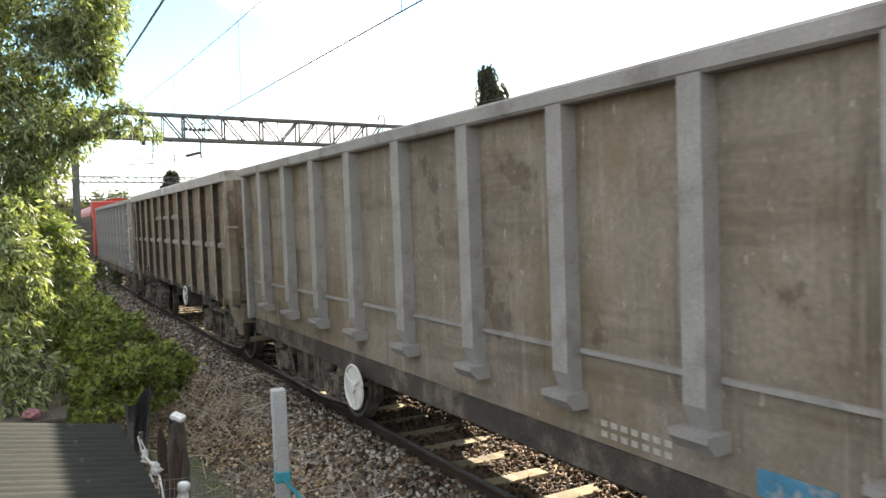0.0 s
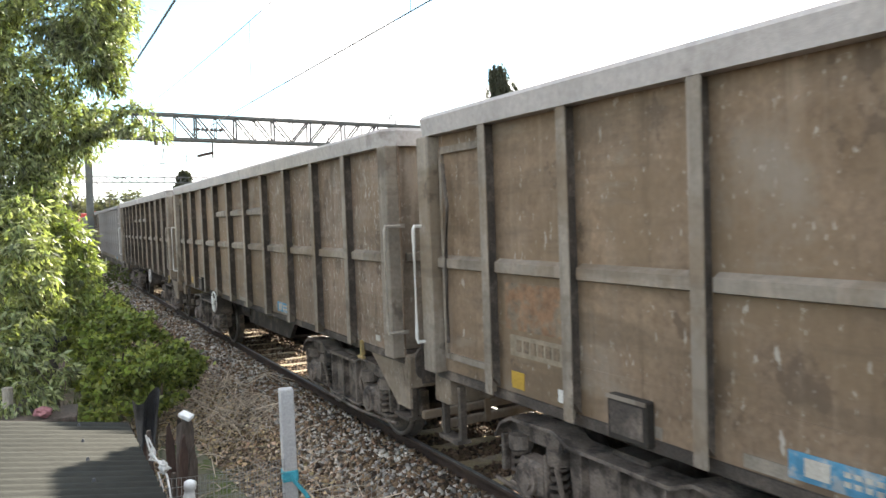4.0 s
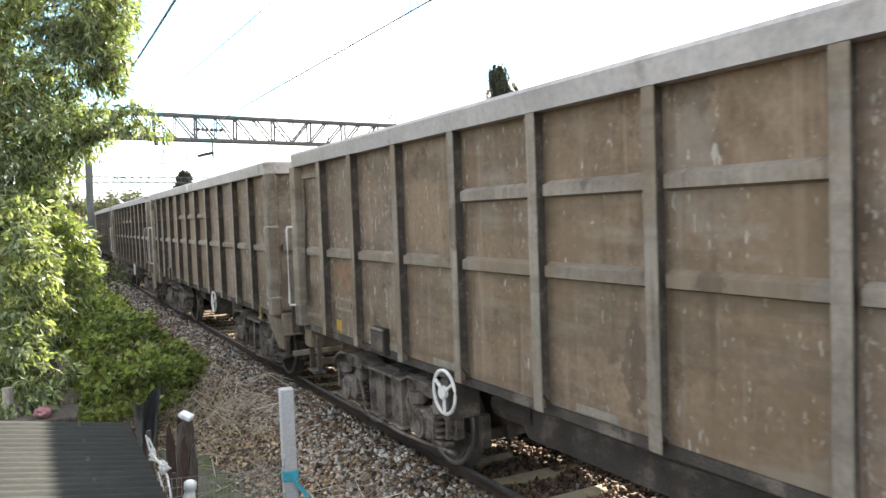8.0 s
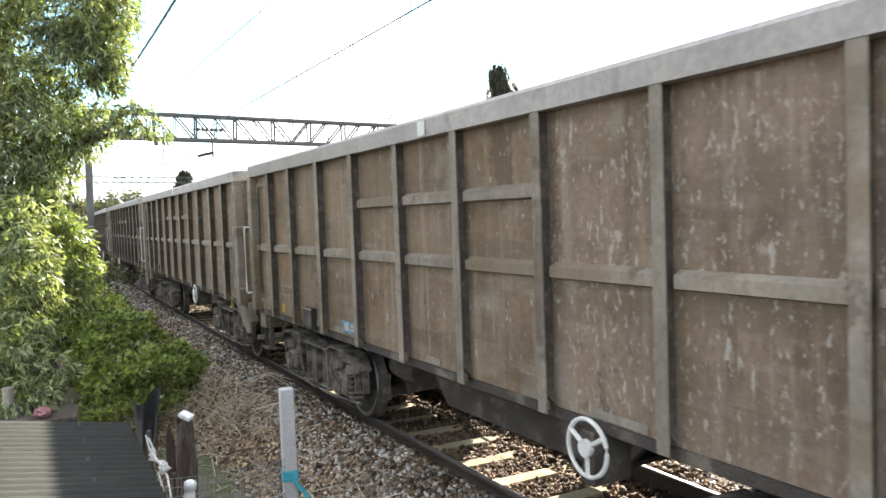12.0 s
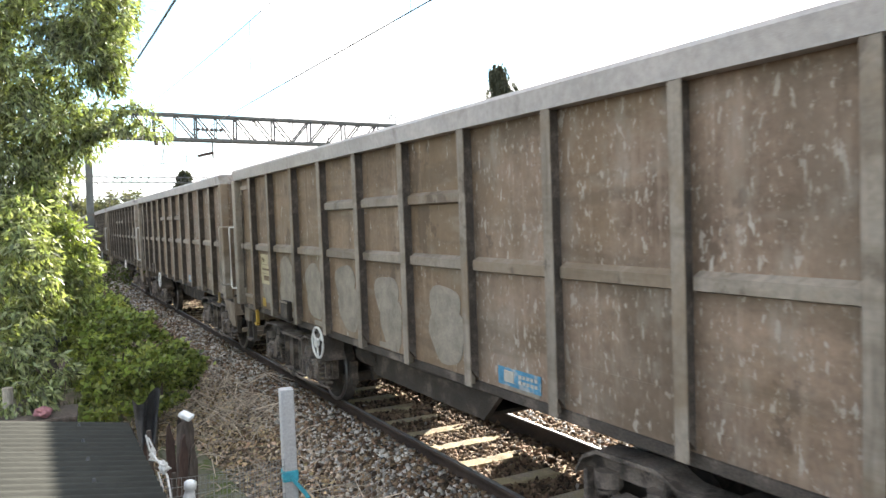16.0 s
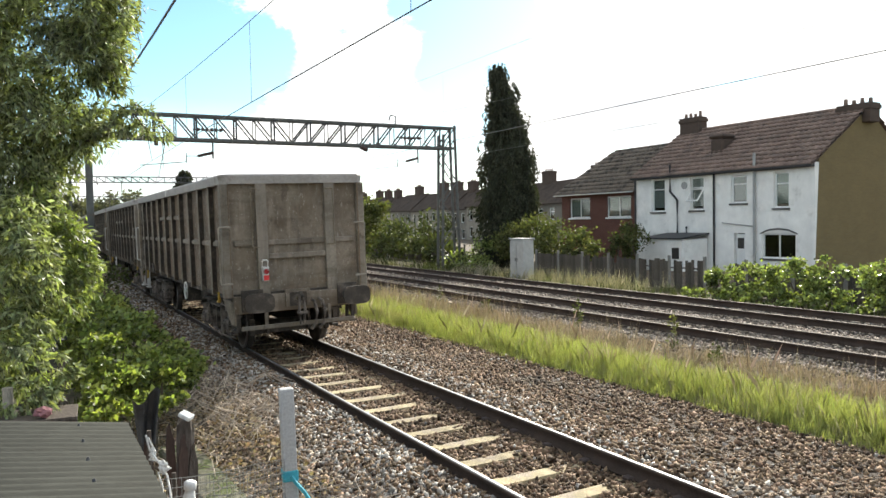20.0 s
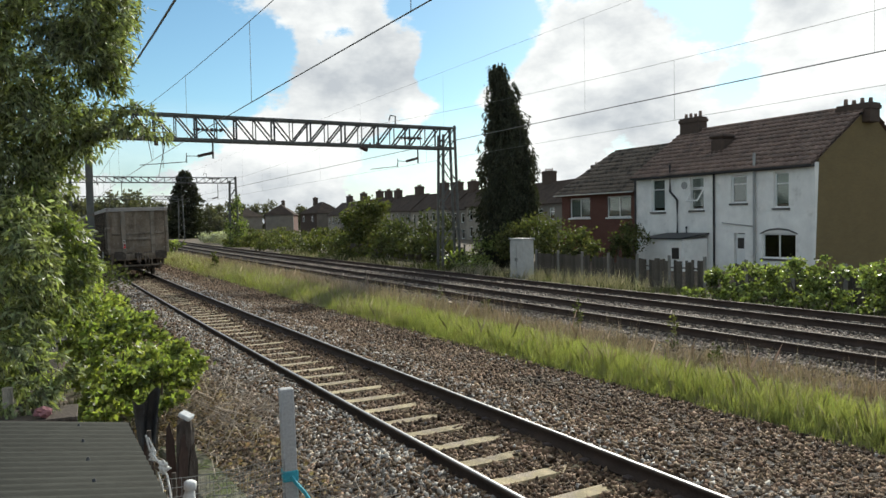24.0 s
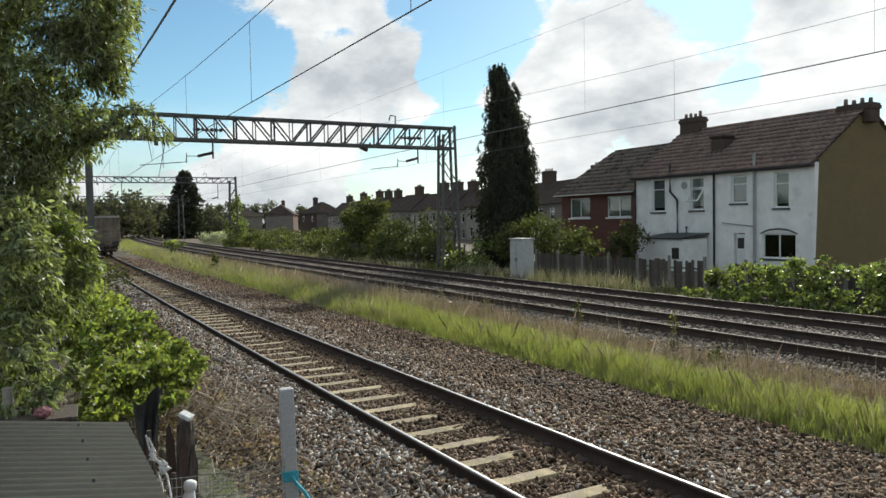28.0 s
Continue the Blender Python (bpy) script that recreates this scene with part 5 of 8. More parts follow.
def young_tree():
    t = thing("young_tree", "young tree with yellow-green leaves and a pale thin stem", "tree")
    rd = random.Random(3)
    part("trunk", limb([(-5.1, 8.4, -0.7), (-4.72, 8.2, 1.2), (-4.55, 8.1, 2.2), (-4.4, 8.1, 3.0)], 0.045, 0.02, 8), M_BARK_PALE, t, "pale thin stem")
    for e in ((-4.4, 8.2, 2.4), (-4.1, 8.3, 2.0), (-5.0, 8.0, 2.0), (-4.4, 8.0, 1.6), (-4.9, 7.9, 1.2)):
        part("limb", limb(wander((-4.62, 8.15, e[2] - 0.35), e, 3, 0.05, rd), 0.018, 0.007), M_BARK_PALE, t)
    cl = [(-4.7, 8.0, 2.65, 0.5, 0.4, 0.3, 1300), (-4.2, 8.2, 2.6, 0.4, 0.4, 0.25, 900), (-5.1, 7.8, 2.2, 0.45, 0.4, 0.5, 1300), (-5.1, 7.8, 1.3, 0.45, 0.4, 0.5, 1300), (-4.3, 8.2, 1.75, 0.35, 0.4, 0.3, 900), (-4.75, 8.1, 2.3, 0.35, 0.4, 0.3, 900), (-4.3, 8.2, 2.3, 0.34, 0.4, 0.26, 800), (-3.95, 8.3, 2.28, 0.24, 0.3, 0.22, 560), (-4.0, 8.3, 2.0, 0.22, 0.3, 0.2, 460), (-4.55, 8.1, 1.85, 0.42, 0.4, 0.3, 1000), (-4.9, 7.9, 1.55, 0.34, 0.3, 0.34, 700), (-4.5, 8.0, 1.4, 0.3, 0.3, 0.25, 600), (-4.85, 7.8, 1.05, 0.34, 0.3, 0.3, 700), (-4.5, 7.8, 0.85, 0.26, 0.3, 0.22, 420), (-4.95, 7.6, 0.6, 0.25, 0.3, 0.25, 420)]
    # the crown slopes back towards its top
    cl = [(x - 0.42 * max(0.0, z - 1.75) if x > -4.6 else x, y, z, rx, ry, rz, n * 2) for x, y, z, rx, ry, rz, n in cl]
    foliage("foliage", cl, M_LEAF_B, 0.092, 0.0135, 21, t, 0.75)
    return t


young_tree()


def lineside(name, label, rows, material, length, width, seed, base=-0.55, category="bush", stems=6, droop=0.15, soft=0.17, knot=60):
    """A shrub given in the railway's own measures: rows of (s, l, z, radius along, across, up, leaves)."""
    cl = []
    for s, l, z, a, b, c, n in rows:
        p = TR(s, l, z)
        cl.append((p.x, p.y, p.z, (a + b) / 2, (a + b) / 2, c, n))
    return bush(name, label, cl, material, length, width, seed, droop, category, stems, base, soft=soft, knot=knot)


lineside("bramble_bush", "sprawling green bramble bush spilling over the verge", [(2.2, -2.9, 0.35, 0.65, 0.55, 0.42, 3400), (1.2, -3.1, 0.38, 0.45, 0.4, 0.3, 1500), (3.4, -2.6, 0.12, 0.5, 0.45, 0.34, 1900), (4.2, -2.5, -0.05, 0.45, 0.35, 0.27, 1200), (3.8, -3.1, 0.5, 0.75, 0.55, 0.5, 3600), (1.4, -3.55, 0.62, 0.55, 0.5, 0.45, 2400), (0.5, -3.6, 0.45, 0.4, 0.4, 0.3, 1200), (2.9, -3.9, 0.95, 0.65, 0.55, 0.5, 2800), (-0.3, -3.8, 0.5, 0.3, 0.3, 0.28, 700)], M_LEAF_G, 0.078, 0.031, 31, soft=0.1, knot=75)
lineside("bramble_bush", "tall green bramble beside the line", [(6, -3.3, 0.55, 0.9, 0.65, 0.55, 2900), (8.2, -3.4, 0.6, 1.0, 0.75, 0.65, 2700), (5.0, -4.4, 1.0, 0.9, 0.7, 0.7, 2400), (7.0, -4.6, 1.2, 1.0, 0.8, 0.8, 2300), (3.0, -5.0, 0.9, 0.7, 0.7, 0.7, 1500)], M_LEAF_G, 0.098, 0.038, 32, soft=0.11, knot=75)
lineside("lineside_hedge", "overgrown hedge running beside the near track", [(11 + i * 2.4, -3.6 + 0.25 * math.sin(i * 1.7), 0.5 + 0.25 * math.sin(i * 2.3), 1.4, 1.0, 0.95, 1100) for i in range(8)], M_LEAF_D, 0.13, 0.05, 33, category="hedge", stems=10)
lineside("lineside_hedge", "dark wild hedge further along the near track", [(31 + i * 4.5, -3.9 + 0.3 * math.sin(i * 1.3), 0.8 + 0.4 * math.sin(i * 2.1), 2.4, 1.4, 1.5, 700) for i in range(14)], M_LEAF_D, 0.24, 0.09, 34, category="hedge", stems=10)
for j, (s, l, zt, r) in enumerate(((16, -6.8, 3.2, 2.0), (26, -7.5, 4.0, 2.6), (40, -7.5, 5.0, 3.2), (58, -8.0, 6.0, 3.6), (80, -8, 6.5, 4.0), (110, -9, 8.0, 5.0))):
    lineside("wild_tree", "dark wild tree behind the lineside hedge", [(s, l, zt * 0.55, r * 0.8, r * 0.8, zt * 0.4, 1500), (s + r * 0.6, l - 0.5, zt * 0.5, r * 0.6, r * 0.6, zt * 0.35, 800), (s - r * 0.5, l + 0.4, zt * 0.5, r * 0.5, r * 0.6, zt * 0.35, 800)], M_LEAF_D, 0.2 + 0.03 * r, 0.08, 40 + j, -0.9, "tree", 4)


# the dark columnar cypress
def cypress():
    t = thing("cypress_tree", "tall dark columnar cypress with ragged drooping sprays", "tree")
    b = TR(30.5, 21.5, -0.45)
    t.matrix_basis = pose(b.x, b.y, b.z)
    zz, rr = [0.0, 0.9, 2.0, 4.0, 6.0, 7.5, 9.0, 10.3, 11.4, 12.3, 12.95], [1.25, 1.5, 1.75, 1.9, 1.75, 1.5, 1.15, 0.85, 0.58, 0.36, 0.16]
    lean = [0.15, 0.2, 0.25, 0.3, 0.32, 0.3, 0.22, 0.1, -0.06, -0.2, -0.3]
    part("trunk", limb([(0, 0, -0.3), (0.05, 0, 4), (0, 0.05, 9), (0, 0, 12.6)], 0.28, 0.03, 9), M_BARK, t)
    rg = np.random.default_rng(12)
    n, m = 22, 20
    z = np.linspace(0.1, 12.2, m)
    V = []
    for zi in z:
        a = np.arange(n) * 2 * np.pi / n
        r = np.interp(zi, zz, rr) * 0.74 * rg.uniform(0.85, 1.08, n)
        V.append(np.stack([r * np.cos(a) + np.interp(zi, zz, lean), r * np.sin(a), np.full(n, zi) + rg.normal(0, 0.08, n)], -1))
    V = np.concatenate(V)
    i, j = np.meshgrid(np.arange(m - 1), np.arange(n), indexing="ij")
    F = np.stack([i * n + j, i * n + (j + 1) % n, (i + 1) * n + (j + 1) % n, (i + 1) * n + j], -1).reshape(-1, 4)
    # closed dark shell behind the sprays, painting the crown's inner shade
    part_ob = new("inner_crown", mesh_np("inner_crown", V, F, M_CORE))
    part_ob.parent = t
    k = 900
    kz = rg.uniform(0.2, 12.7, k)
    ka = rg.uniform(0, 2 * np.pi, k)
    kr = np.interp(kz, zz, rr) * rg.uniform(0.7, 1.0, k) + (rg.uniform(0, 1, k) > 0.72) * rg.uniform(0.1, 0.55, k)
    per = 34
    f = rg.uniform(0, 1, (k, per))
    z = kz[:, None] - f * 0.75 + rg.normal(0, 0.08, (k, per))
    a = ka[:, None] + rg.normal(0, 0.08, (k, per))
    r = kr[:, None] * (0.86 + 0.16 * np.sin(f * 2.6)) + rg.normal(0, 0.05, (k, per))
    P = np.stack([r * np.cos(a) + np.interp(z, zz, lean), r * np.sin(a), z], -1).reshape(-1, 3)
    D = np.stack([np.cos(a) * 0.5, np.sin(a) * 0.5, np.full(a.shape, -1.0)], -1).reshape(-1, 3) + rg.normal(0, 0.35, (k * per, 3))
    fo = new("foliage", mesh_np("foliage", leaf_verts(P, D, 0.24, 0.04, rg), quads(len(P)), M_LEAF_E))
    fo.parent = t
    return t


cypress()


# shrubs on the far side
lineside("garden_bush", "rounded green garden bush behind the cabinet", [(25.2, 20, 1.6, 1.6, 1.4, 1.1, 2600), (22.6, 20, 1.3, 1.5, 1.3, 1.0, 2200), (27.5, 20.3, 1.1, 1.2, 1.2, 0.9, 1500), (21.0, 20, 0.9, 0.9, 1.0, 0.8, 1000)], M_LEAF_C, 0.17, 0.065, 51, -0.5)
lineside("garden_bush", "small green bush before the white house", [(21.7, 24, 1.2, 0.9, 0.9, 0.9, 1300), (22.4, 24, 0.7, 0.8, 0.8, 0.7, 700)], M_LEAF_C, 0.15, 0.06, 52, -0.5)
lineside("elder_bush", "large ragged elder bush beyond the far track", [(46.5, 19, 2.7, 1.9, 1.7, 1.6, 2200), (49.5, 19.2, 2.2, 1.6, 1.5, 1.4, 1600), (43.2, 18.6, 1.2, 1.5, 1.4, 1.2, 1100), (48, 18, 0.5, 2.6, 1.4, 0.9, 1300)], M_LEAF_C, 0.26, 0.1, 53, -0.5, stems=8)
lineside("elder_bush", "dark undergrowth beside the signal gantry", [(38.5, 18.6, 1.2, 2.0, 1.5, 1.3, 1300), (35.2, 18.8, 1.5, 1.5, 1.4, 1.6, 1100), (41, 18.2, 0.7, 2.0, 1.4, 1.0, 900), (33.0, 18.4, 0.5, 1.3, 1.2, 0.8, 800)], M_LEAF_D, 0.24, 0.09, 54, -0.5)
lineside("bindweed_bank", "low green creepers at the foot of the signal gantry", [(30.6, 18.2, 0.0, 1.1, 0.9, 0.6, 700), (29.0, 18.4, 0.15, 1.2, 0.9, 0.7, 800), (27.6, 18.0, -0.1, 0.9, 0.8, 0.5, 500), (30.0, 19.6, 0.6, 1.0, 0.9, 0.8, 600)], M_LEAF_F, 0.17, 0.07, 63, -0.5)
lineside("undergrowth", "low wild shrubs along the far side of the line", [(57 + i * 5.2, 18.6 + 0.6 * math.sin(i * 1.9), 0.05 + 0.35 * math.sin(i * 2.7), 3.0, 1.7, 0.85, 800) for i in range(9)], M_LEAF_C, 0.3, 0.11, 55, -0.5, stems=9)
lineside("undergrowth", "wild green growth before the distant terrace", [(54 + i * 7, 27 + 3 * math.sin(i * 1.7), 0.3 + 0.4 * math.sin(i * 2.9), 3.6, 3.0, 1.1, 800) for i in range(12)], M_LEAF_C, 0.34, 0.13, 60, -0.5, stems=10)
lineside("flowering_hedge", "pale flowering hedge along the far fence", [(106 + i * 5, 18.6, 0.35, 2.6, 1.5, 0.9, 600) for i in range(4)], M_FLOWER, 0.34, 0.14, 56, -0.5, category="hedge")
lineside("ivy_mast_growth", "ivy that has climbed the distant gantry mast", [(92, 17.4, 1.8, 1.5, 1.3, 2.4, 900), (92, 17.5, 4.2, 1.0, 0.9, 2.0, 500), (91.6, 17.4, 0.6, 2.2, 1.6, 1.3, 500)], M_LEAF_F, 0.3, 0.11, 57, -0.5, category="ivy")
lineside("sapling", "small bright sapling rising from the grass strip", [(64, 6.3, 0.95, 0.75, 0.75, 0.4, 170), (64.2, 6.3, 0.4, 0.3, 0.3, 0.5, 70)], M_LEAF_F, 0.34, 0.09, 58, -0.3, stems=3)
lineside("sapling", "small dark sapling in the grass between the tracks", [(36, 4.7, 0.12, 0.22, 0.22, 0.4, 130), (36, 4.7, 0.55, 0.16, 0.16, 0.28, 60)], M_LEAF_C, 0.16, 0.05, 62, -0.33, stems=2)
lineside("bank_ivy", "bright ivy and bramble covering the bank by the far track", [(8.3, 15.5, 0.25, 0.6, 0.6, 0.5, 1200), (7.0, 15.6, 0.5, 0.9, 0.8, 0.6, 2000), (5.6, 15.7, 0.5, 0.9, 0.8, 0.6, 1700), (4.2, 15.8, 0.55, 0.9, 0.8, 0.7, 1700), (2.9, 15.9, 0.4, 0.8, 0.8, 0.7, 1500), (1.4, 16.0, 0.6, 1.0, 0.9, 0.8, 1600), (7.2, 14.6, -0.1, 0.8, 0.5, 0.28, 1100), (5.6, 14.7, -0.1, 1.2, 0.5, 0.32, 1500), (3.6, 14.7, -0.05, 1.2, 0.5, 0.34, 1500), (-0.4, 15.4, 0.3, 1.2, 0.9, 0.7, 1200), (9.4, 15.6, -0.2, 0.5, 0.4, 0.2, 260)], M_LEAF_F, 0.1, 0.046, 59, -0.5, category="ivy", stems=10, soft=0.11, knot=70)
def conifer(x, y, hgt, r, seed):
    """A ragged cone of drooping boughs."""
    t_ = thing("conifer", "dark green conical conifer beyond the far gardens", "tree")
    part("trunk", limb([(x, y, -0.9), (x, y, hgt * 0.97)], 0.3, 0.05), M_BARK, t_)
    rg = np.random.default_rng(seed)
    k, per = 420, 26
    kz = hgt * rg.uniform(0.04, 1.0, k) ** 1.25
    ka = rg.uniform(0, 2 * np.pi, k)
    reach = r * np.clip(1 - kz / hgt, 0.02, 1) ** 0.5 * rg.uniform(0.7, 1.12, k) + 0.1
    f = rg.uniform(0.25, 1.0, (k, per))
    rad = reach[:, None] * f
    z = kz[:, None] - 0.28 * rad + rg.normal(0, 0.16, (k, per))
    a = ka[:, None] + rg.normal(0, 0.16, (k, per))
    P = np.stack([x + rad * np.cos(a), y + rad * np.sin(a), z], -1).reshape(-1, 3)
    D = np.stack([np.cos(a), np.sin(a), np.full(a.shape, -0.3)], -1).reshape(-1, 3) + rg.normal(0, 0.4, (k * per, 3))
    fo = new("foliage", mesh_np("foliage", leaf_verts(P, D, 0.75, 0.2, rg), quads(len(P)), M_LEAF_E))
    fo.parent = t_


conifer(-58.6, 170, 14.7, 5.7, 61)
rw = random.Random(77)
for k, (ang, dist, hgt) in enumerate(((-25.6, 150, 7), (-24.6, 190, 9), (-23.7, 170, 10.5), (-22.6, 180, 11.5), (-21.6, 200, 9.5), (-20.8, 190, 8.5), (-17.6, 230, 9), (-16.7, 260, 9), (-15.8, 280, 11), (-14.5, 300, 11), (-13, 300, 11), (-11, 320, 10), (-26.6, 130, 8), (-27.6, 150, 9), (-22, 300, 14), (-24, 320, 14), (-19, 320, 13), (-9, 330, 10), (-26, 300, 13))):
    x, y = math.tan(radians(ang)) * dist, dist
    t_ = thing("distant_tree", "distant broad-leaved tree with haze mixed into its grey-green leaf colour", "tree", group="distant trees")
    part("trunk", limb([(x, y, -0.9), (x, y, hgt * 0.6)], 0.3, 0.1, 6), M_BARK, t_)
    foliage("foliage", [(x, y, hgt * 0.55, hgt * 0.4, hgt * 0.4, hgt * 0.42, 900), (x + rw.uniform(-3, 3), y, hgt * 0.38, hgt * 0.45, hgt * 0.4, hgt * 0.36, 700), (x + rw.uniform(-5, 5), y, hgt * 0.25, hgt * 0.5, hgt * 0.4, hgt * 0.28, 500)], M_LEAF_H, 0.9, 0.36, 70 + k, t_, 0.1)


# grass of the middle strip
def grass(name, label, bands, material, seed, width, lean=0.25, category="grass"):
    """bands: (s0, s1, l0, l1, count, height, z)."""
    rg = np.random.default_rng(seed)
    V = []
    for s0, s1, l0, l1, n, hgt, z in bands:
        tuft = max(10, n // 14)
        ts, tl = rg.uniform(s0, s1, tuft), rg.uniform(l0, l1, tuft)
        i = rg.integers(0, tuft, n)
        sp = 0.05 + 0.002 * s1
        s, l = ts[i] + rg.normal(0, sp, n), np.clip(tl[i] + rg.normal(0, sp, n), l0 - 0.15, l1 + 0.15)
        edge = np.clip(np.minimum(l - l0 + 0.2, l1 + 0.2 - l) / 0.7, 0.35, 1.0)
        th = rg.uniform(0.6, 1.2, tuft)[i]
        p = TRA(s, l, np.full(n, z))
        H = hgt * edge * th * rg.uniform(0.5, 1.25, n)
        a = rg.uniform(0, 2 * np.pi, n)
        b = np.stack([np.cos(a), np.sin(a), np.zeros(n)], -1)
        k = rg.uniform(0.05, lean * 2, n) * H
        c = rg.uniform(0, 2 * np.pi, n)
        bend = np.stack([np.cos(c) * k, np.sin(c) * k, np.zeros(n)], -1)
        w = (width * (1 + 0.03 * max(s0, 0)))
        up = np.stack([np.zeros(n), np.zeros(n), H], -1)
        mid = p + up * 0.55 + bend * 0.35
        V.append(np.stack([p - b * w, p + b * w, mid + b * w * 0.8, p + up * 0.97 + bend, mid - b * w * 0.8], 1).reshape(-1, 3))
    V = np.concatenate(V)
    F = np.arange(len(V)).reshape(-1, 5)
    return tagged(new(name, mesh_np(name, V, F, material)), label, category, kind="stuff")


grass("grass_strip", "bright green uncut grass between the tracks", [(-8, 2, 4.0, 5.75, 36000, 0.33, -0.33), (2, 12, 3.9, 5.85, 32000, 0.35, -0.33), (12, 30, 3.8, 6.1, 18000, 0.4, -0.33), (30, 70, 3.5, 6.6, 12000, 0.45, -0.33), (70, 160, 3.0, 7.4, 5000, 0.5, -0.33)], M_GRASS, 81, 0.0034)
grass("dry_grass", "dry pinkish seeding grass along the edge of the far track", [(-8, 6, 5.6, 7.4, 9000, 0.22, -0.3), (6, 20, 5.7, 7.4, 8000, 0.26, -0.3), (20, 60, 5.9, 7.3, 6000, 0.5, -0.3), (-6, 20, 4.2, 6.6, 3600, 0.52, -0.33), (-6, 30, 5.5, 7.2, 4200, 0.62, -0.33), (8, 45, 5.0, 7.2, 5200, 0.72, -0.33)], M_SEED, 82, 0.004, 0.2)
grass("pale_grass", "pale dry grass stems among the green", [(-8, 10, 4.1, 6.0, 5500, 0.44, -0.33), (10, 40, 3.8, 6.8, 7500, 0.56, -0.33), (30, 75, 3.5, 6.9, 8000, 0.6, -0.33), (12, 26, 14.6, 18, 4500, 0.7, -0.5), (30, 60, 14.4, 16.5, 1500, 0.5, -0.4)], M_DRY, 83, 0.004, 0.3)
grass("verge_grass", "rough green grass on the far verge", [(-6, 20, 14.3, 17.5, 4000, 0.35, -0.42), (20, 60, 14.4, 18.5, 4500, 0.5, -0.45), (-2, 8, -4.2, -3.0, 1500, 0.2, -0.52)], M_LEAF_D, 84, 0.008)
for j, (s, l, hh) in enumerate(((5.3, 7.2, 0.75), (2.0, 7.0, 0.8), (12.2, 7.1, 0.7), (0.4, 6.4, 0.5), (9, 6.9, 0.55))):
    t_ = thing("tall_weed", "tall green weed standing in the dry grass", "weed", group="weeds between the tracks")
    p = TR(s, l, -0.3)
    part("stem", limb([(p.x, p.y, p.z), (p.x + 0.02, p.y, p.z + hh * 0.6), (p.x + 0.03, p.y, p.z + hh)], 0.008, 0.004, 5), M_LEAF_C, t_)
    foliage("foliage", [(p.x, p.y, p.z + hh * 0.45, 0.09, 0.09, hh * 0.45, 90)], M_LEAF_C, 0.09, 0.02, 90 + j, t_, -0.2)


# ---- the electrification ----
M_STEEL = mat("galvanised_steel", (0.11, 0.112, 0.105), 0.6, metal=0.3, vary=0.2, scale=3, fine=0.15, second=(0.13, 0.105, 0.085), second_at=(0.52, 0.7), second_scale=2.5)
M_STEEL_DK = mat("dark_steel", (0.075, 0.075, 0.075), 0.6, metal=0.2, vary=0.2)
M_WIRE = mat("copper_wire", (0.15, 0.15, 0.145), 0.6, vary=0.1, fine=0)
M_INSUL = mat("brown_insulator", (0.05, 0.03, 0.025), 0.35, vary=0.1)


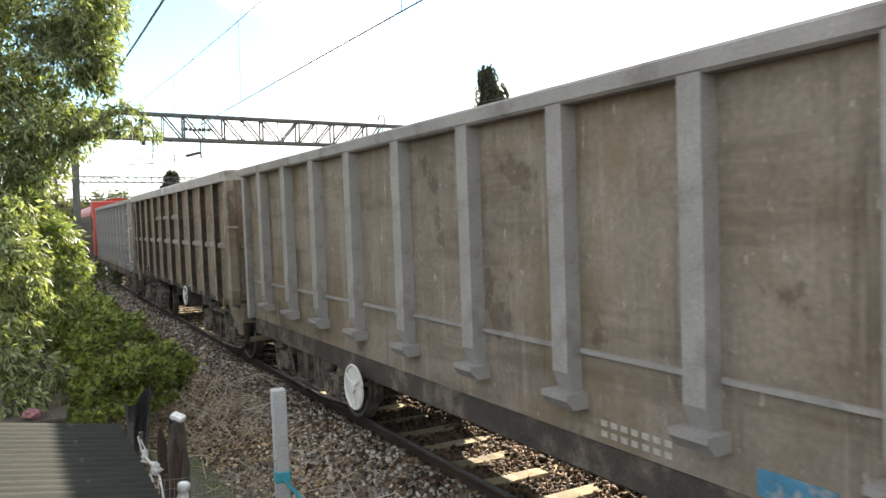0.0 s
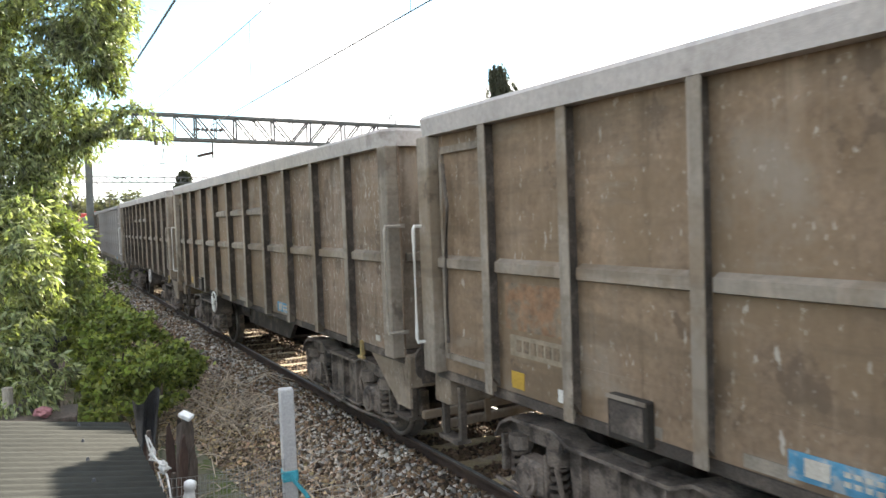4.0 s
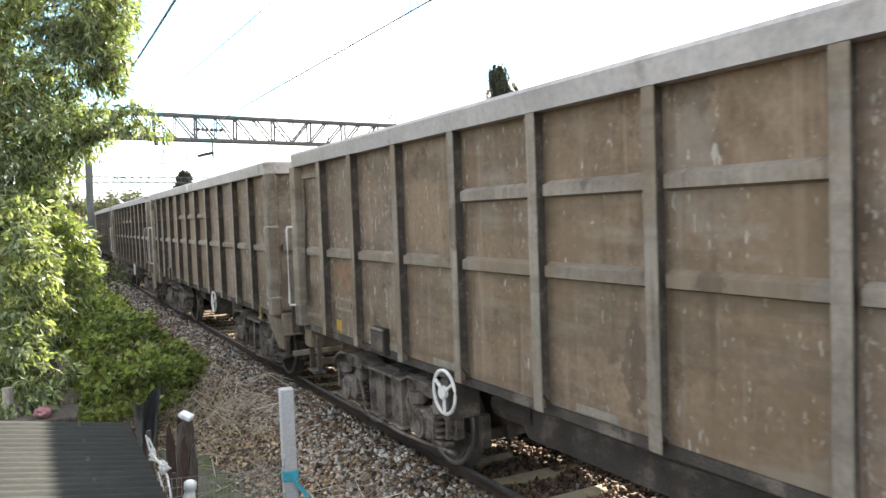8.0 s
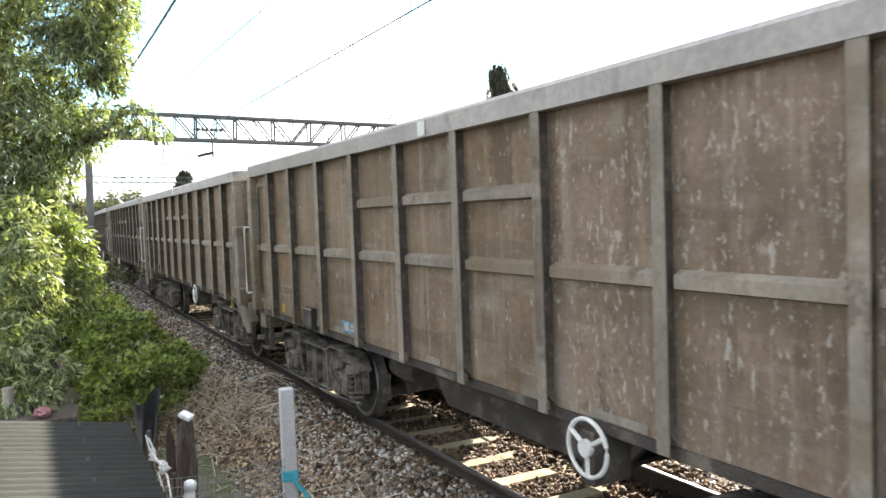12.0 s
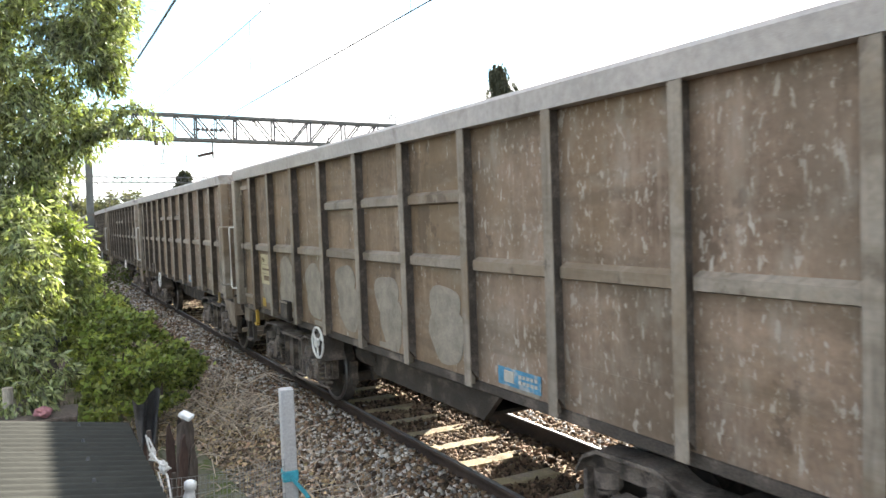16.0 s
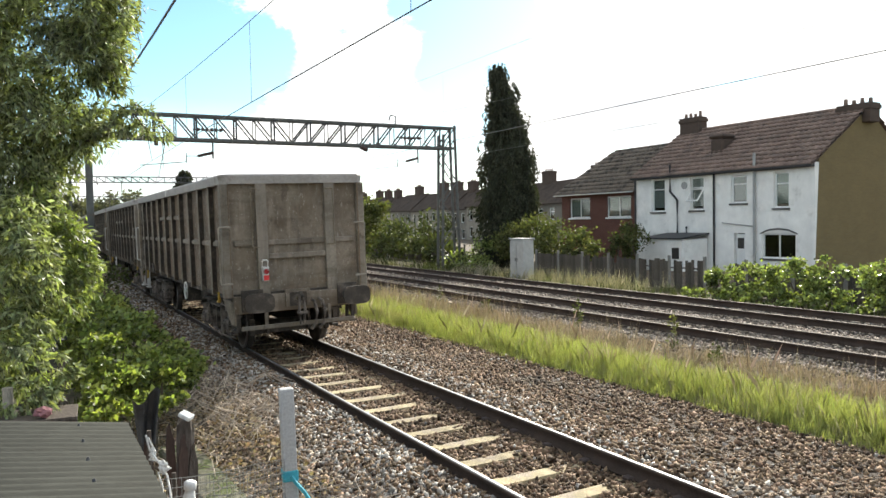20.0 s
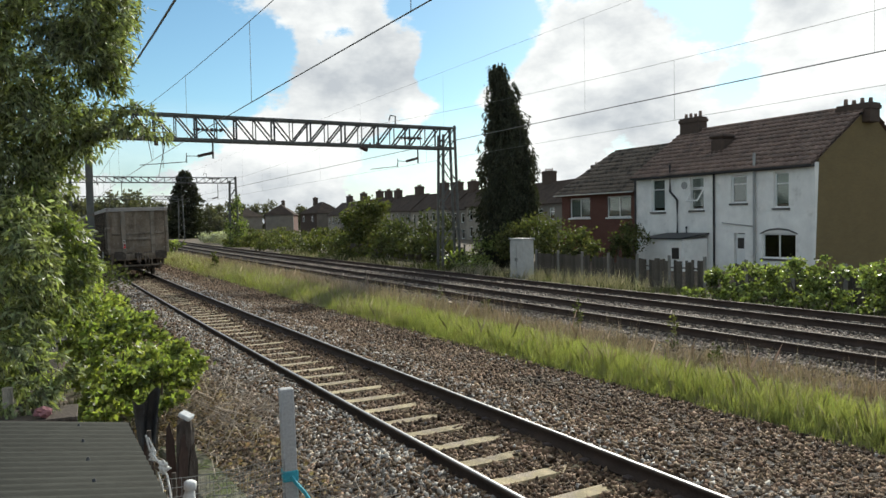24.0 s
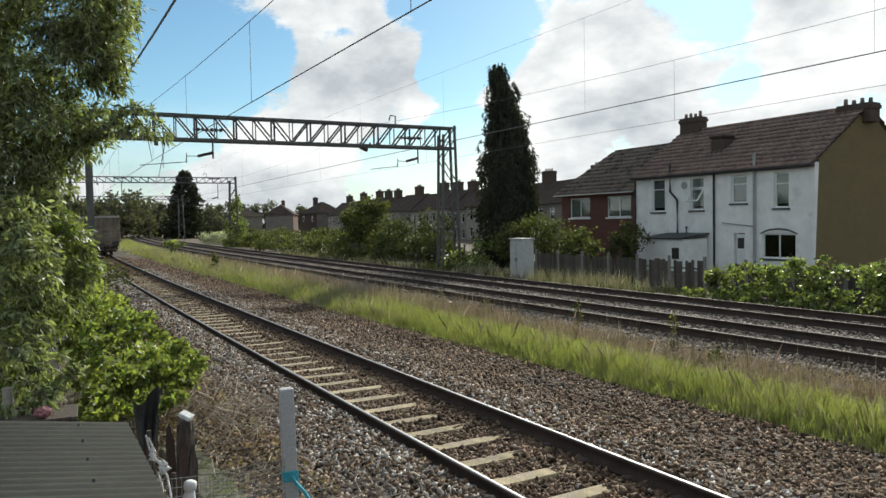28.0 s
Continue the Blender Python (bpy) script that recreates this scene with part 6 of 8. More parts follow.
def portal(z0=6.75, z1=7.95, slim=1.0):
    """A lattice gantry across all the tracks. Local x runs across the line from the near track, y along it."""
    g = thing("overhead_gantry", "lattice steel gantry carrying the overhead wires across the tracks", "gantry")
    xl, xr, d = -2.1, 17.6, 0.3
    for y in (-d, d):
        for z in (z0, z1):
            r = (0.075 if z == z0 else 0.065) * slim
            part("chord", boxes((xl - 0.2, xr + 0.1, y - r, y + r, z - r, z + r), bevel=0.008), M_STEEL, g)
    n = 20
    step = (xr - xl) / n
    for y in (-d, d):
        for i in range(n + 1):
            x = xl + i * step
            part("upright", rod((x, y, z0), (x, y, z1), (0.05 if i % 2 else 0.03) * slim, 6), M_STEEL_DK if i % 2 else M_STEEL, g)
        for i in range(n):
            x = xl + i * step
            a, b = ((x, y, z1), (x + step, y, z0)) if i < n * 0.5 else ((x, y, z0), (x + step, y, z1))
            part("brace", rod(a, b, 0.045 * slim, 6), M_STEEL_DK, g)
    for i in range(0, n + 1, 2):
        x = xl + i * step
        part("cross_tie", rod((x, -d, z0), (x, d, z0), 0.025, 6), M_STEEL, g)
        part("cross_tie", rod((x, -d, z1), (x, d, z1), 0.025, 6), M_STEEL, g)
    # near mast
    bm = boxes((xl - 0.16, xl + 0.16, -0.13, 0.13, -0.9, z1 + 0.1), bevel=0.02)
    part("mast", bm, M_STEEL, g, "thick rolled steel mast")
    # far mast: two legs laced together
    for y in (-d, d):
        part("mast_leg", rod((xr - 0.95, y, -0.6), (xr - 0.75, y, z1 - 0.4), 0.095, 6), M_STEEL, g)
        part("mast_leg", rod((xr + 0.25, y, -0.6), (xr, y, z1 + 0.15), 0.095, 6), M_STEEL, g)
        for k in range(6):
            za, zb = -0.4 + k * 1.3, -0.4 + (k + 1) * 1.3
            xa, xb = xr - 0.93 + 0.023 * za, xr + 0.23 - 0.03 * za
            a, b = ((xa, y, za), (xb, y, zb)) if k % 2 else ((xb, y, za), (xa, y, zb))
            part("lacing", rod(a, b, 0.038, 6), M_STEEL, g)
    # drop posts with registration arms over each track
    for xd, xc in ((3.65, 0.15), (15.3, 12.3)):
        part("drop_post", rod((xd, 0, z0), (xd, 0, 5.85), 0.045, 8), M_STEEL, g)
        sgn = 1 if xc > xd else -1
        part("arm_insulator", rod((xd, 0, 6.15), (xd + sgn * 0.75, 0, 5.95), 0.075, 10), M_INSUL, g, "brown ribbed insulator")
        bm = bent([(xd + sgn * 0.75, 0, 5.95), (xd + sgn * 1.3, 0, 5.95), (xd + sgn * 1.35, 0, 5.65), (xc, 0, 5.45)], 0.022, 6)
        rod((xd + sgn * 1.3, 0, 5.6), (xd + sgn * 1.3, 0, 6.1), 0.022, 6, bm=bm)
        part("registration_arm", bm, M_STEEL_DK, g)
        part("wire_hanger", rod((xc, 0, z0), (xc, 0, 6.95), 0.05, 8), M_INSUL, g)
    # switch and insulators on the beam
    for x in (2.9, 14.2):
        bm = bmesh.new()
        for k in range(6):
            rod((x + k * 0.22, 0, z0 + 0.55), (x + k * 0.22 + 0.12, 0, z0 + 0.55), 0.09, 10, bm=bm)
        rod((x - 0.2, 0, z0 + 0.55), (x + 1.4, 0, z0 + 0.55), 0.035, 8, bm=bm)
        part("strain_insulator", bm, M_INSUL, g)
    part("bracket", bent([(13.9, 0, z1), (13.9, 0, z1 + 0.55), (13.6, 0, z1 + 0.6), (13.5, 0, z1 + 0.3)], 0.04, 6), M_STEEL_DK, g)
    part("hanging_insulator", rod((0.9, -d, z0 - 0.1), (0.9, -d, z0 - 0.35), 0.1, 10), M_INSUL, g)
    part("hanging_insulator", rod((11.6, -d, z0 - 0.1), (12.0, -d, z0 - 0.25), 0.12, 10), M_INSUL, g)
    return g


gantry = portal()
gantry.matrix_basis = on_line(30, 0)
tagged(gantry, group="overhead gantries")
gantry_far = portal(8.0, 8.7, 0.7)
gantry_far.matrix_basis = on_line(92, 0)
tagged(gantry_far, "light steel gantry further along the line", group="overhead gantries")
gantry_further = copy_thing(gantry_far, on_line(156, 0))


def wire(name, label, pts, r, l=None):
    """A wire through (s, l, z) points."""
    return tagged(new(name, mesh_bm(name, bent([TR(*p) for p in pts], r, 5), M_WIRE)), label, "wire", kind="structure")


def catenary(l, r_c, r_m, mid, low=5.2):
    spans = ((-34, 30), (30, 92), (92, 156))
    con = [(s, l, low) for s in range(-34, 157, 10)]
    wire("contact_wire", "thin overhead contact wire", con, r_c)
    pts = []
    for a, b in spans:
        for k in range(12):
            f = k / 12
            pts.append((a + (b - a) * f, l, mid + (7.9 - mid) * (2 * f - 1) ** 2))
    pts.append((156, l, 7.9))
    wire("messenger_wire", "sagging overhead messenger wire", pts, r_m)
    for a, b in spans[:2]:
        for k in range(1, 8):
            s = a + (b - a) * k / 8 + (1.0 if l else 1.8)
            f = (s - a) / (b - a)
            z = mid + (7.9 - mid) * (2 * f - 1) ** 2
            wire("dropper", "thin dropper between overhead wires", [(s, l, low), (s, l, z)], r_m * 0.7)


catenary(0.0, 0.011, 0.009, 6.9)
catenary(8.914, 0.012, 0.004, 7.9, 5.33)
catenary(12.29, 0.006, 0.006, 6.98, 5.3)
wire("return_wire", "dark insulated wire along the near masts", [(s, -2.4, 5.88 + 0.0012 * (s - 4) ** 2) for s in range(-20, 31, 5)], 0.02)


def cabinet():
    t = thing("trackside_cabinet", "pale grey steel trackside equipment cabinet", "cabinet", on_line(20.25, 15.9, -0.4))
    M = mat("cabinet_paint", (0.42, 0.42, 0.40), 0.5, vary=0.12, scale=4, second=(0.3, 0.29, 0.26), second_at=(0.58, 0.75), second_scale=3)
    part("body", boxes((-0.3, 0.3, -0.55, 0.55, 0.05, 1.9), bevel=0.02), M, t)
    part("roof", boxes((-0.36, 0.36, -0.6, 0.6, 1.903, 1.97), bevel=0.02), M, t)
    for y0, y1 in ((-0.53, -0.01), (0.01, 0.53)):
        d = part("door", boxes((-0.325, -0.303, y0, y1, 0.12, 1.85), bevel=0.008), M, t)
        part("handle", boxes((-0.35, -0.327, y1 - 0.08 if y0 < 0 else y0 + 0.05, y1 - 0.05 if y0 < 0 else y0 + 0.08, 0.9, 1.05)), M_STEEL_DK, d)
    part("plinth", boxes((-0.4, 0.4, -0.7, 0.7, -0.15, 0.05)), M_SLEEP, t)


cabinet()


# ---- houses beyond the line ----
M_RENDER = mat("white_render", (0.80, 0.785, 0.75), 0.85, vary=0.1, scale=1.5, fine=0.05, fine_scale=30, bump=0.03, bump_scale=60, second=(0.52, 0.50, 0.46), second_at=(0.55, 0.8), second_scale=1.3)
M_UPVC = mat("white_window_frame", (0.75, 0.75, 0.73), 0.45, vary=0.04, fine=0)
M_SILL = mat("dark_sill", (0.10, 0.095, 0.09), 0.7, vary=0.2)
M_PIPE = mat("black_pipe", (0.03, 0.03, 0.032), 0.5, vary=0.15)
M_PIPE_G = mat("grey_pipe", (0.33, 0.33, 0.32), 0.55, vary=0.15)
M_TILE = mat("brown_roof_tile", (0.205, 0.146, 0.12), 0.85, vary=0.3, scale=1.6, fine=0.3, fine_scale=14, bump=0.04, second=(0.14, 0.108, 0.09), second_scale=1.2)
M_TILE2 = mat("grey_brown_tile", (0.16, 0.13, 0.105), 0.85, vary=0.3, scale=1.6, fine=0.3, fine_scale=14, second=(0.06, 0.052, 0.042), second_scale=1.5)
M_SLATE = mat("slate_roof", (0.07, 0.054, 0.044), 0.95, spec=0.08, vary=0.25, scale=0.8, fine=0.2, fine_scale=8)
M_CURTAIN = mat("net_curtain", (0.3, 0.3, 0.3), 0.9, vary=0.15, scale=6, stretch=(1, 4, 0.3))
# gloom of unlit rooms as a colour, for backing walls, floor and blank panes
M_ROOMSHADE = mat("room_shade", (0.05, 0.045, 0.04), 0.9)


def brick_mat(name, a, b, mortar, scale=1.0):
    mt = mat(name, a, 0.9, vary=0.18, scale=1.0, fine=0.15, fine_scale=18)
    nt = mt.node_tree
    N, K = nt.nodes.new, nt.links.new
    p = nt.nodes["Principled BSDF"]
    src = p.inputs["Base Color"].links[0].from_socket
    tc, sep, com, br, mx = N("ShaderNodeTexCoord"), N("ShaderNodeSeparateXYZ"), N("ShaderNodeCombineXYZ"), N("ShaderNodeTexBrick"), N("ShaderNodeMix")
    K(tc.outputs["Object"], sep.inputs[0])
    ad = N("ShaderNodeMath")
    K(sep.outputs[0], ad.inputs[0])
    K(sep.outputs[1], ad.inputs[1])
    K(ad.outputs[0], com.inputs[0])
    K(sep.outputs[2], com.inputs[1])
    K(com.outputs[0], br.inputs["Vector"])
    br.inputs["Scale"].default_value, br.inputs["Brick Width"].default_value, br.inputs["Row Height"].default_value = 1.0, 0.225, 0.075
    br.inputs["Mortar Size"].default_value = 0.006
    br.inputs["Color1"].default_value, br.inputs["Color2"].default_value, br.inputs["Mortar"].default_value = (*a, 1), (*b, 1), (*mortar, 1)
    mx.data_type, mx.blend_type = "RGBA", "MIX"
    mx.inputs["Factor"].default_value = 0.6
    K(src, mx.inputs["A"])
    K(br.outputs["Color"], mx.inputs["B"])
    K(mx.outputs["Result"], p.inputs["Base Color"])
    return mt


M_STOCK = brick_mat("yellow_stock_brick", (0.18, 0.135, 0.062), (0.145, 0.108, 0.052), (0.17, 0.135, 0.08))
M_REDBRICK = brick_mat("red_brick", (0.125, 0.05, 0.037), (0.095, 0.042, 0.034), (0.15, 0.115, 0.09))
M_SOOT = brick_mat("sooty_brick", (0.085, 0.06, 0.047), (0.066, 0.048, 0.04), (0.07, 0.06, 0.05))


def glass_mat():
    mt = bpy.data.materials.new("window_glass")
    mt.use_nodes = True
    nt = mt.node_tree
    N, K = nt.nodes.new, nt.links.new
    nt.nodes.remove(nt.nodes["Principled BSDF"])
    tr, gl, mx = N("ShaderNodeBsdfTransparent"), N("ShaderNodeBsdfGlossy"), N("ShaderNodeMixShader")
    tr.inputs["Color"].default_value = (0.75, 0.8, 0.78, 1)
    gl.inputs["Roughness"].default_value = 0.03
    mx.inputs[0].default_value = 0.09
    K(tr.outputs[0], mx.inputs[1])
    K(gl.outputs[0], mx.inputs[2])
    K(mx.outputs[0], nt.nodes["Material Output"].inputs["Surface"])
    return mt


M_GLASS = glass_mat()


def holed_wall(y0, y1, z0, z1, x0, x1, holes):
    """A wall in the plane of y and z, x0 to x1 thick, with holes (ya, yb, za, zb) right through it: one closed mesh."""
    ys = sorted({y0, y1, *[h[0] for h in holes], *[h[1] for h in holes]})
    zs = sorted({z0, z1, *[h[2] for h in holes], *[h[3] for h in holes]})
    bm = bmesh.new()
    vs = {}

    def v(x, i, j):
        if (x, i, j) not in vs:
            vs[x, i, j] = bm.verts.new((x, ys[i], zs[j]))
        return vs[x, i, j]

    def solid(i, j):
        if not (0 <= i < len(ys) - 1 and 0 <= j < len(zs) - 1):
            return False
        y, z = (ys[i] + ys[i + 1]) / 2, (zs[j] + zs[j + 1]) / 2
        return not any(h[0] < y < h[1] and h[2] < z < h[3] for h in holes)
    for i in range(len(ys) - 1):
        for j in range(len(zs) - 1):
            if not solid(i, j):
                continue
            bm.faces.new((v(x0, i, j), v(x0, i, j + 1), v(x0, i + 1, j + 1), v(x0, i + 1, j)))
            bm.faces.new((v(x1, i, j), v(x1, i + 1, j), v(x1, i + 1, j + 1), v(x1, i, j + 1)))
            for di, dj, a, b in ((-1, 0, (i, j), (i, j + 1)), (1, 0, (i + 1, j), (i + 1, j + 1)), (0, -1, (i, j), (i + 1, j)), (0, 1, (i, j + 1), (i + 1, j + 1))):
                if not solid(i + di, j + dj):
                    bm.faces.new((v(x0, *a), v(x0, *b), v(x1, *b), v(x1, *a)))
    return bm


def window(h, ya, yb, za, zb, lights=1, top_light=True, sill=M_SILL, curtain=True, x=0.1, tilt=False):
    """A white window in an opening: frame, bars, panes, sill and a curtain behind."""
    f = 0.08
    bm = boxes((x, x + 0.07, ya, ya + f, za, zb), (x, x + 0.07, yb - f, yb, za, zb), (x, x + 0.07, ya + f, yb - f, za, za + f), (x, x + 0.07, ya + f, yb - f, zb - f, zb))
    zm = za + (zb - za) * 0.68
    w = (yb - ya - 2 * f) / lights
    for k in range(1, lights):
        boxes((x, x + 0.07, ya + f + w * k - 0.03, ya + f + w * k + 0.03, za + f, zb - f), bm=bm)
    if top_light:
        boxes((x, x + 0.07, ya + f, yb - f, zm - 0.03, zm + 0.03), bm=bm)
    wd = part("window", bm, M_UPVC, h, "white-framed window")
    for k in range(lights):
        p = part("pane", boxes((x + 0.03, x + 0.04, ya + f + w * k + (0.03 if k else 0), ya + f + w * (k + 1) - (0.03 if k < lights - 1 else 0), za + f, zm - 0.03 if top_light else zb - f)), M_GLASS, wd)
        p.visible_shadow = False
        if top_light:
            p = part("pane", boxes((x + 0.03, x + 0.04, ya + f + w * k + (0.03 if k else 0), ya + f + w * (k + 1) - (0.03 if k < lights - 1 else 0), zm + 0.03, zb - f)), M_GLASS, wd)
            p.visible_shadow = False
    part("sill", boxes((-0.08, 0.14, ya - 0.08, yb + 0.08, za - 0.1, za - 0.002), bevel=0.01), sill, h)
    if curtain:
        part("curtain", boxes((x + 0.085, x + 0.09, ya - 0.05, yb + 0.05, za + (zb - za) * 0.12, zb)), M_CURTAIN, wd)
    if tilt:
        m = Matrix.Translation((x - 0.02, 0, zm - 0.05)) @ Matrix.Rotation(radians(38), 4, "Y")
        bm = boxes((0, 0.05, ya + 0.04, ya + 0.1, -0.85, 0), (0, 0.05, yb - 0.1, yb - 0.04, -0.85, 0), (0, 0.05, ya + 0.1, yb - 0.1, -0.85, -0.79), (0, 0.05, ya + 0.1, yb - 0.1, -0.06, 0))
        o = part("open_sash", bm, M_UPVC, wd, "top-hung sash standing open")
        o.matrix_basis = m
    return wd


def tiled_slope(h, x0, z0, x1, z1, y0, y1, rows, material, wave=0.3, cut=None):
    """Courses of tiles from the eaves (x0, z0) to the ridge (x1, z1), each lapping over the one below. cut(f): y limits at that height."""
    dx, dz = (x1 - x0) / rows, (z1 - z0) / rows
    nx, nz = -(z1 - z0), (x1 - x0)
    ln = math.hypot(nx, nz)
    nx, nz = nx / ln, nz / ln
    if nz < 0:
        nx, nz = -nx, -nz
    for r in range(rows):
        a, b = (cut(r / rows) if cut else (y0, y1))
        n = max(4, int((b - a) / (wave / 4)))
        V = []
        for k in range(n + 1):
            y = a + (b - a) * k / n
            o = 0.03 * math.sin(2 * math.pi * y / wave)
            for f, lift in ((-0.16, 0.15), (-0.16, 0.02), (1.0, 0.0), (1.0, 0.045)):
                q = lift + (o if lift > 0.03 else 0)
                V.append((x0 + dx * (r + f) + nx * q, y, z0 + dz * (r + f) + nz * q))
        V = np.array(V)
        F = []
        for k in range(n):
            i, j = k * 4, k * 4 + 4
            F += [(i, j, j + 3, i + 3), (i + 1, j + 1, j, i), (i + 2, j + 2, j + 1, i + 1)]
        ob = new("tile_course", mesh_np("tile_course", V, np.array(F), material))
        ob.parent = h


def chimney(h, x, y, z0, z1, wx, wy, pots, material=M_SOOT):
    c = part("chimney", boxes((x - wx / 2, x + wx / 2, y - wy / 2, y + wy / 2, z0, z1 - 0.3), (x - wx / 2 - 0.06, x + wx / 2 + 0.06, y - wy / 2 - 0.06, y + wy / 2 + 0.06, z1 - 0.298, z1 - 0.12), (x - wx / 2 - 0.02, x + wx / 2 + 0.02, y - wy / 2 - 0.02, y + wy / 2 + 0.02, z1 - 0.118, z1), bevel=0.01), material, h, "sooty brick chimney stack")
    rd = random.Random(int(y * 10) + pots)
    for k in range(pots):
        yy = y - wy / 2 + wy * (k + 0.5) / pots
        part("chimney_pot", rod((x, yy, z1), (x, yy, z1 + rd.uniform(0.22, 0.38)), 0.11, 10, 0.085), M_TILE, c)
    return c


def white_house():
    h = thing("white_house", "pair of two-storey white rendered terraced houses with tiled roof", "house", on_line(19.2, 27.6))
    B, E = -0.5, 4.9
    ups = [(3.45, 4.5, 2.76, 4.66), (0.6, 1.55, 2.8, 4.62), (-2.2, -1.22, 3.1, 4.55), (-4.63, -3.8, 2.8, 4.55)]
    low = [(-5.0, -3.1, 0.3, 1.55), (-2.1, -1.4, B + 0.1, 1.55), (2.6, 4.4, 0.4, 1.5)]
    part("front_wall", holed_wall(-6.0, 5.9, B, E, 0.0, 0.3, ups + low), M_RENDER, h, "white rendered wall")
    part("gable_wall", prism([(0.3, B), (8.0, B), (8.0, E), (4.0, 7.62), (0.3, E + 0.2)], "y", -6.0, -5.7), M_STOCK, h, "windowless yellow stock brick gable")
    part("gable_facing", prism([(0.0, B), (0.3, B), (0.3, E)], "y", -6.004, -5.72), M_STOCK, h)
    part("party_wall", prism([(0.3, B), (8.0, B), (8.0, E), (4.0, 7.6), (0.3, E)], "y", 5.6, 5.9), M_STOCK, h)
    part("back_wall", boxes((7.7, 8.0, -5.7, 5.6, B, E)), M_STOCK, h)
    part("inner_floor", boxes((0.3, 7.7, -5.7, 5.6, 2.2, 2.35)), M_ROOMSHADE, h)
    part("inner_wall", boxes((3.0, 3.1, -5.7, 5.6, B, E)), M_ROOMSHADE, h)
    for i, (a, b, c, d) in enumerate(ups):
        window(h, a, b, c, d, 1, True, tilt=(i == 1), curtain=True)
    window(h, *low[0], lights=2, top_light=False, curtain=False)
    window(h, *low[2], lights=2, top_light=True)
    dr = part("door", boxes((0.12, 0.18, -2.04, -1.46, B + 0.1, 1.5)), M_UPVC, h, "white back door")
    p = part("pane", boxes((0.105, 0.118, -1.95, -1.55, 0.75, 1.3)), M_ROOMSHADE, dr)
    # a rendered arch over the wide window
    part("arch", prism([(-5.1, 1.5), (-4.6, 1.68), (-4.05, 1.73), (-3.5, 1.68), (-3.0, 1.5), (-3.0, 1.56), (-3.5, 1.76), (-4.05, 1.82), (-4.6, 1.76), (-5.1, 1.56)], "x", -0.03, 0.05), M_SILL, h)
    tiled_slope(h, -0.25, E - 0.12, 4.0, 7.66, -6.1, 5.95, 12, M_TILE, 0.34)
    tiled_slope(h, 8.25, E - 0.12, 4.0, 7.66, -6.1, 5.95, 4, M_TILE, 0.34)
    part("ridge", rod((4.0, -6.1, 7.74), (4.0, 5.95, 7.74), 0.11, 10), M_TILE, h)
    part("gutter", boxes((-0.36, -0.24, -6.05, 5.95, E - 0.2, E - 0.08), bevel=0.02), M_PIPE, h)
    part("fascia", boxes((-0.22, -0.02, -6.0, 5.9, E - 0.22, E - 0.06)), M_PIPE, h)
    for y in (5.78, -0.17):
        part("downpipe", rod((-0.09, y, B), (-0.09, y, E - 0.15), 0.055, 8), M_PIPE, h)
    part("soil_pipe", bent([(-0.1, 2.95, 5.4), (-0.1, 2.95, 3.9), (-0.12, 2.4, 3.4), (-0.12, 2.4, 1.2)], 0.065, 8), M_PIPE, h)
    part("soil_pipe", rod((-0.12, -2.75, B), (-0.12, -2.75, 5.6), 0.07, 8), M_PIPE_G, h)
    part("waste_pipe", bent([(-0.1, 2.4, 1.25), (-0.1, 1.9, 1.3), (-0.1, 1.75, 1.45), (-0.1, 1.75, 1.9)], 0.06, 8), M_PIPE, h)
    part("waste_pipe", bent([(-0.08, -2.7, 1.9), (-0.08, -1.2, 2.05), (-0.08, -0.7, 2.1)], 0.035, 6), M_PIPE_G, h)
    part("waste_pipe", bent([(-0.08, 1.7, 1.55), (-0.08, 0.2, 1.5)], 0.035, 6), M_PIPE_G, h)
    part("vent", rod((-0.06, 1.95, 4.2), (0.0, 1.95, 4.2), 0.2, 14), M_PIPE_G, h)
    part("chimney", boxes((1.4, 2.4, 0.5, 1.4, 5.3, 6.78), (1.32, 2.4, 0.42, 1.48, 6.76, 7.0), bevel=0.1), M_SOOT, h, "dark squat stack on the roof slope")
    chimney(h, 4.0, 5.0, 7.0, 8.55, 0.75, 1.5, 4)
    chimney(h, 4.0, -5.55, 6.9, 7.84, 0.8, 1.7, 4)
    return h


white_house()


def outhouse():
    o = thing("lean_to", "low white lean-to behind the white house", "outbuilding", on_line(21.3, 25.6, -0.5))
    part("wall", boxes((0, 1.9, -1.8, 1.0, 0, 1.75)), M_RENDER, o)
    part("roof", prism([(-0.12, 1.76), (1.95, 2.0), (1.95, 2.06), (-0.12, 1.82)], "y", -1.9, 1.1), M_PIPE, o)
    part("window", boxes((-0.02, 0.0, -1.6, -1.1, 0.7, 1.3)), M_ROOMSHADE, o)


outhouse()


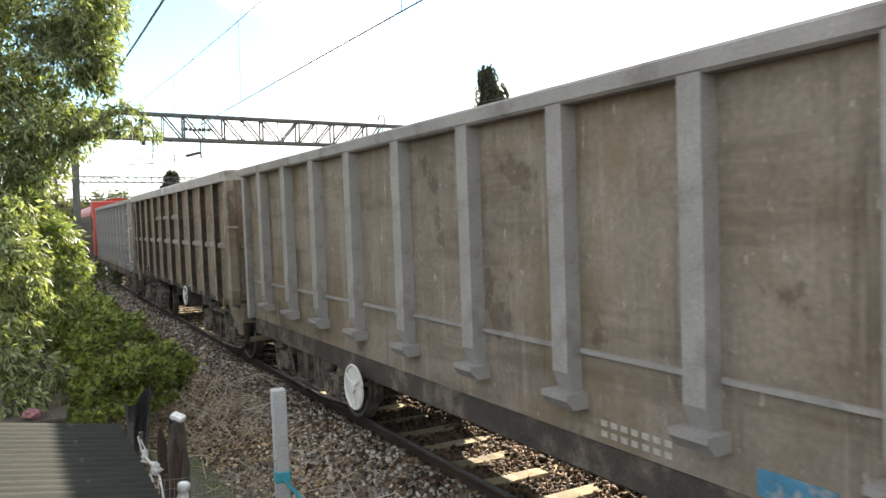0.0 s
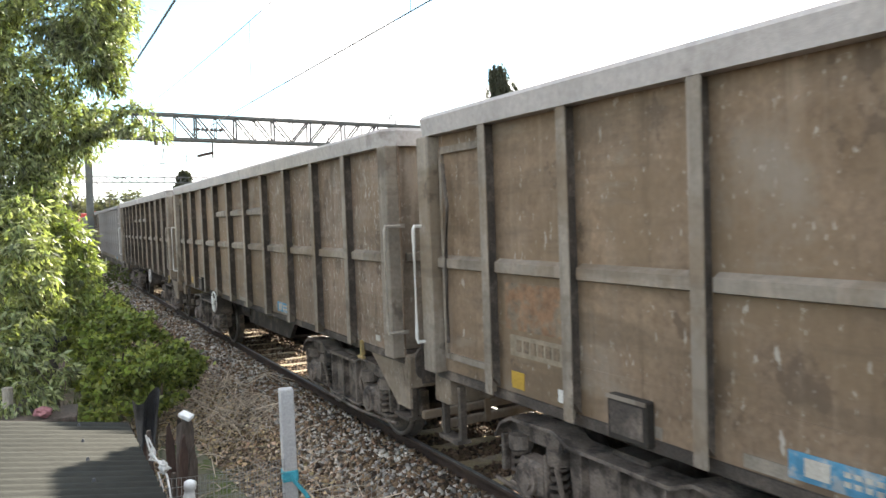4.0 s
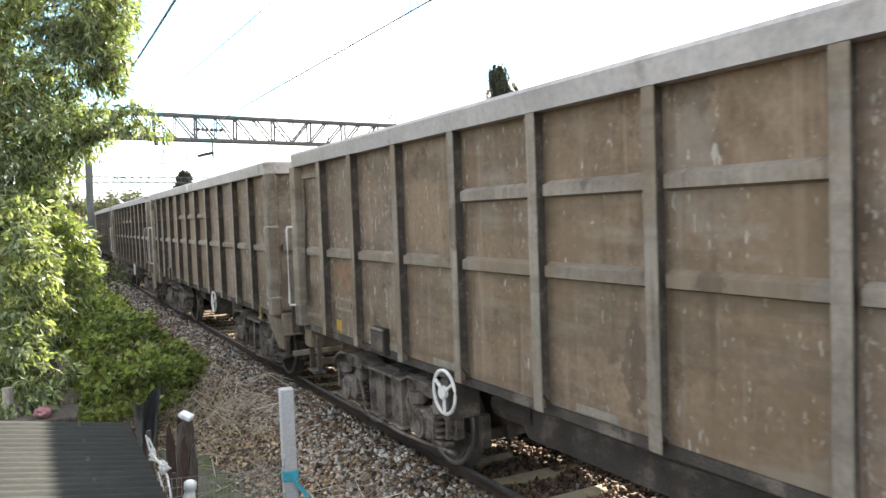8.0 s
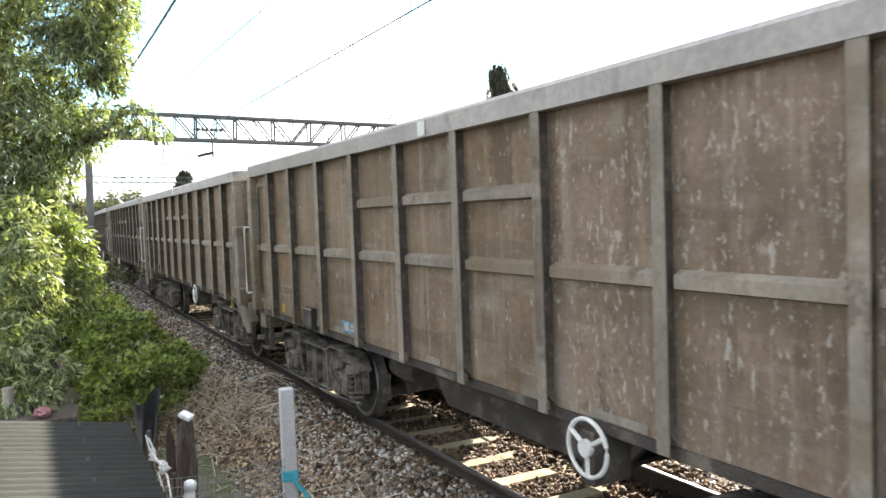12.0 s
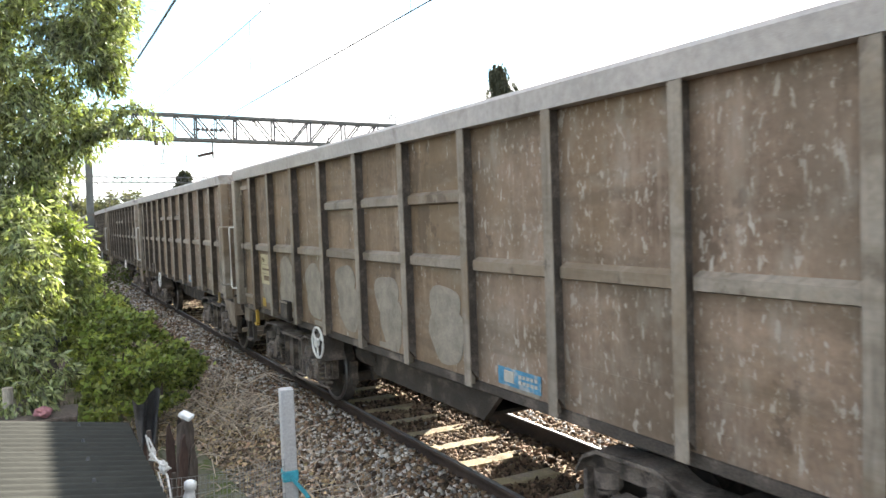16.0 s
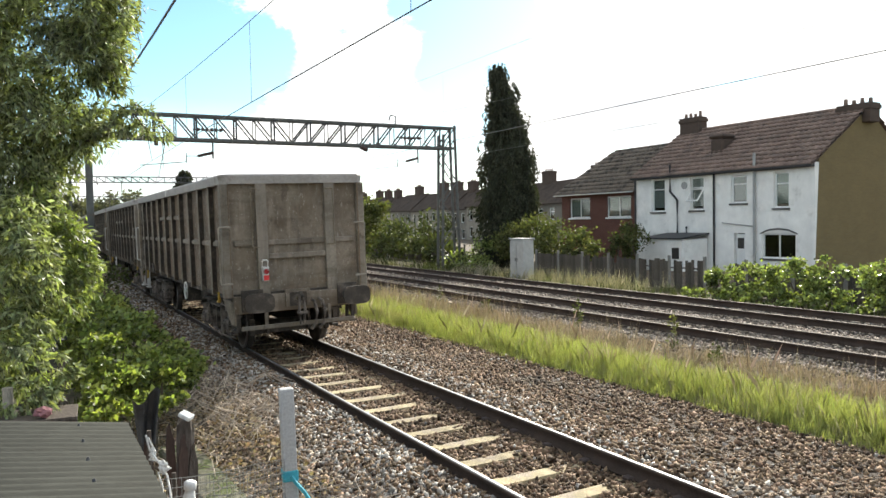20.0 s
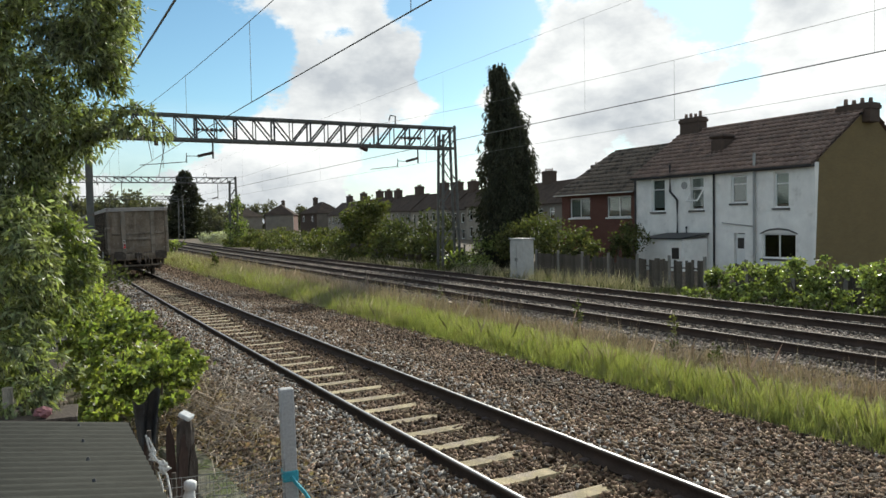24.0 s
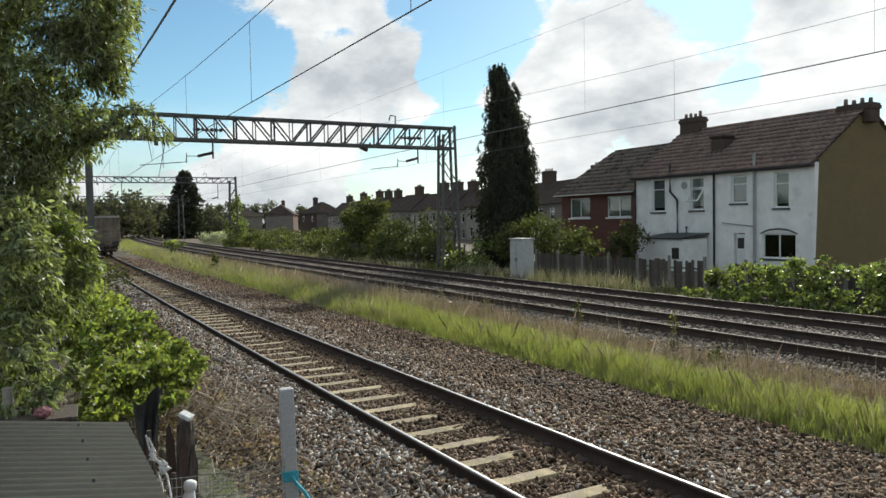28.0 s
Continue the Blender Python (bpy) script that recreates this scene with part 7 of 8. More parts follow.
def brick_house():
    h = thing("brick_house", "red brick house with white windows and a hipped roof", "house", on_line(30.0, 28.6))
    B, E = -0.5, 4.2
    ho = [(0.7, 2.9, 2.5, 3.86), (-3.3, -1.0, 2.5, 3.86)]
    part("front_wall", holed_wall(-3.8, 3.8, B, E, 0.0, 0.3, ho), M_REDBRICK, h, "red brick wall")
    part("side_wall", boxes((0.3, 7.5, 3.5, 3.8, B, E)), M_REDBRICK, h)
    part("side_wall", boxes((0.3, 7.5, -3.8, -3.5, B, E)), M_REDBRICK, h)
    part("back_wall", boxes((7.2, 7.5, -3.5, 3.5, B, E)), M_REDBRICK, h)
    part("inner_wall", boxes((2.6, 2.7, -3.5, 3.5, B, E)), M_ROOMSHADE, h)
    for a in ho:
        window(h, *a, lights=2, top_light=False, sill=M_UPVC)
    tiled_slope(h, -0.35, E - 0.1, 3.7, 7.15, -3.9, 4.1, 11, M_TILE2, 0.34, cut=lambda f: (-5.0, 4.2 - 1.8 * f))
    tiled_slope(h, 7.85, E - 0.1, 3.7, 7.15, -3.9, 4.1, 4, M_TILE2, 0.34, cut=lambda f: (-5.0, 4.2 - 1.8 * f))
    bm = bmesh.new()
    v = [bm.verts.new(p) for p in ((-0.35, 4.2, E - 0.12), (7.85, 4.2, E - 0.12), (3.7, 2.3, 7.2))]
    bm.faces.new(v)
    e = bmesh.ops.extrude_face_region(bm, geom=bm.faces[:])
    for q in [g for g in e["geom"] if isinstance(g, bmesh.types.BMVert)]:
        q.co.z -= 0.12
    part("hip", bm, M_TILE2, h)
    part("ridge", rod((3.7, -5.0, 7.22), (3.7, 2.3, 7.22), 0.1, 10), M_TILE2, h)
    part("gutter", boxes((-0.45, -0.34, -3.9, 4.2, E - 0.16, E - 0.06), bevel=0.02), M_UPVC, h)
    return h


brick_house()


def terrace_unit(stack):
    h = thing("terraced_house", "distant two-storey terraced house with a slate roof", "house", group="distant terrace")
    B, E = -0.5, 5.0
    ho = [(-2.0, -0.9, 2.9, 4.4), (0.7, 1.8, 2.9, 4.4), (-2.0, -0.9, 0.4, 1.9), (0.8, 1.8, 0.4, 1.9)]
    part("front_wall", holed_wall(-2.75, 2.75, B, E, 0.0, 0.3, ho), M_RENDER_D, h)
    part("inner_wall", boxes((1.5, 1.6, -2.74, 2.74, B, E)), M_ROOMSHADE, h)
    part("back_wall", boxes((7.0, 7.3, -2.75, 2.75, B, E)), M_SOOT, h)
    part("side_wall", prism([(0.3, B), (7.0, B), (7.0, E), (3.65, 7.9), (0.3, E)], "y", -2.748, -2.6), M_SOOT, h)
    part("side_wall", prism([(0.3, B), (7.0, B), (7.0, E), (3.65, 7.9), (0.3, E)], "y", 2.6, 2.748), M_SOOT, h)
    for x0, x1 in ((-0.3, 3.65), (7.6, 3.65)):
        part("roof", prism([(x0, E - 0.15), (x1, 8.0), (x1, 8.12), (x0, E)], "y", -2.75, 2.75), M_SLATE, h)
    for a in ho:
        window(h, *a, lights=1, top_light=True, curtain=False)
    if stack:
        chimney(h, 3.65, 1.6, 7.2, 9.55, 1.1, 1.9, 4)
    return h


M_RENDER_D = mat("weathered_render", (0.24, 0.215, 0.18), 0.9, vary=0.15, scale=0.8, rnd=0.35, fine=0.05)
unit, plain = terrace_unit(True), terrace_unit(False)
unit.matrix_basis, plain.matrix_basis = on_line(62, 52.5, -0.5), on_line(67.5, 52.5, -0.5)
rt = random.Random(9)
for k in range(2, 20):
    copy_thing(unit if k % 2 == 0 or k in (3, 7, 13) else plain, on_line(62 + k * 5.5, 52.5, -0.5 + rt.uniform(-0.25, 0.15)))


def semi(s, l, turn):
    h = thing("distant_house", "distant brick house with a pyramid roof and chimney", "house", on_line(s, l, 0, turn), group="distant houses")
    B, E = -0.5, 5.0
    ho = [(-3.2, -2.0, 2.9, 4.4), (1.8, 3.2, 2.9, 4.4)]
    part("front_wall", holed_wall(-4.5, 4.5, B, E, 0, 0.3, ho), M_SOOT, h)
    part("side_wall", boxes((0.3, 8, -4.5, -4.2, B, E)), M_RENDER_D, h)
    part("side_wall", boxes((0.3, 8, 4.2, 4.5, B, E)), M_RENDER_D, h)
    part("back_wall", boxes((7.7, 8, -4.2, 4.2, B, E)), M_REDBRICK, h)
    part("inner_wall", boxes((1.5, 1.6, -4.2, 4.2, B, E)), M_ROOMSHADE, h)
    bm = bmesh.new()
    base = [bm.verts.new(p) for p in ((-0.4, -4.9, E), (8.4, -4.9, E), (8.4, 4.9, E), (-0.4, 4.9, E))]
    top = [bm.verts.new(p) for p in ((4, -1.0, 8.0), (4, 1.0, 8.0))]
    for f in ((base[0], base[1], top[0]), (base[1], base[2], top[1], top[0]), (base[2], base[3], top[1]), (base[3], base[0], top[0], top[1]), tuple(base[::-1])):
        bm.faces.new(f)
    part("roof", bm, M_SLATE, h)
    for a in ho:
        window(h, *a, lights=2, curtain=False)
    chimney(h, 4, 3.6, 6.2, 9.2, 0.9, 1.2, 3)
    return h


for s, l, tn in ((180, 50, 12), (205, 44, -20), (236, 38, 25), (275, 22, 0)):
    semi(s, l, tn)


# ---- garden fence by the far track ----
M_FENCE = mat("weathered_board", (0.085, 0.075, 0.062), 0.9, vary=0.25, scale=3, fine=0.3, fine_scale=30, bump=0.05, stretch=(1, 1, 0.3), rnd=0.3)
M_CONC = mat("concrete_post", (0.2, 0.19, 0.17), 0.85, vary=0.15, scale=6, fine=0.15, bump=0.04, second=(0.24, 0.23, 0.2), second_at=(0.55, 0.7), second_scale=8)
FBOARD = mesh_bm("fence_board", boxes((-0.012, 0.012, -0.07, 0.07, 0, 1.15), bevel=0.004), M_FENCE)
FPOST = mesh_bm("fence_post", boxes((-0.05, 0.05, -0.05, 0.05, -0.1, 1.35), bevel=0.01), M_CONC)
rf = random.Random(5)
for s0, s1, l, zb in ((11.2, 22.4, 18.2, -0.45), (34, 60, 20.6, -0.5), (-6, 9.5, 17.6, -0.45)):
    f = thing("garden_fence", "weathered grey board fence with concrete posts", "fence", group="garden fences")
    s = s0
    while s < s1:
        share("fence_post", FPOST, f, on_line(s, l, zb))
        for k in range(11):
            if s + 0.14 + k * 0.155 < s1 and rf.random() > 0.04:
                share("fence_board", FBOARD, f, on_line(s + 0.14 + k * 0.155, l, zb + rf.uniform(-0.05, 0.06), rf.uniform(-2, 2)))
        s += 1.85
    part("rail", bent([TR(s0, l + 0.04, zb + 0.85), TR((s0 + s1) / 2, l + 0.04, zb + 0.87), TR(s1, l + 0.04, zb + 0.85)], 0.03, 4), M_FENCE, f)


# ---- the near side: shed, posts, wire and rubbish ----
M_SHEETR = mat("grey_corrugated_sheet", (0.047, 0.048, 0.042), 0.9, spec=0.08, vary=0.12, scale=2.2, fine=0.12, fine_scale=24, second=(0.055, 0.05, 0.042), second_at=(0.52, 0.7), second_scale=2.0, bump=0.02, stretch=(0.4, 1, 1))
M_OLDWOOD = mat("old_dark_wood", (0.10, 0.08, 0.066), 0.9, vary=0.3, scale=5, fine=0.35, fine_scale=40, bump=0.09, bump_scale=50, stretch=(1, 1, 0.25))
M_REDWOOD = mat("reddish_plank", (0.08, 0.052, 0.042), 0.9, vary=0.3, scale=5, fine=0.3, fine_scale=40, stretch=(1, 1, 0.25))
M_BAG = mat("black_plastic", (0.035, 0.035, 0.036), 0.4, vary=0.2, scale=8, bump=0.1, bump_scale=14, spec=0.5)
M_PLASTIC = mat("white_plastic", (0.72, 0.72, 0.70), 0.45, vary=0.08, scale=10)
M_RAG = mat("white_rag", (0.66, 0.65, 0.62), 0.9, vary=0.12, scale=14)
M_TAPE = mat("turquoise_tape", (0.06, 0.36, 0.44), 0.5, vary=0.15, scale=20)
M_PINK = mat("pink_cloth", (0.26, 0.12, 0.125), 0.9, vary=0.2, scale=10)
M_MESHW = mat("fence_wire", (0.3, 0.3, 0.29), 0.5, metal=0.5, vary=0.15)
M_TWIG = mat("dry_twig", (0.43, 0.355, 0.28), 0.9, vary=0.25, scale=9, island=0.45)
M_MOSS = mat("mossy_slab", (0.16, 0.15, 0.11), 0.95, vary=0.25, scale=4, fine=0.25, second=(0.08, 0.10, 0.03), second_at=(0.45, 0.6), second_scale=5, bump=0.06)
M_POSTW = mat("whitewashed_post", (0.44, 0.43, 0.42), 0.8, vary=0.12, scale=9, fine=0.15, bump=0.03, second=(0.33, 0.32, 0.30), second_at=(0.55, 0.7), second_scale=9)


def shed():
    t = thing("shed", "garden shed with a grey corrugated sheet roof", "shed", on_line(-4.83, -4.12, 0))
    # the sheet falls towards the line; its waves run with the fall
    w, run_, rise, pitch = 2.2, 2.6, 0.16, 0.076
    n = int(run_ / pitch * 8)
    V = []
    for i in range(n + 1):
        y = -run_ * i / n
        z = 0.009 * math.sin(2 * math.pi * y / pitch) + 0.004 * math.sin(y * 2.3)
        for x in (0.06, -w):
            V += [(x, y, 1.45 - x * rise + z), (x, y, 1.446 - x * rise + z)]
    F = []
    for i in range(n):
        a, b = i * 4, i * 4 + 4
        F += [(a, b, b + 2, a + 2), (a + 1, a + 3, b + 3, b + 1), (a, a + 1, b + 1, b), (a + 2, b + 2, b + 3, a + 3)]
    F += [(0, 2, 3, 1), (n * 4, n * 4 + 1, n * 4 + 3, n * 4 + 2)]
    r = new("roof_sheet", mesh_np("roof_sheet", np.array(V), np.array(F), M_SHEETR))
    r.parent = t
    for k in range(6):
        for x in (-0.17, -0.62, -1.2):
            y = -0.11 - k * pitch * 4.0
            bm = rod((x, y, 1.452 - x * rise), (x, y, 1.466 - x * rise), 0.009, 8, 0.005)
            part("roof_screw", bm, M_STEEL_DK, t)
    part("end_wall", prism([(-0.02, -0.7), (-w + 0.1, -0.7), (-w + 0.1, 1.42 + (w - 0.1) * rise), (-0.02, 1.42)], "y", -0.08, -0.04), M_OLDWOOD, t)
    part("end_wall", prism([(-0.02, -0.7), (-w + 0.1, -0.7), (-w + 0.1, 1.42 + (w - 0.1) * rise), (-0.02, 1.42)], "y", -run_ + 0.04, -run_ + 0.08), M_OLDWOOD, t)
    for k in range(13):
        part("side_board", boxes((-0.045, -0.02, -run_ + 0.09 + k * 0.188, -run_ + 0.27 + k * 0.188, -0.7, 1.42), bevel=0.004), M_OLDWOOD, t)
    part("far_side_wall", boxes((-w + 0.1, -w + 0.13, -run_ + 0.09, -0.09, -0.7, 1.42 + (w - 0.1) * rise)), M_OLDWOOD, t)
    return t


shed()


def near_post():
    t = thing("fence_post", "pale concrete fence post with turquoise tape tied round it", "post", pose(-1.165, 5.5, 0, 0, -1.2, 20))
    part("post", boxes((-0.052, 0.052, -0.05, 0.05, -0.9, 1.225), bevel=0.008), M_POSTW, t)
    part("tape", boxes((-0.058, 0.058, -0.056, 0.056, 0.53, 0.62), bevel=0.01), M_TAPE, t)
    bm = bent([(0.0, -0.06, 0.58), (0.03, -0.07, 0.53), (0.09, -0.08, 0.45), (0.14, -0.09, 0.36)], 0.016, 5)
    part("tape_end", bm, M_TAPE, t)


near_post()


def wood_post():
    t = thing("old_post", "rotten dark wooden fence post with a pale cap", "post", pose(-1.84, 5.1, 0, 0, 1.5, 15))
    rd = random.Random(6)
    bm = bmesh.new()
    rings = []
    for z, k in ((-0.8, 1.0), (0.2, 0.95), (0.7, 1.0), (1.0, 0.92), (1.1, 0.8)):
        rings.append([bm.verts.new((math.cos(a) * 0.062 * k * rd.uniform(0.8, 1.15), math.sin(a) * 0.055 * k * rd.uniform(0.8, 1.15), z + rd.uniform(-0.03, 0.03))) for a in [2 * math.pi * q / 9 for q in range(9)]])
    for a, b in zip(rings, rings[1:]):
        for k in range(9):
            bm.faces.new((a[k], a[(k + 1) % 9], b[(k + 1) % 9], b[k]))
    bm.faces.new(rings[0][::-1])
    bm.faces.new(rings[-1])
    part("post", bm, M_OLDWOOD, t)
    cap = part("cap", boxes((-0.045, 0.045, -0.035, 0.035, -0.012, 0.02), bevel=0.006), M_PLASTIC, t, "pale broken cap")
    cap.matrix_basis = pose(0.01, -0.01, 1.13, 10, 22, -25)


wood_post()


def planks():
    for k, (x, y, z1, ry, mt, lab) in enumerate(((-1.9, 4.9, 1.2, -9, M_REDWOOD, "reddish leaning fence plank"), (-1.84, 4.98, 1.12, -3, M_REDWOOD, "reddish split fence plank"), (-1.99, 4.98, 1.16, -12, M_OLDWOOD, "dark leaning fence plank"), (-1.73, 4.93, 0.98, 3, M_OLDWOOD, "dark split fence plank"), (-1.79, 4.86, 1.06, 5, M_REDWOOD, "reddish rotten fence plank"))):
        t = tagged(new("plank", mesh_bm("plank", prism([(-0.034, -0.9), (0.034, -0.9), (0.03, z1 - 0.12), (0.012, z1 - 0.05), (0.006, z1), (-0.014, z1 - 0.03), (-0.028, z1 - 0.16)], "y", -0.012, 0.012), mt)), lab, "plank", "loose planks")
        t.matrix_basis = pose(x, y, 0, 0, ry * 0.6, 20 + 6 * k)


planks()


def crumpled(name, label, category, at, size, material, seed, m=None):
    """A crumpled sheet or bag: a lump with deep folds."""
    rd = random.Random(seed)
    bm = bmesh.new()
    bmesh.ops.create_icosphere(bm, subdivisions=3, radius=1.0)
    for v in bm.verts:
        n_ = noise.noise(v.co * 2.1 + Vector((seed, 0, 0))) * 0.5 + noise.noise(v.co * 5.0 + Vector((0, seed, 0))) * 0.25
        v.co = Vector((v.co.x * size[0], v.co.y * size[1], v.co.z * size[2])) * (1 + n_)
    ob = tagged(new(name, mesh_bm(name, bm, material)), label, category)
    ob.matrix_basis = m if m else pose(*at)
    return ob


def drape(label, at, wide, high, seed, turn):
    """A thin sheet that hangs in folds, torn along its foot."""
    rd = random.Random(seed)
    nu, nv = 14, 16
    ph = [rd.uniform(0, 6.28) for _ in range(4)]
    V = []
    for side in (0.0, 0.004):
        for j in range(nv + 1):
            v = j / nv
            for i in range(nu + 1):
                u = i / nu - 0.5
                foot = 1 + 0.2 * math.sin(7 * u + ph[2]) + 0.12 * math.sin(17 * u + ph[3])
                fold = (0.012 + 0.05 * v) * math.sin(u * 9 + ph[0] + 1.5 * v) + 0.012 * math.sin(u * 21 + ph[1] + 4 * v)
                top = 0.05 * math.sin(5 * u + ph[1])
                V.append((u * wide * (1 - 0.35 * v), fold + side - (0.06 * (1 - v) ** 3), top - v * high * foot))
    n, F = nu + 1, []
    k = n * (nv + 1)
    for j in range(nv):
        for i in range(nu):
            a = j * n + i
            F += [(a, a + 1, a + n + 1, a + n), (k + a, k + a + n, k + a + n + 1, k + a + 1)]
    ob = tagged(new("black_sheet", mesh_np("black_sheet", np.array(V), np.array(F), M_BAG)), label, "plastic sheet")
    ob.matrix_basis = pose(*at, 0, 0, turn)
    return ob


drape("torn black plastic sheet hanging from the old fence", (-1.96, 4.82, 1.35), 0.17, 0.34, 2, 25)
crumpled("white_rag", "dirty white rag caught on the fence", "rag", (-1.72, 4.3, 1.12), (0.018, 0.014, 0.035), M_RAG, 3)
crumpled("white_rag", "dirty white rag hanging beside the shed", "rag", (-1.62, 4.2, 1.07), (0.028, 0.018, 0.036), M_RAG, 5)
crumpled("pink_cloth", "faded pink cloth lying under the bushes", "cloth", (-3.5, 6.4, 0.85), (0.07, 0.06, 0.045), M_PINK, 7)
crate = thing("crate", "old dark wooden crate under the bushes", "crate", pose(-3.62, 6.55, -0.7, 0, 0, 25))
for k in range(5):
    part("side_board", boxes((-0.3, 0.3, -0.25, -0.225, k * 0.3, k * 0.3 + 0.27), bevel=0.004), M_OLDWOOD, crate)
    part("side_board", boxes((-0.3, 0.3, 0.225, 0.25, k * 0.3, k * 0.3 + 0.27), bevel=0.004), M_OLDWOOD, crate)
part("lid", boxes((-0.31, 0.31, -0.26, 0.26, 1.47, 1.5), bevel=0.004), M_OLDWOOD, crate)
stake2 = tagged(new("stake", mesh_bm("stake", rod((-1.75, 4.34, -0.8), (-1.745, 4.32, 1.25), 0.022, 7, 0.014), M_OLDWOOD)), "dark thin stake with cord tied to it", "stake")
stake3 = tagged(new("stake", mesh_bm("stake", rod((-1.57, 4.22, -0.8), (-1.57, 4.22, 1.03), 0.022, 7, 0.014), M_OLDWOOD)), "dark short stake beside the shed", "stake")
rope = tagged(new("rope", mesh_bm("rope", bent([(-1.756, 4.3, 1.23), (-1.735, 4.3, 1.14), (-1.65, 4.25, 1.06), (-1.6, 4.2, 1.02), (-1.55, 4.1, 0.98), (-1.5, 4.0, 0.85)], 0.006, 5), M_RAG)), "frayed white rope hanging on the fence", "rope")
rope2 = tagged(new("rope", mesh_bm("rope", bent([(-1.743, 4.3, 1.214), (-1.703, 4.3, 1.129), (-1.734, 4.28, 1.09), (-1.662, 4.28, 1.079), (-1.6, 4.26, 1.044), (-1.67, 4.25, 1.022), (-1.63, 4.2, 0.961), (-1.61, 4.15, 0.877)], 0.006, 5), M_RAG)), "thin white cord tangled on the fence", "rope")


def bottle():
    bm = bmesh.new()
    prof = [(0.0, 0.06), (0.1, 0.066), (0.18, 0.058), (0.27, 0.036), (0.34, 0.026), (0.355, 0.022), (0.36, 0.03), (0.392, 0.03), (0.4, 0.018)]
    n = 16
    rings = [[bm.verts.new((r * math.cos(2 * math.pi * k / n), r * math.sin(2 * math.pi * k / n), z)) for k in range(n)] for z, r in prof]
    for a, b in zip(rings, rings[1:]):
        for k in range(n):
            bm.faces.new((a[k], a[(k + 1) % n], b[(k + 1) % n], b[k]))
    bm.faces.new(rings[0][::-1])
    bm.faces.new(rings[-1])
    ob = tagged(new("plastic_bottle", mesh_bm("plastic_bottle", bm, M_PLASTIC, True)), "white plastic bottle stuck upside on a stake", "bottle")
    ob.matrix_basis = pose(-1.30, 3.6, 0.80, 0, 6, 0)
    st = tagged(new("stake", mesh_bm("stake", rod((-1.30, 3.6, -0.8), (-1.30, 3.6, 0.81), 0.02, 7), M_OLDWOOD)), "thin dark wooden stake in the ground", "stake")


bottle()


def wire_mesh(p, q, z0, z1, cell, sag, fall=0.0):
    """Netting between two posts."""
    f = thing("wire_netting", "sagging galvanised wire netting between the posts", "fence")
    p, q = Vector(p), Vector(q)
    n = int((q - p).length / cell)

    def at(u, v):
        b = p.lerp(q, u)
        return (b.x, b.y + 0.03 * math.sin(u * 9), z0 + (z1 - z0) * v - sag * 4 * u * (1 - u) - fall * u)
    rows_n = int((z1 - z0) / cell)
    bm = bmesh.new()
    for j in range(rows_n + 1):
        bent([at(i / 12, j / rows_n) for i in range(13)], 0.0022, 3, bm)
    for i in range(n + 1):
        bent([at(i / n, 0), at(i / n, 1)], 0.0016, 3, bm)
    o = part("netting", bm, M_MESHW, f)
    o["kind"] = "stuff"


wire_mesh((-1.84, 5.1, 0), (-1.17, 5.46, 0), -0.3, 0.7, 0.05, 0.03)
wire_mesh((-1.15, 5.46, 0), (-0.45, 5.75, 0), -0.4, 0.58, 0.05, 0.12)
wire_mesh((-1.69, 3.0, 0), (-1.2, 5.42, 0), 0.55, 1.37, 0.05, 0.02, 0.66)


def twigs():
    rd = random.Random(15)
    bm = bmesh.new()
    for k in range(520):
        s, l = rd.uniform(-4.2, 4.5), rd.uniform(-3.6, -1.7)
        arch = rd.random() < 0.4
        if arch:
            s, l = rd.gauss(1.7, 1.0), rd.gauss(-2.2, 0.26)
        z = float(np.interp(l, ZL, ZZ)) + (rd.uniform(0.0, 0.2) if arch else 0.0)
        a = rd.uniform(0, 6.28)
        ln = rd.uniform(0.25, 0.8) if arch else rd.uniform(0.12, 0.5)
        p = TR(s, l, z + 0.03 + rd.uniform(0, 0.1))
        d = Vector((math.cos(a), math.sin(a), rd.uniform(-0.06, 0.3))) * ln
        limb([p, p + d * 0.5 + Vector((rd.uniform(-1, 1), rd.uniform(-1, 1), 2.2 if arch else 0.5)) * 0.06, p + d + Vector((0, 0, -0.05))], rd.uniform(0.0035, 0.009), 0.002, 4, bm)
    tagged(new("dry_twigs", mesh_bm("dry_twigs", bm, M_TWIG)), "dry brown twigs and stems strewn on the verge", "twigs", kind="stuff")


twigs()


def litter():
    """Dead leaves on the near verge."""
    rg = np.random.default_rng(19)
    n = 7500
    s, l = rg.uniform(-4.5, 5.5, n), rg.uniform(-3.7, -1.85, n)
    z = np.interp(l, ZL, ZZ) + rg.uniform(0.015, 0.055, n) + 0.16 * rg.uniform(0.2, 1, n) * np.exp(-((s - 1.7) / 1.3) ** 2 - ((l + 2.3) / 0.4) ** 2)
    d = rg.normal(0, 1, (n, 3)) * np.array([1, 1, 0.35])
    M = leaf_mat("dead_leaf", (0.36, 0.26, 0.175), 0.12, 0.75, isl=0.85, hue=0.025, second=(0.5, 0.42, 0.33))
    tagged(new("dead_leaves", mesh_np("dead_leaves", leaf_verts(TRA(s, l, z), d, 0.06, 0.02, rg, 0.5), quads(n), M)), "brown dead leaves lying on the near verge", "leaves", kind="stuff")


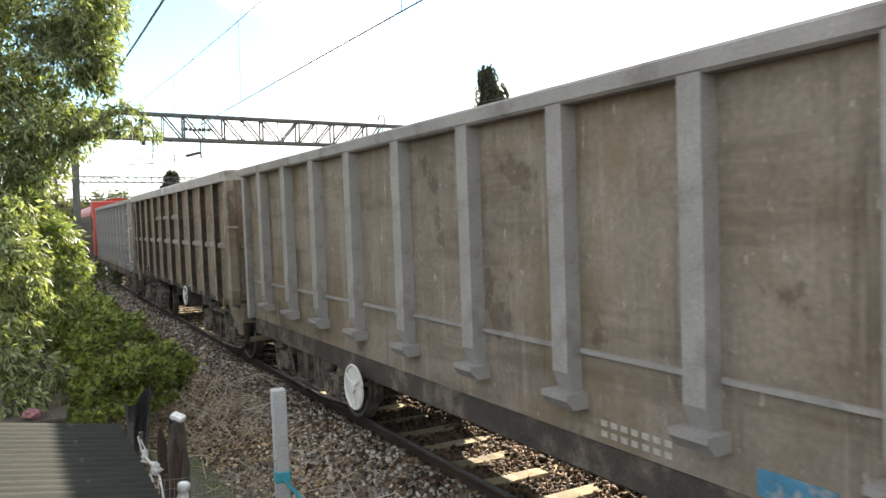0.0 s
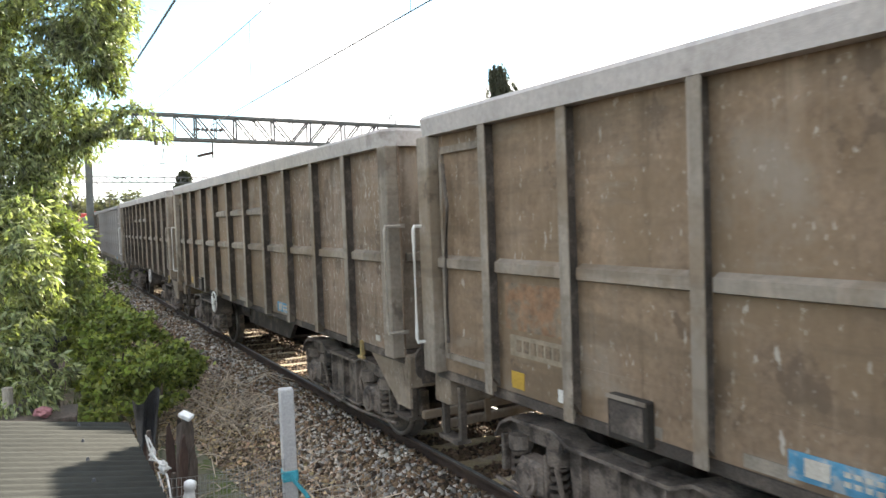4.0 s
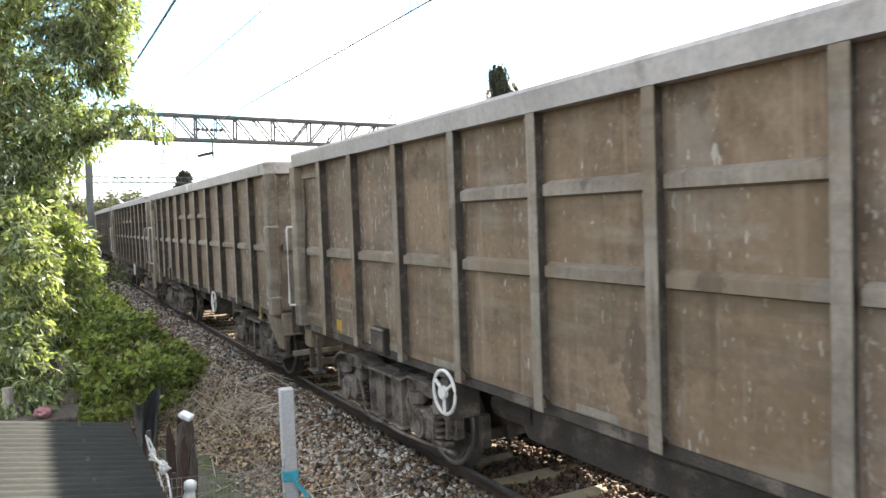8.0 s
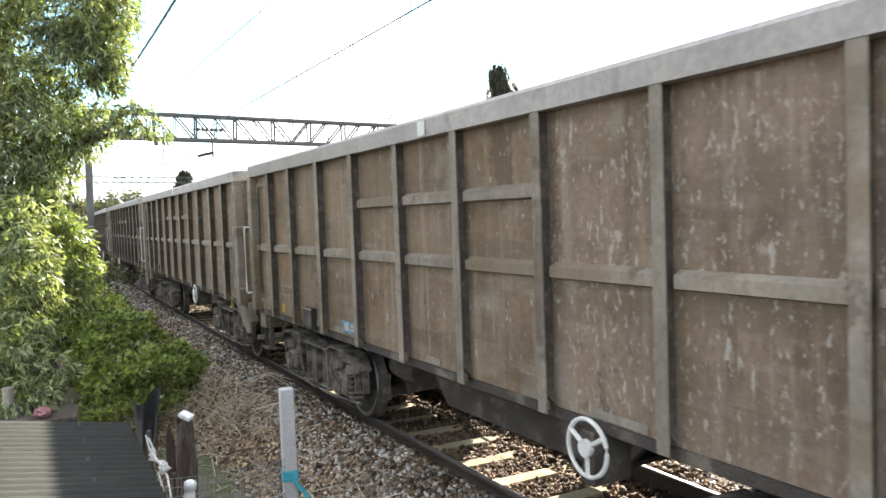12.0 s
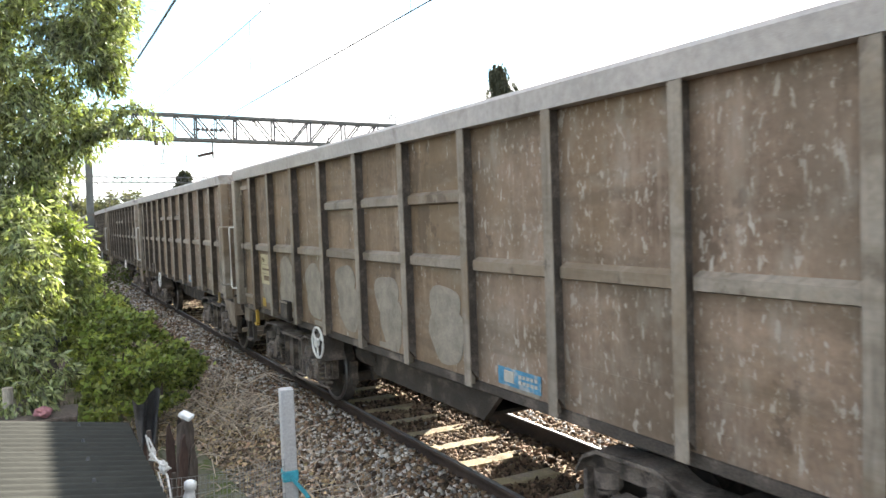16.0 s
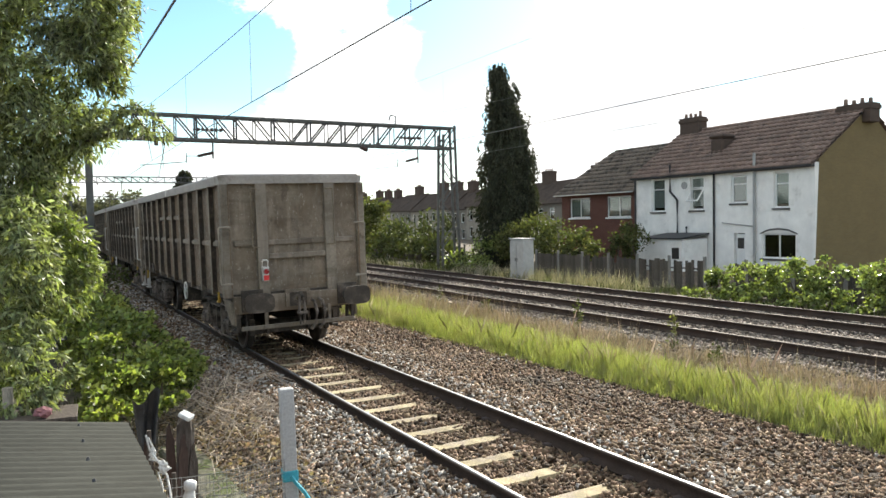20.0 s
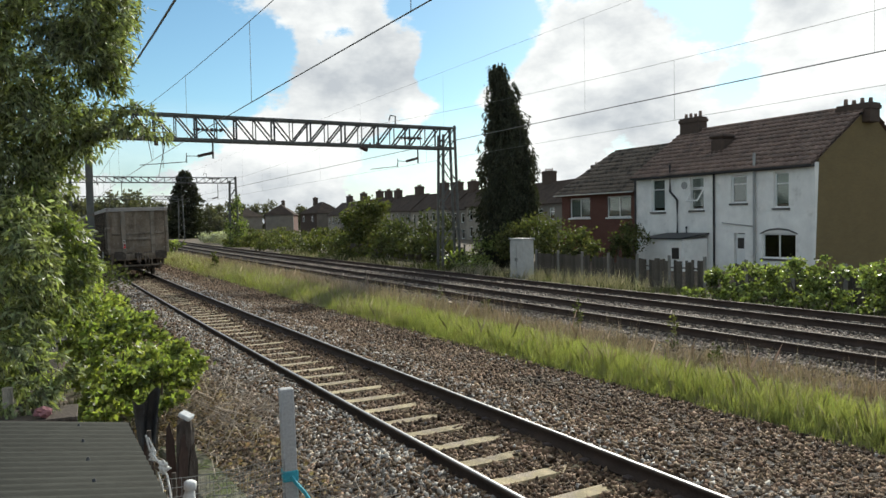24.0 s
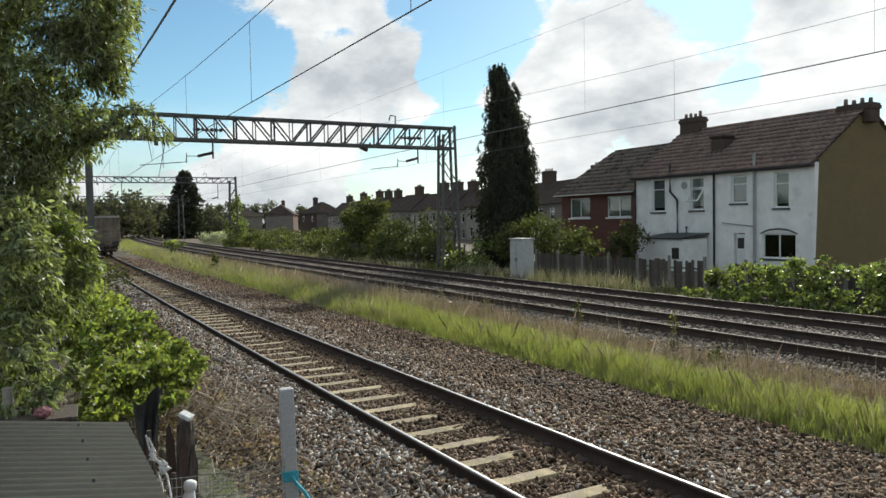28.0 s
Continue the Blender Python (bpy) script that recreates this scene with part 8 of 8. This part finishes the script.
litter()
slab = tagged(new("mossy_slab", mesh_bm("mossy_slab", boxes((-0.22, 0.22, -1.3, 1.3, -0.1, 0.1), bevel=0.03), M_MOSS)), "mossy old concrete slab edging the verge", "slab")
slab.matrix_basis = on_line(-0.4, -2.85, -0.43, 3)
pale_board = tagged(new("board", mesh_bm("board", boxes((-0.08, 0.08, -0.55, 0.55, -0.02, 0.02), bevel=0.006), M_BARK_PALE)), "pale weathered board lying beside the far track", "board")
pale_board.matrix_basis = on_line(9.6, 14.75, -0.27, 30)
shed2 = thing("tin_hut", "low grey tin hut half hidden in the bushes", "shed")
hv = boxes((-5.9, -5.02, 8.9, 9.6, -0.8, 0.98), bevel=0.01)
part("wall", hv, M_FENCE, shed2)
part("roof", boxes((-6.0, -4.95, 8.8, 9.7, 0.983, 1.03)), M_SHEETR, shed2)
pale = tagged(new("pale_stake", mesh_bm("pale_stake", rod((-3.82, 6.5, -0.8), (-3.86, 6.5, 1.05), 0.045, 8), M_BARK_PALE)), "pale bare stake standing by the shed", "stake")


# ---- what moves ----
RUN = (94.9901, 95.3819, -4.6744, -2.0802, -7.0495, 6.5942, 6.2028)


# play in the couplings
SLACK = {-3: -0.05, -2: -0.05, -1: -0.07, 0: 0.0, 1: -0.1, 2: 0.09, 3: 0.08, 4: -0.17, 5: 0.01, 6: 0.06, 7: -0.02, 8: 0.0, 9: -0.03}


def run(t):
    """How far the train has come at t seconds."""
    q = (t - 14.0) / 14.0
    return sum(c * q ** j for j, c in enumerate(RUN))


# the train leans a little towards the near side, turning on the near rail
LEAN = Matrix.Translation((-0.7525, 0, 0)) @ pose(0, 0, 0, 0, -1.2, 0) @ Matrix.Translation((0.7525, 0, 0))


def motions():
    times = [i * 0.5 for i in range(57)]
    for i, w in wagons.items():
        slack = SLACK.get(i, 0.0)
        walk(w, [(t, on_line(run(t) - i * PITCH - 6.05 + slack, 0.0) @ LEAN) for t in times])
    walk(loco, [(t, on_line(run(t) + 3 * PITCH - 6.05 + 17.5, 0.0) @ LEAN) for t in times])
    back = Matrix.Translation((-0.6, -HL - 0.06, 1.385))
    walk(lamp, [(t, on_line(run(t) - 9 * PITCH - 6.05 + SLACK[9], 0.0) @ LEAN @ back) for t in times])
    for i, w in wagons.items():
        if i < -1:
            continue
        for ws in [o for o in w.children if o.name.startswith("wheelset")]:
            y = ws.location.y
            walk(ws, [(k / 15.0, pose(0, y, 0.46) @ Matrix.Rotation(-(run(k / 15.0) + y) / 0.46, 4, "X")) for k in range(421)])


motions()
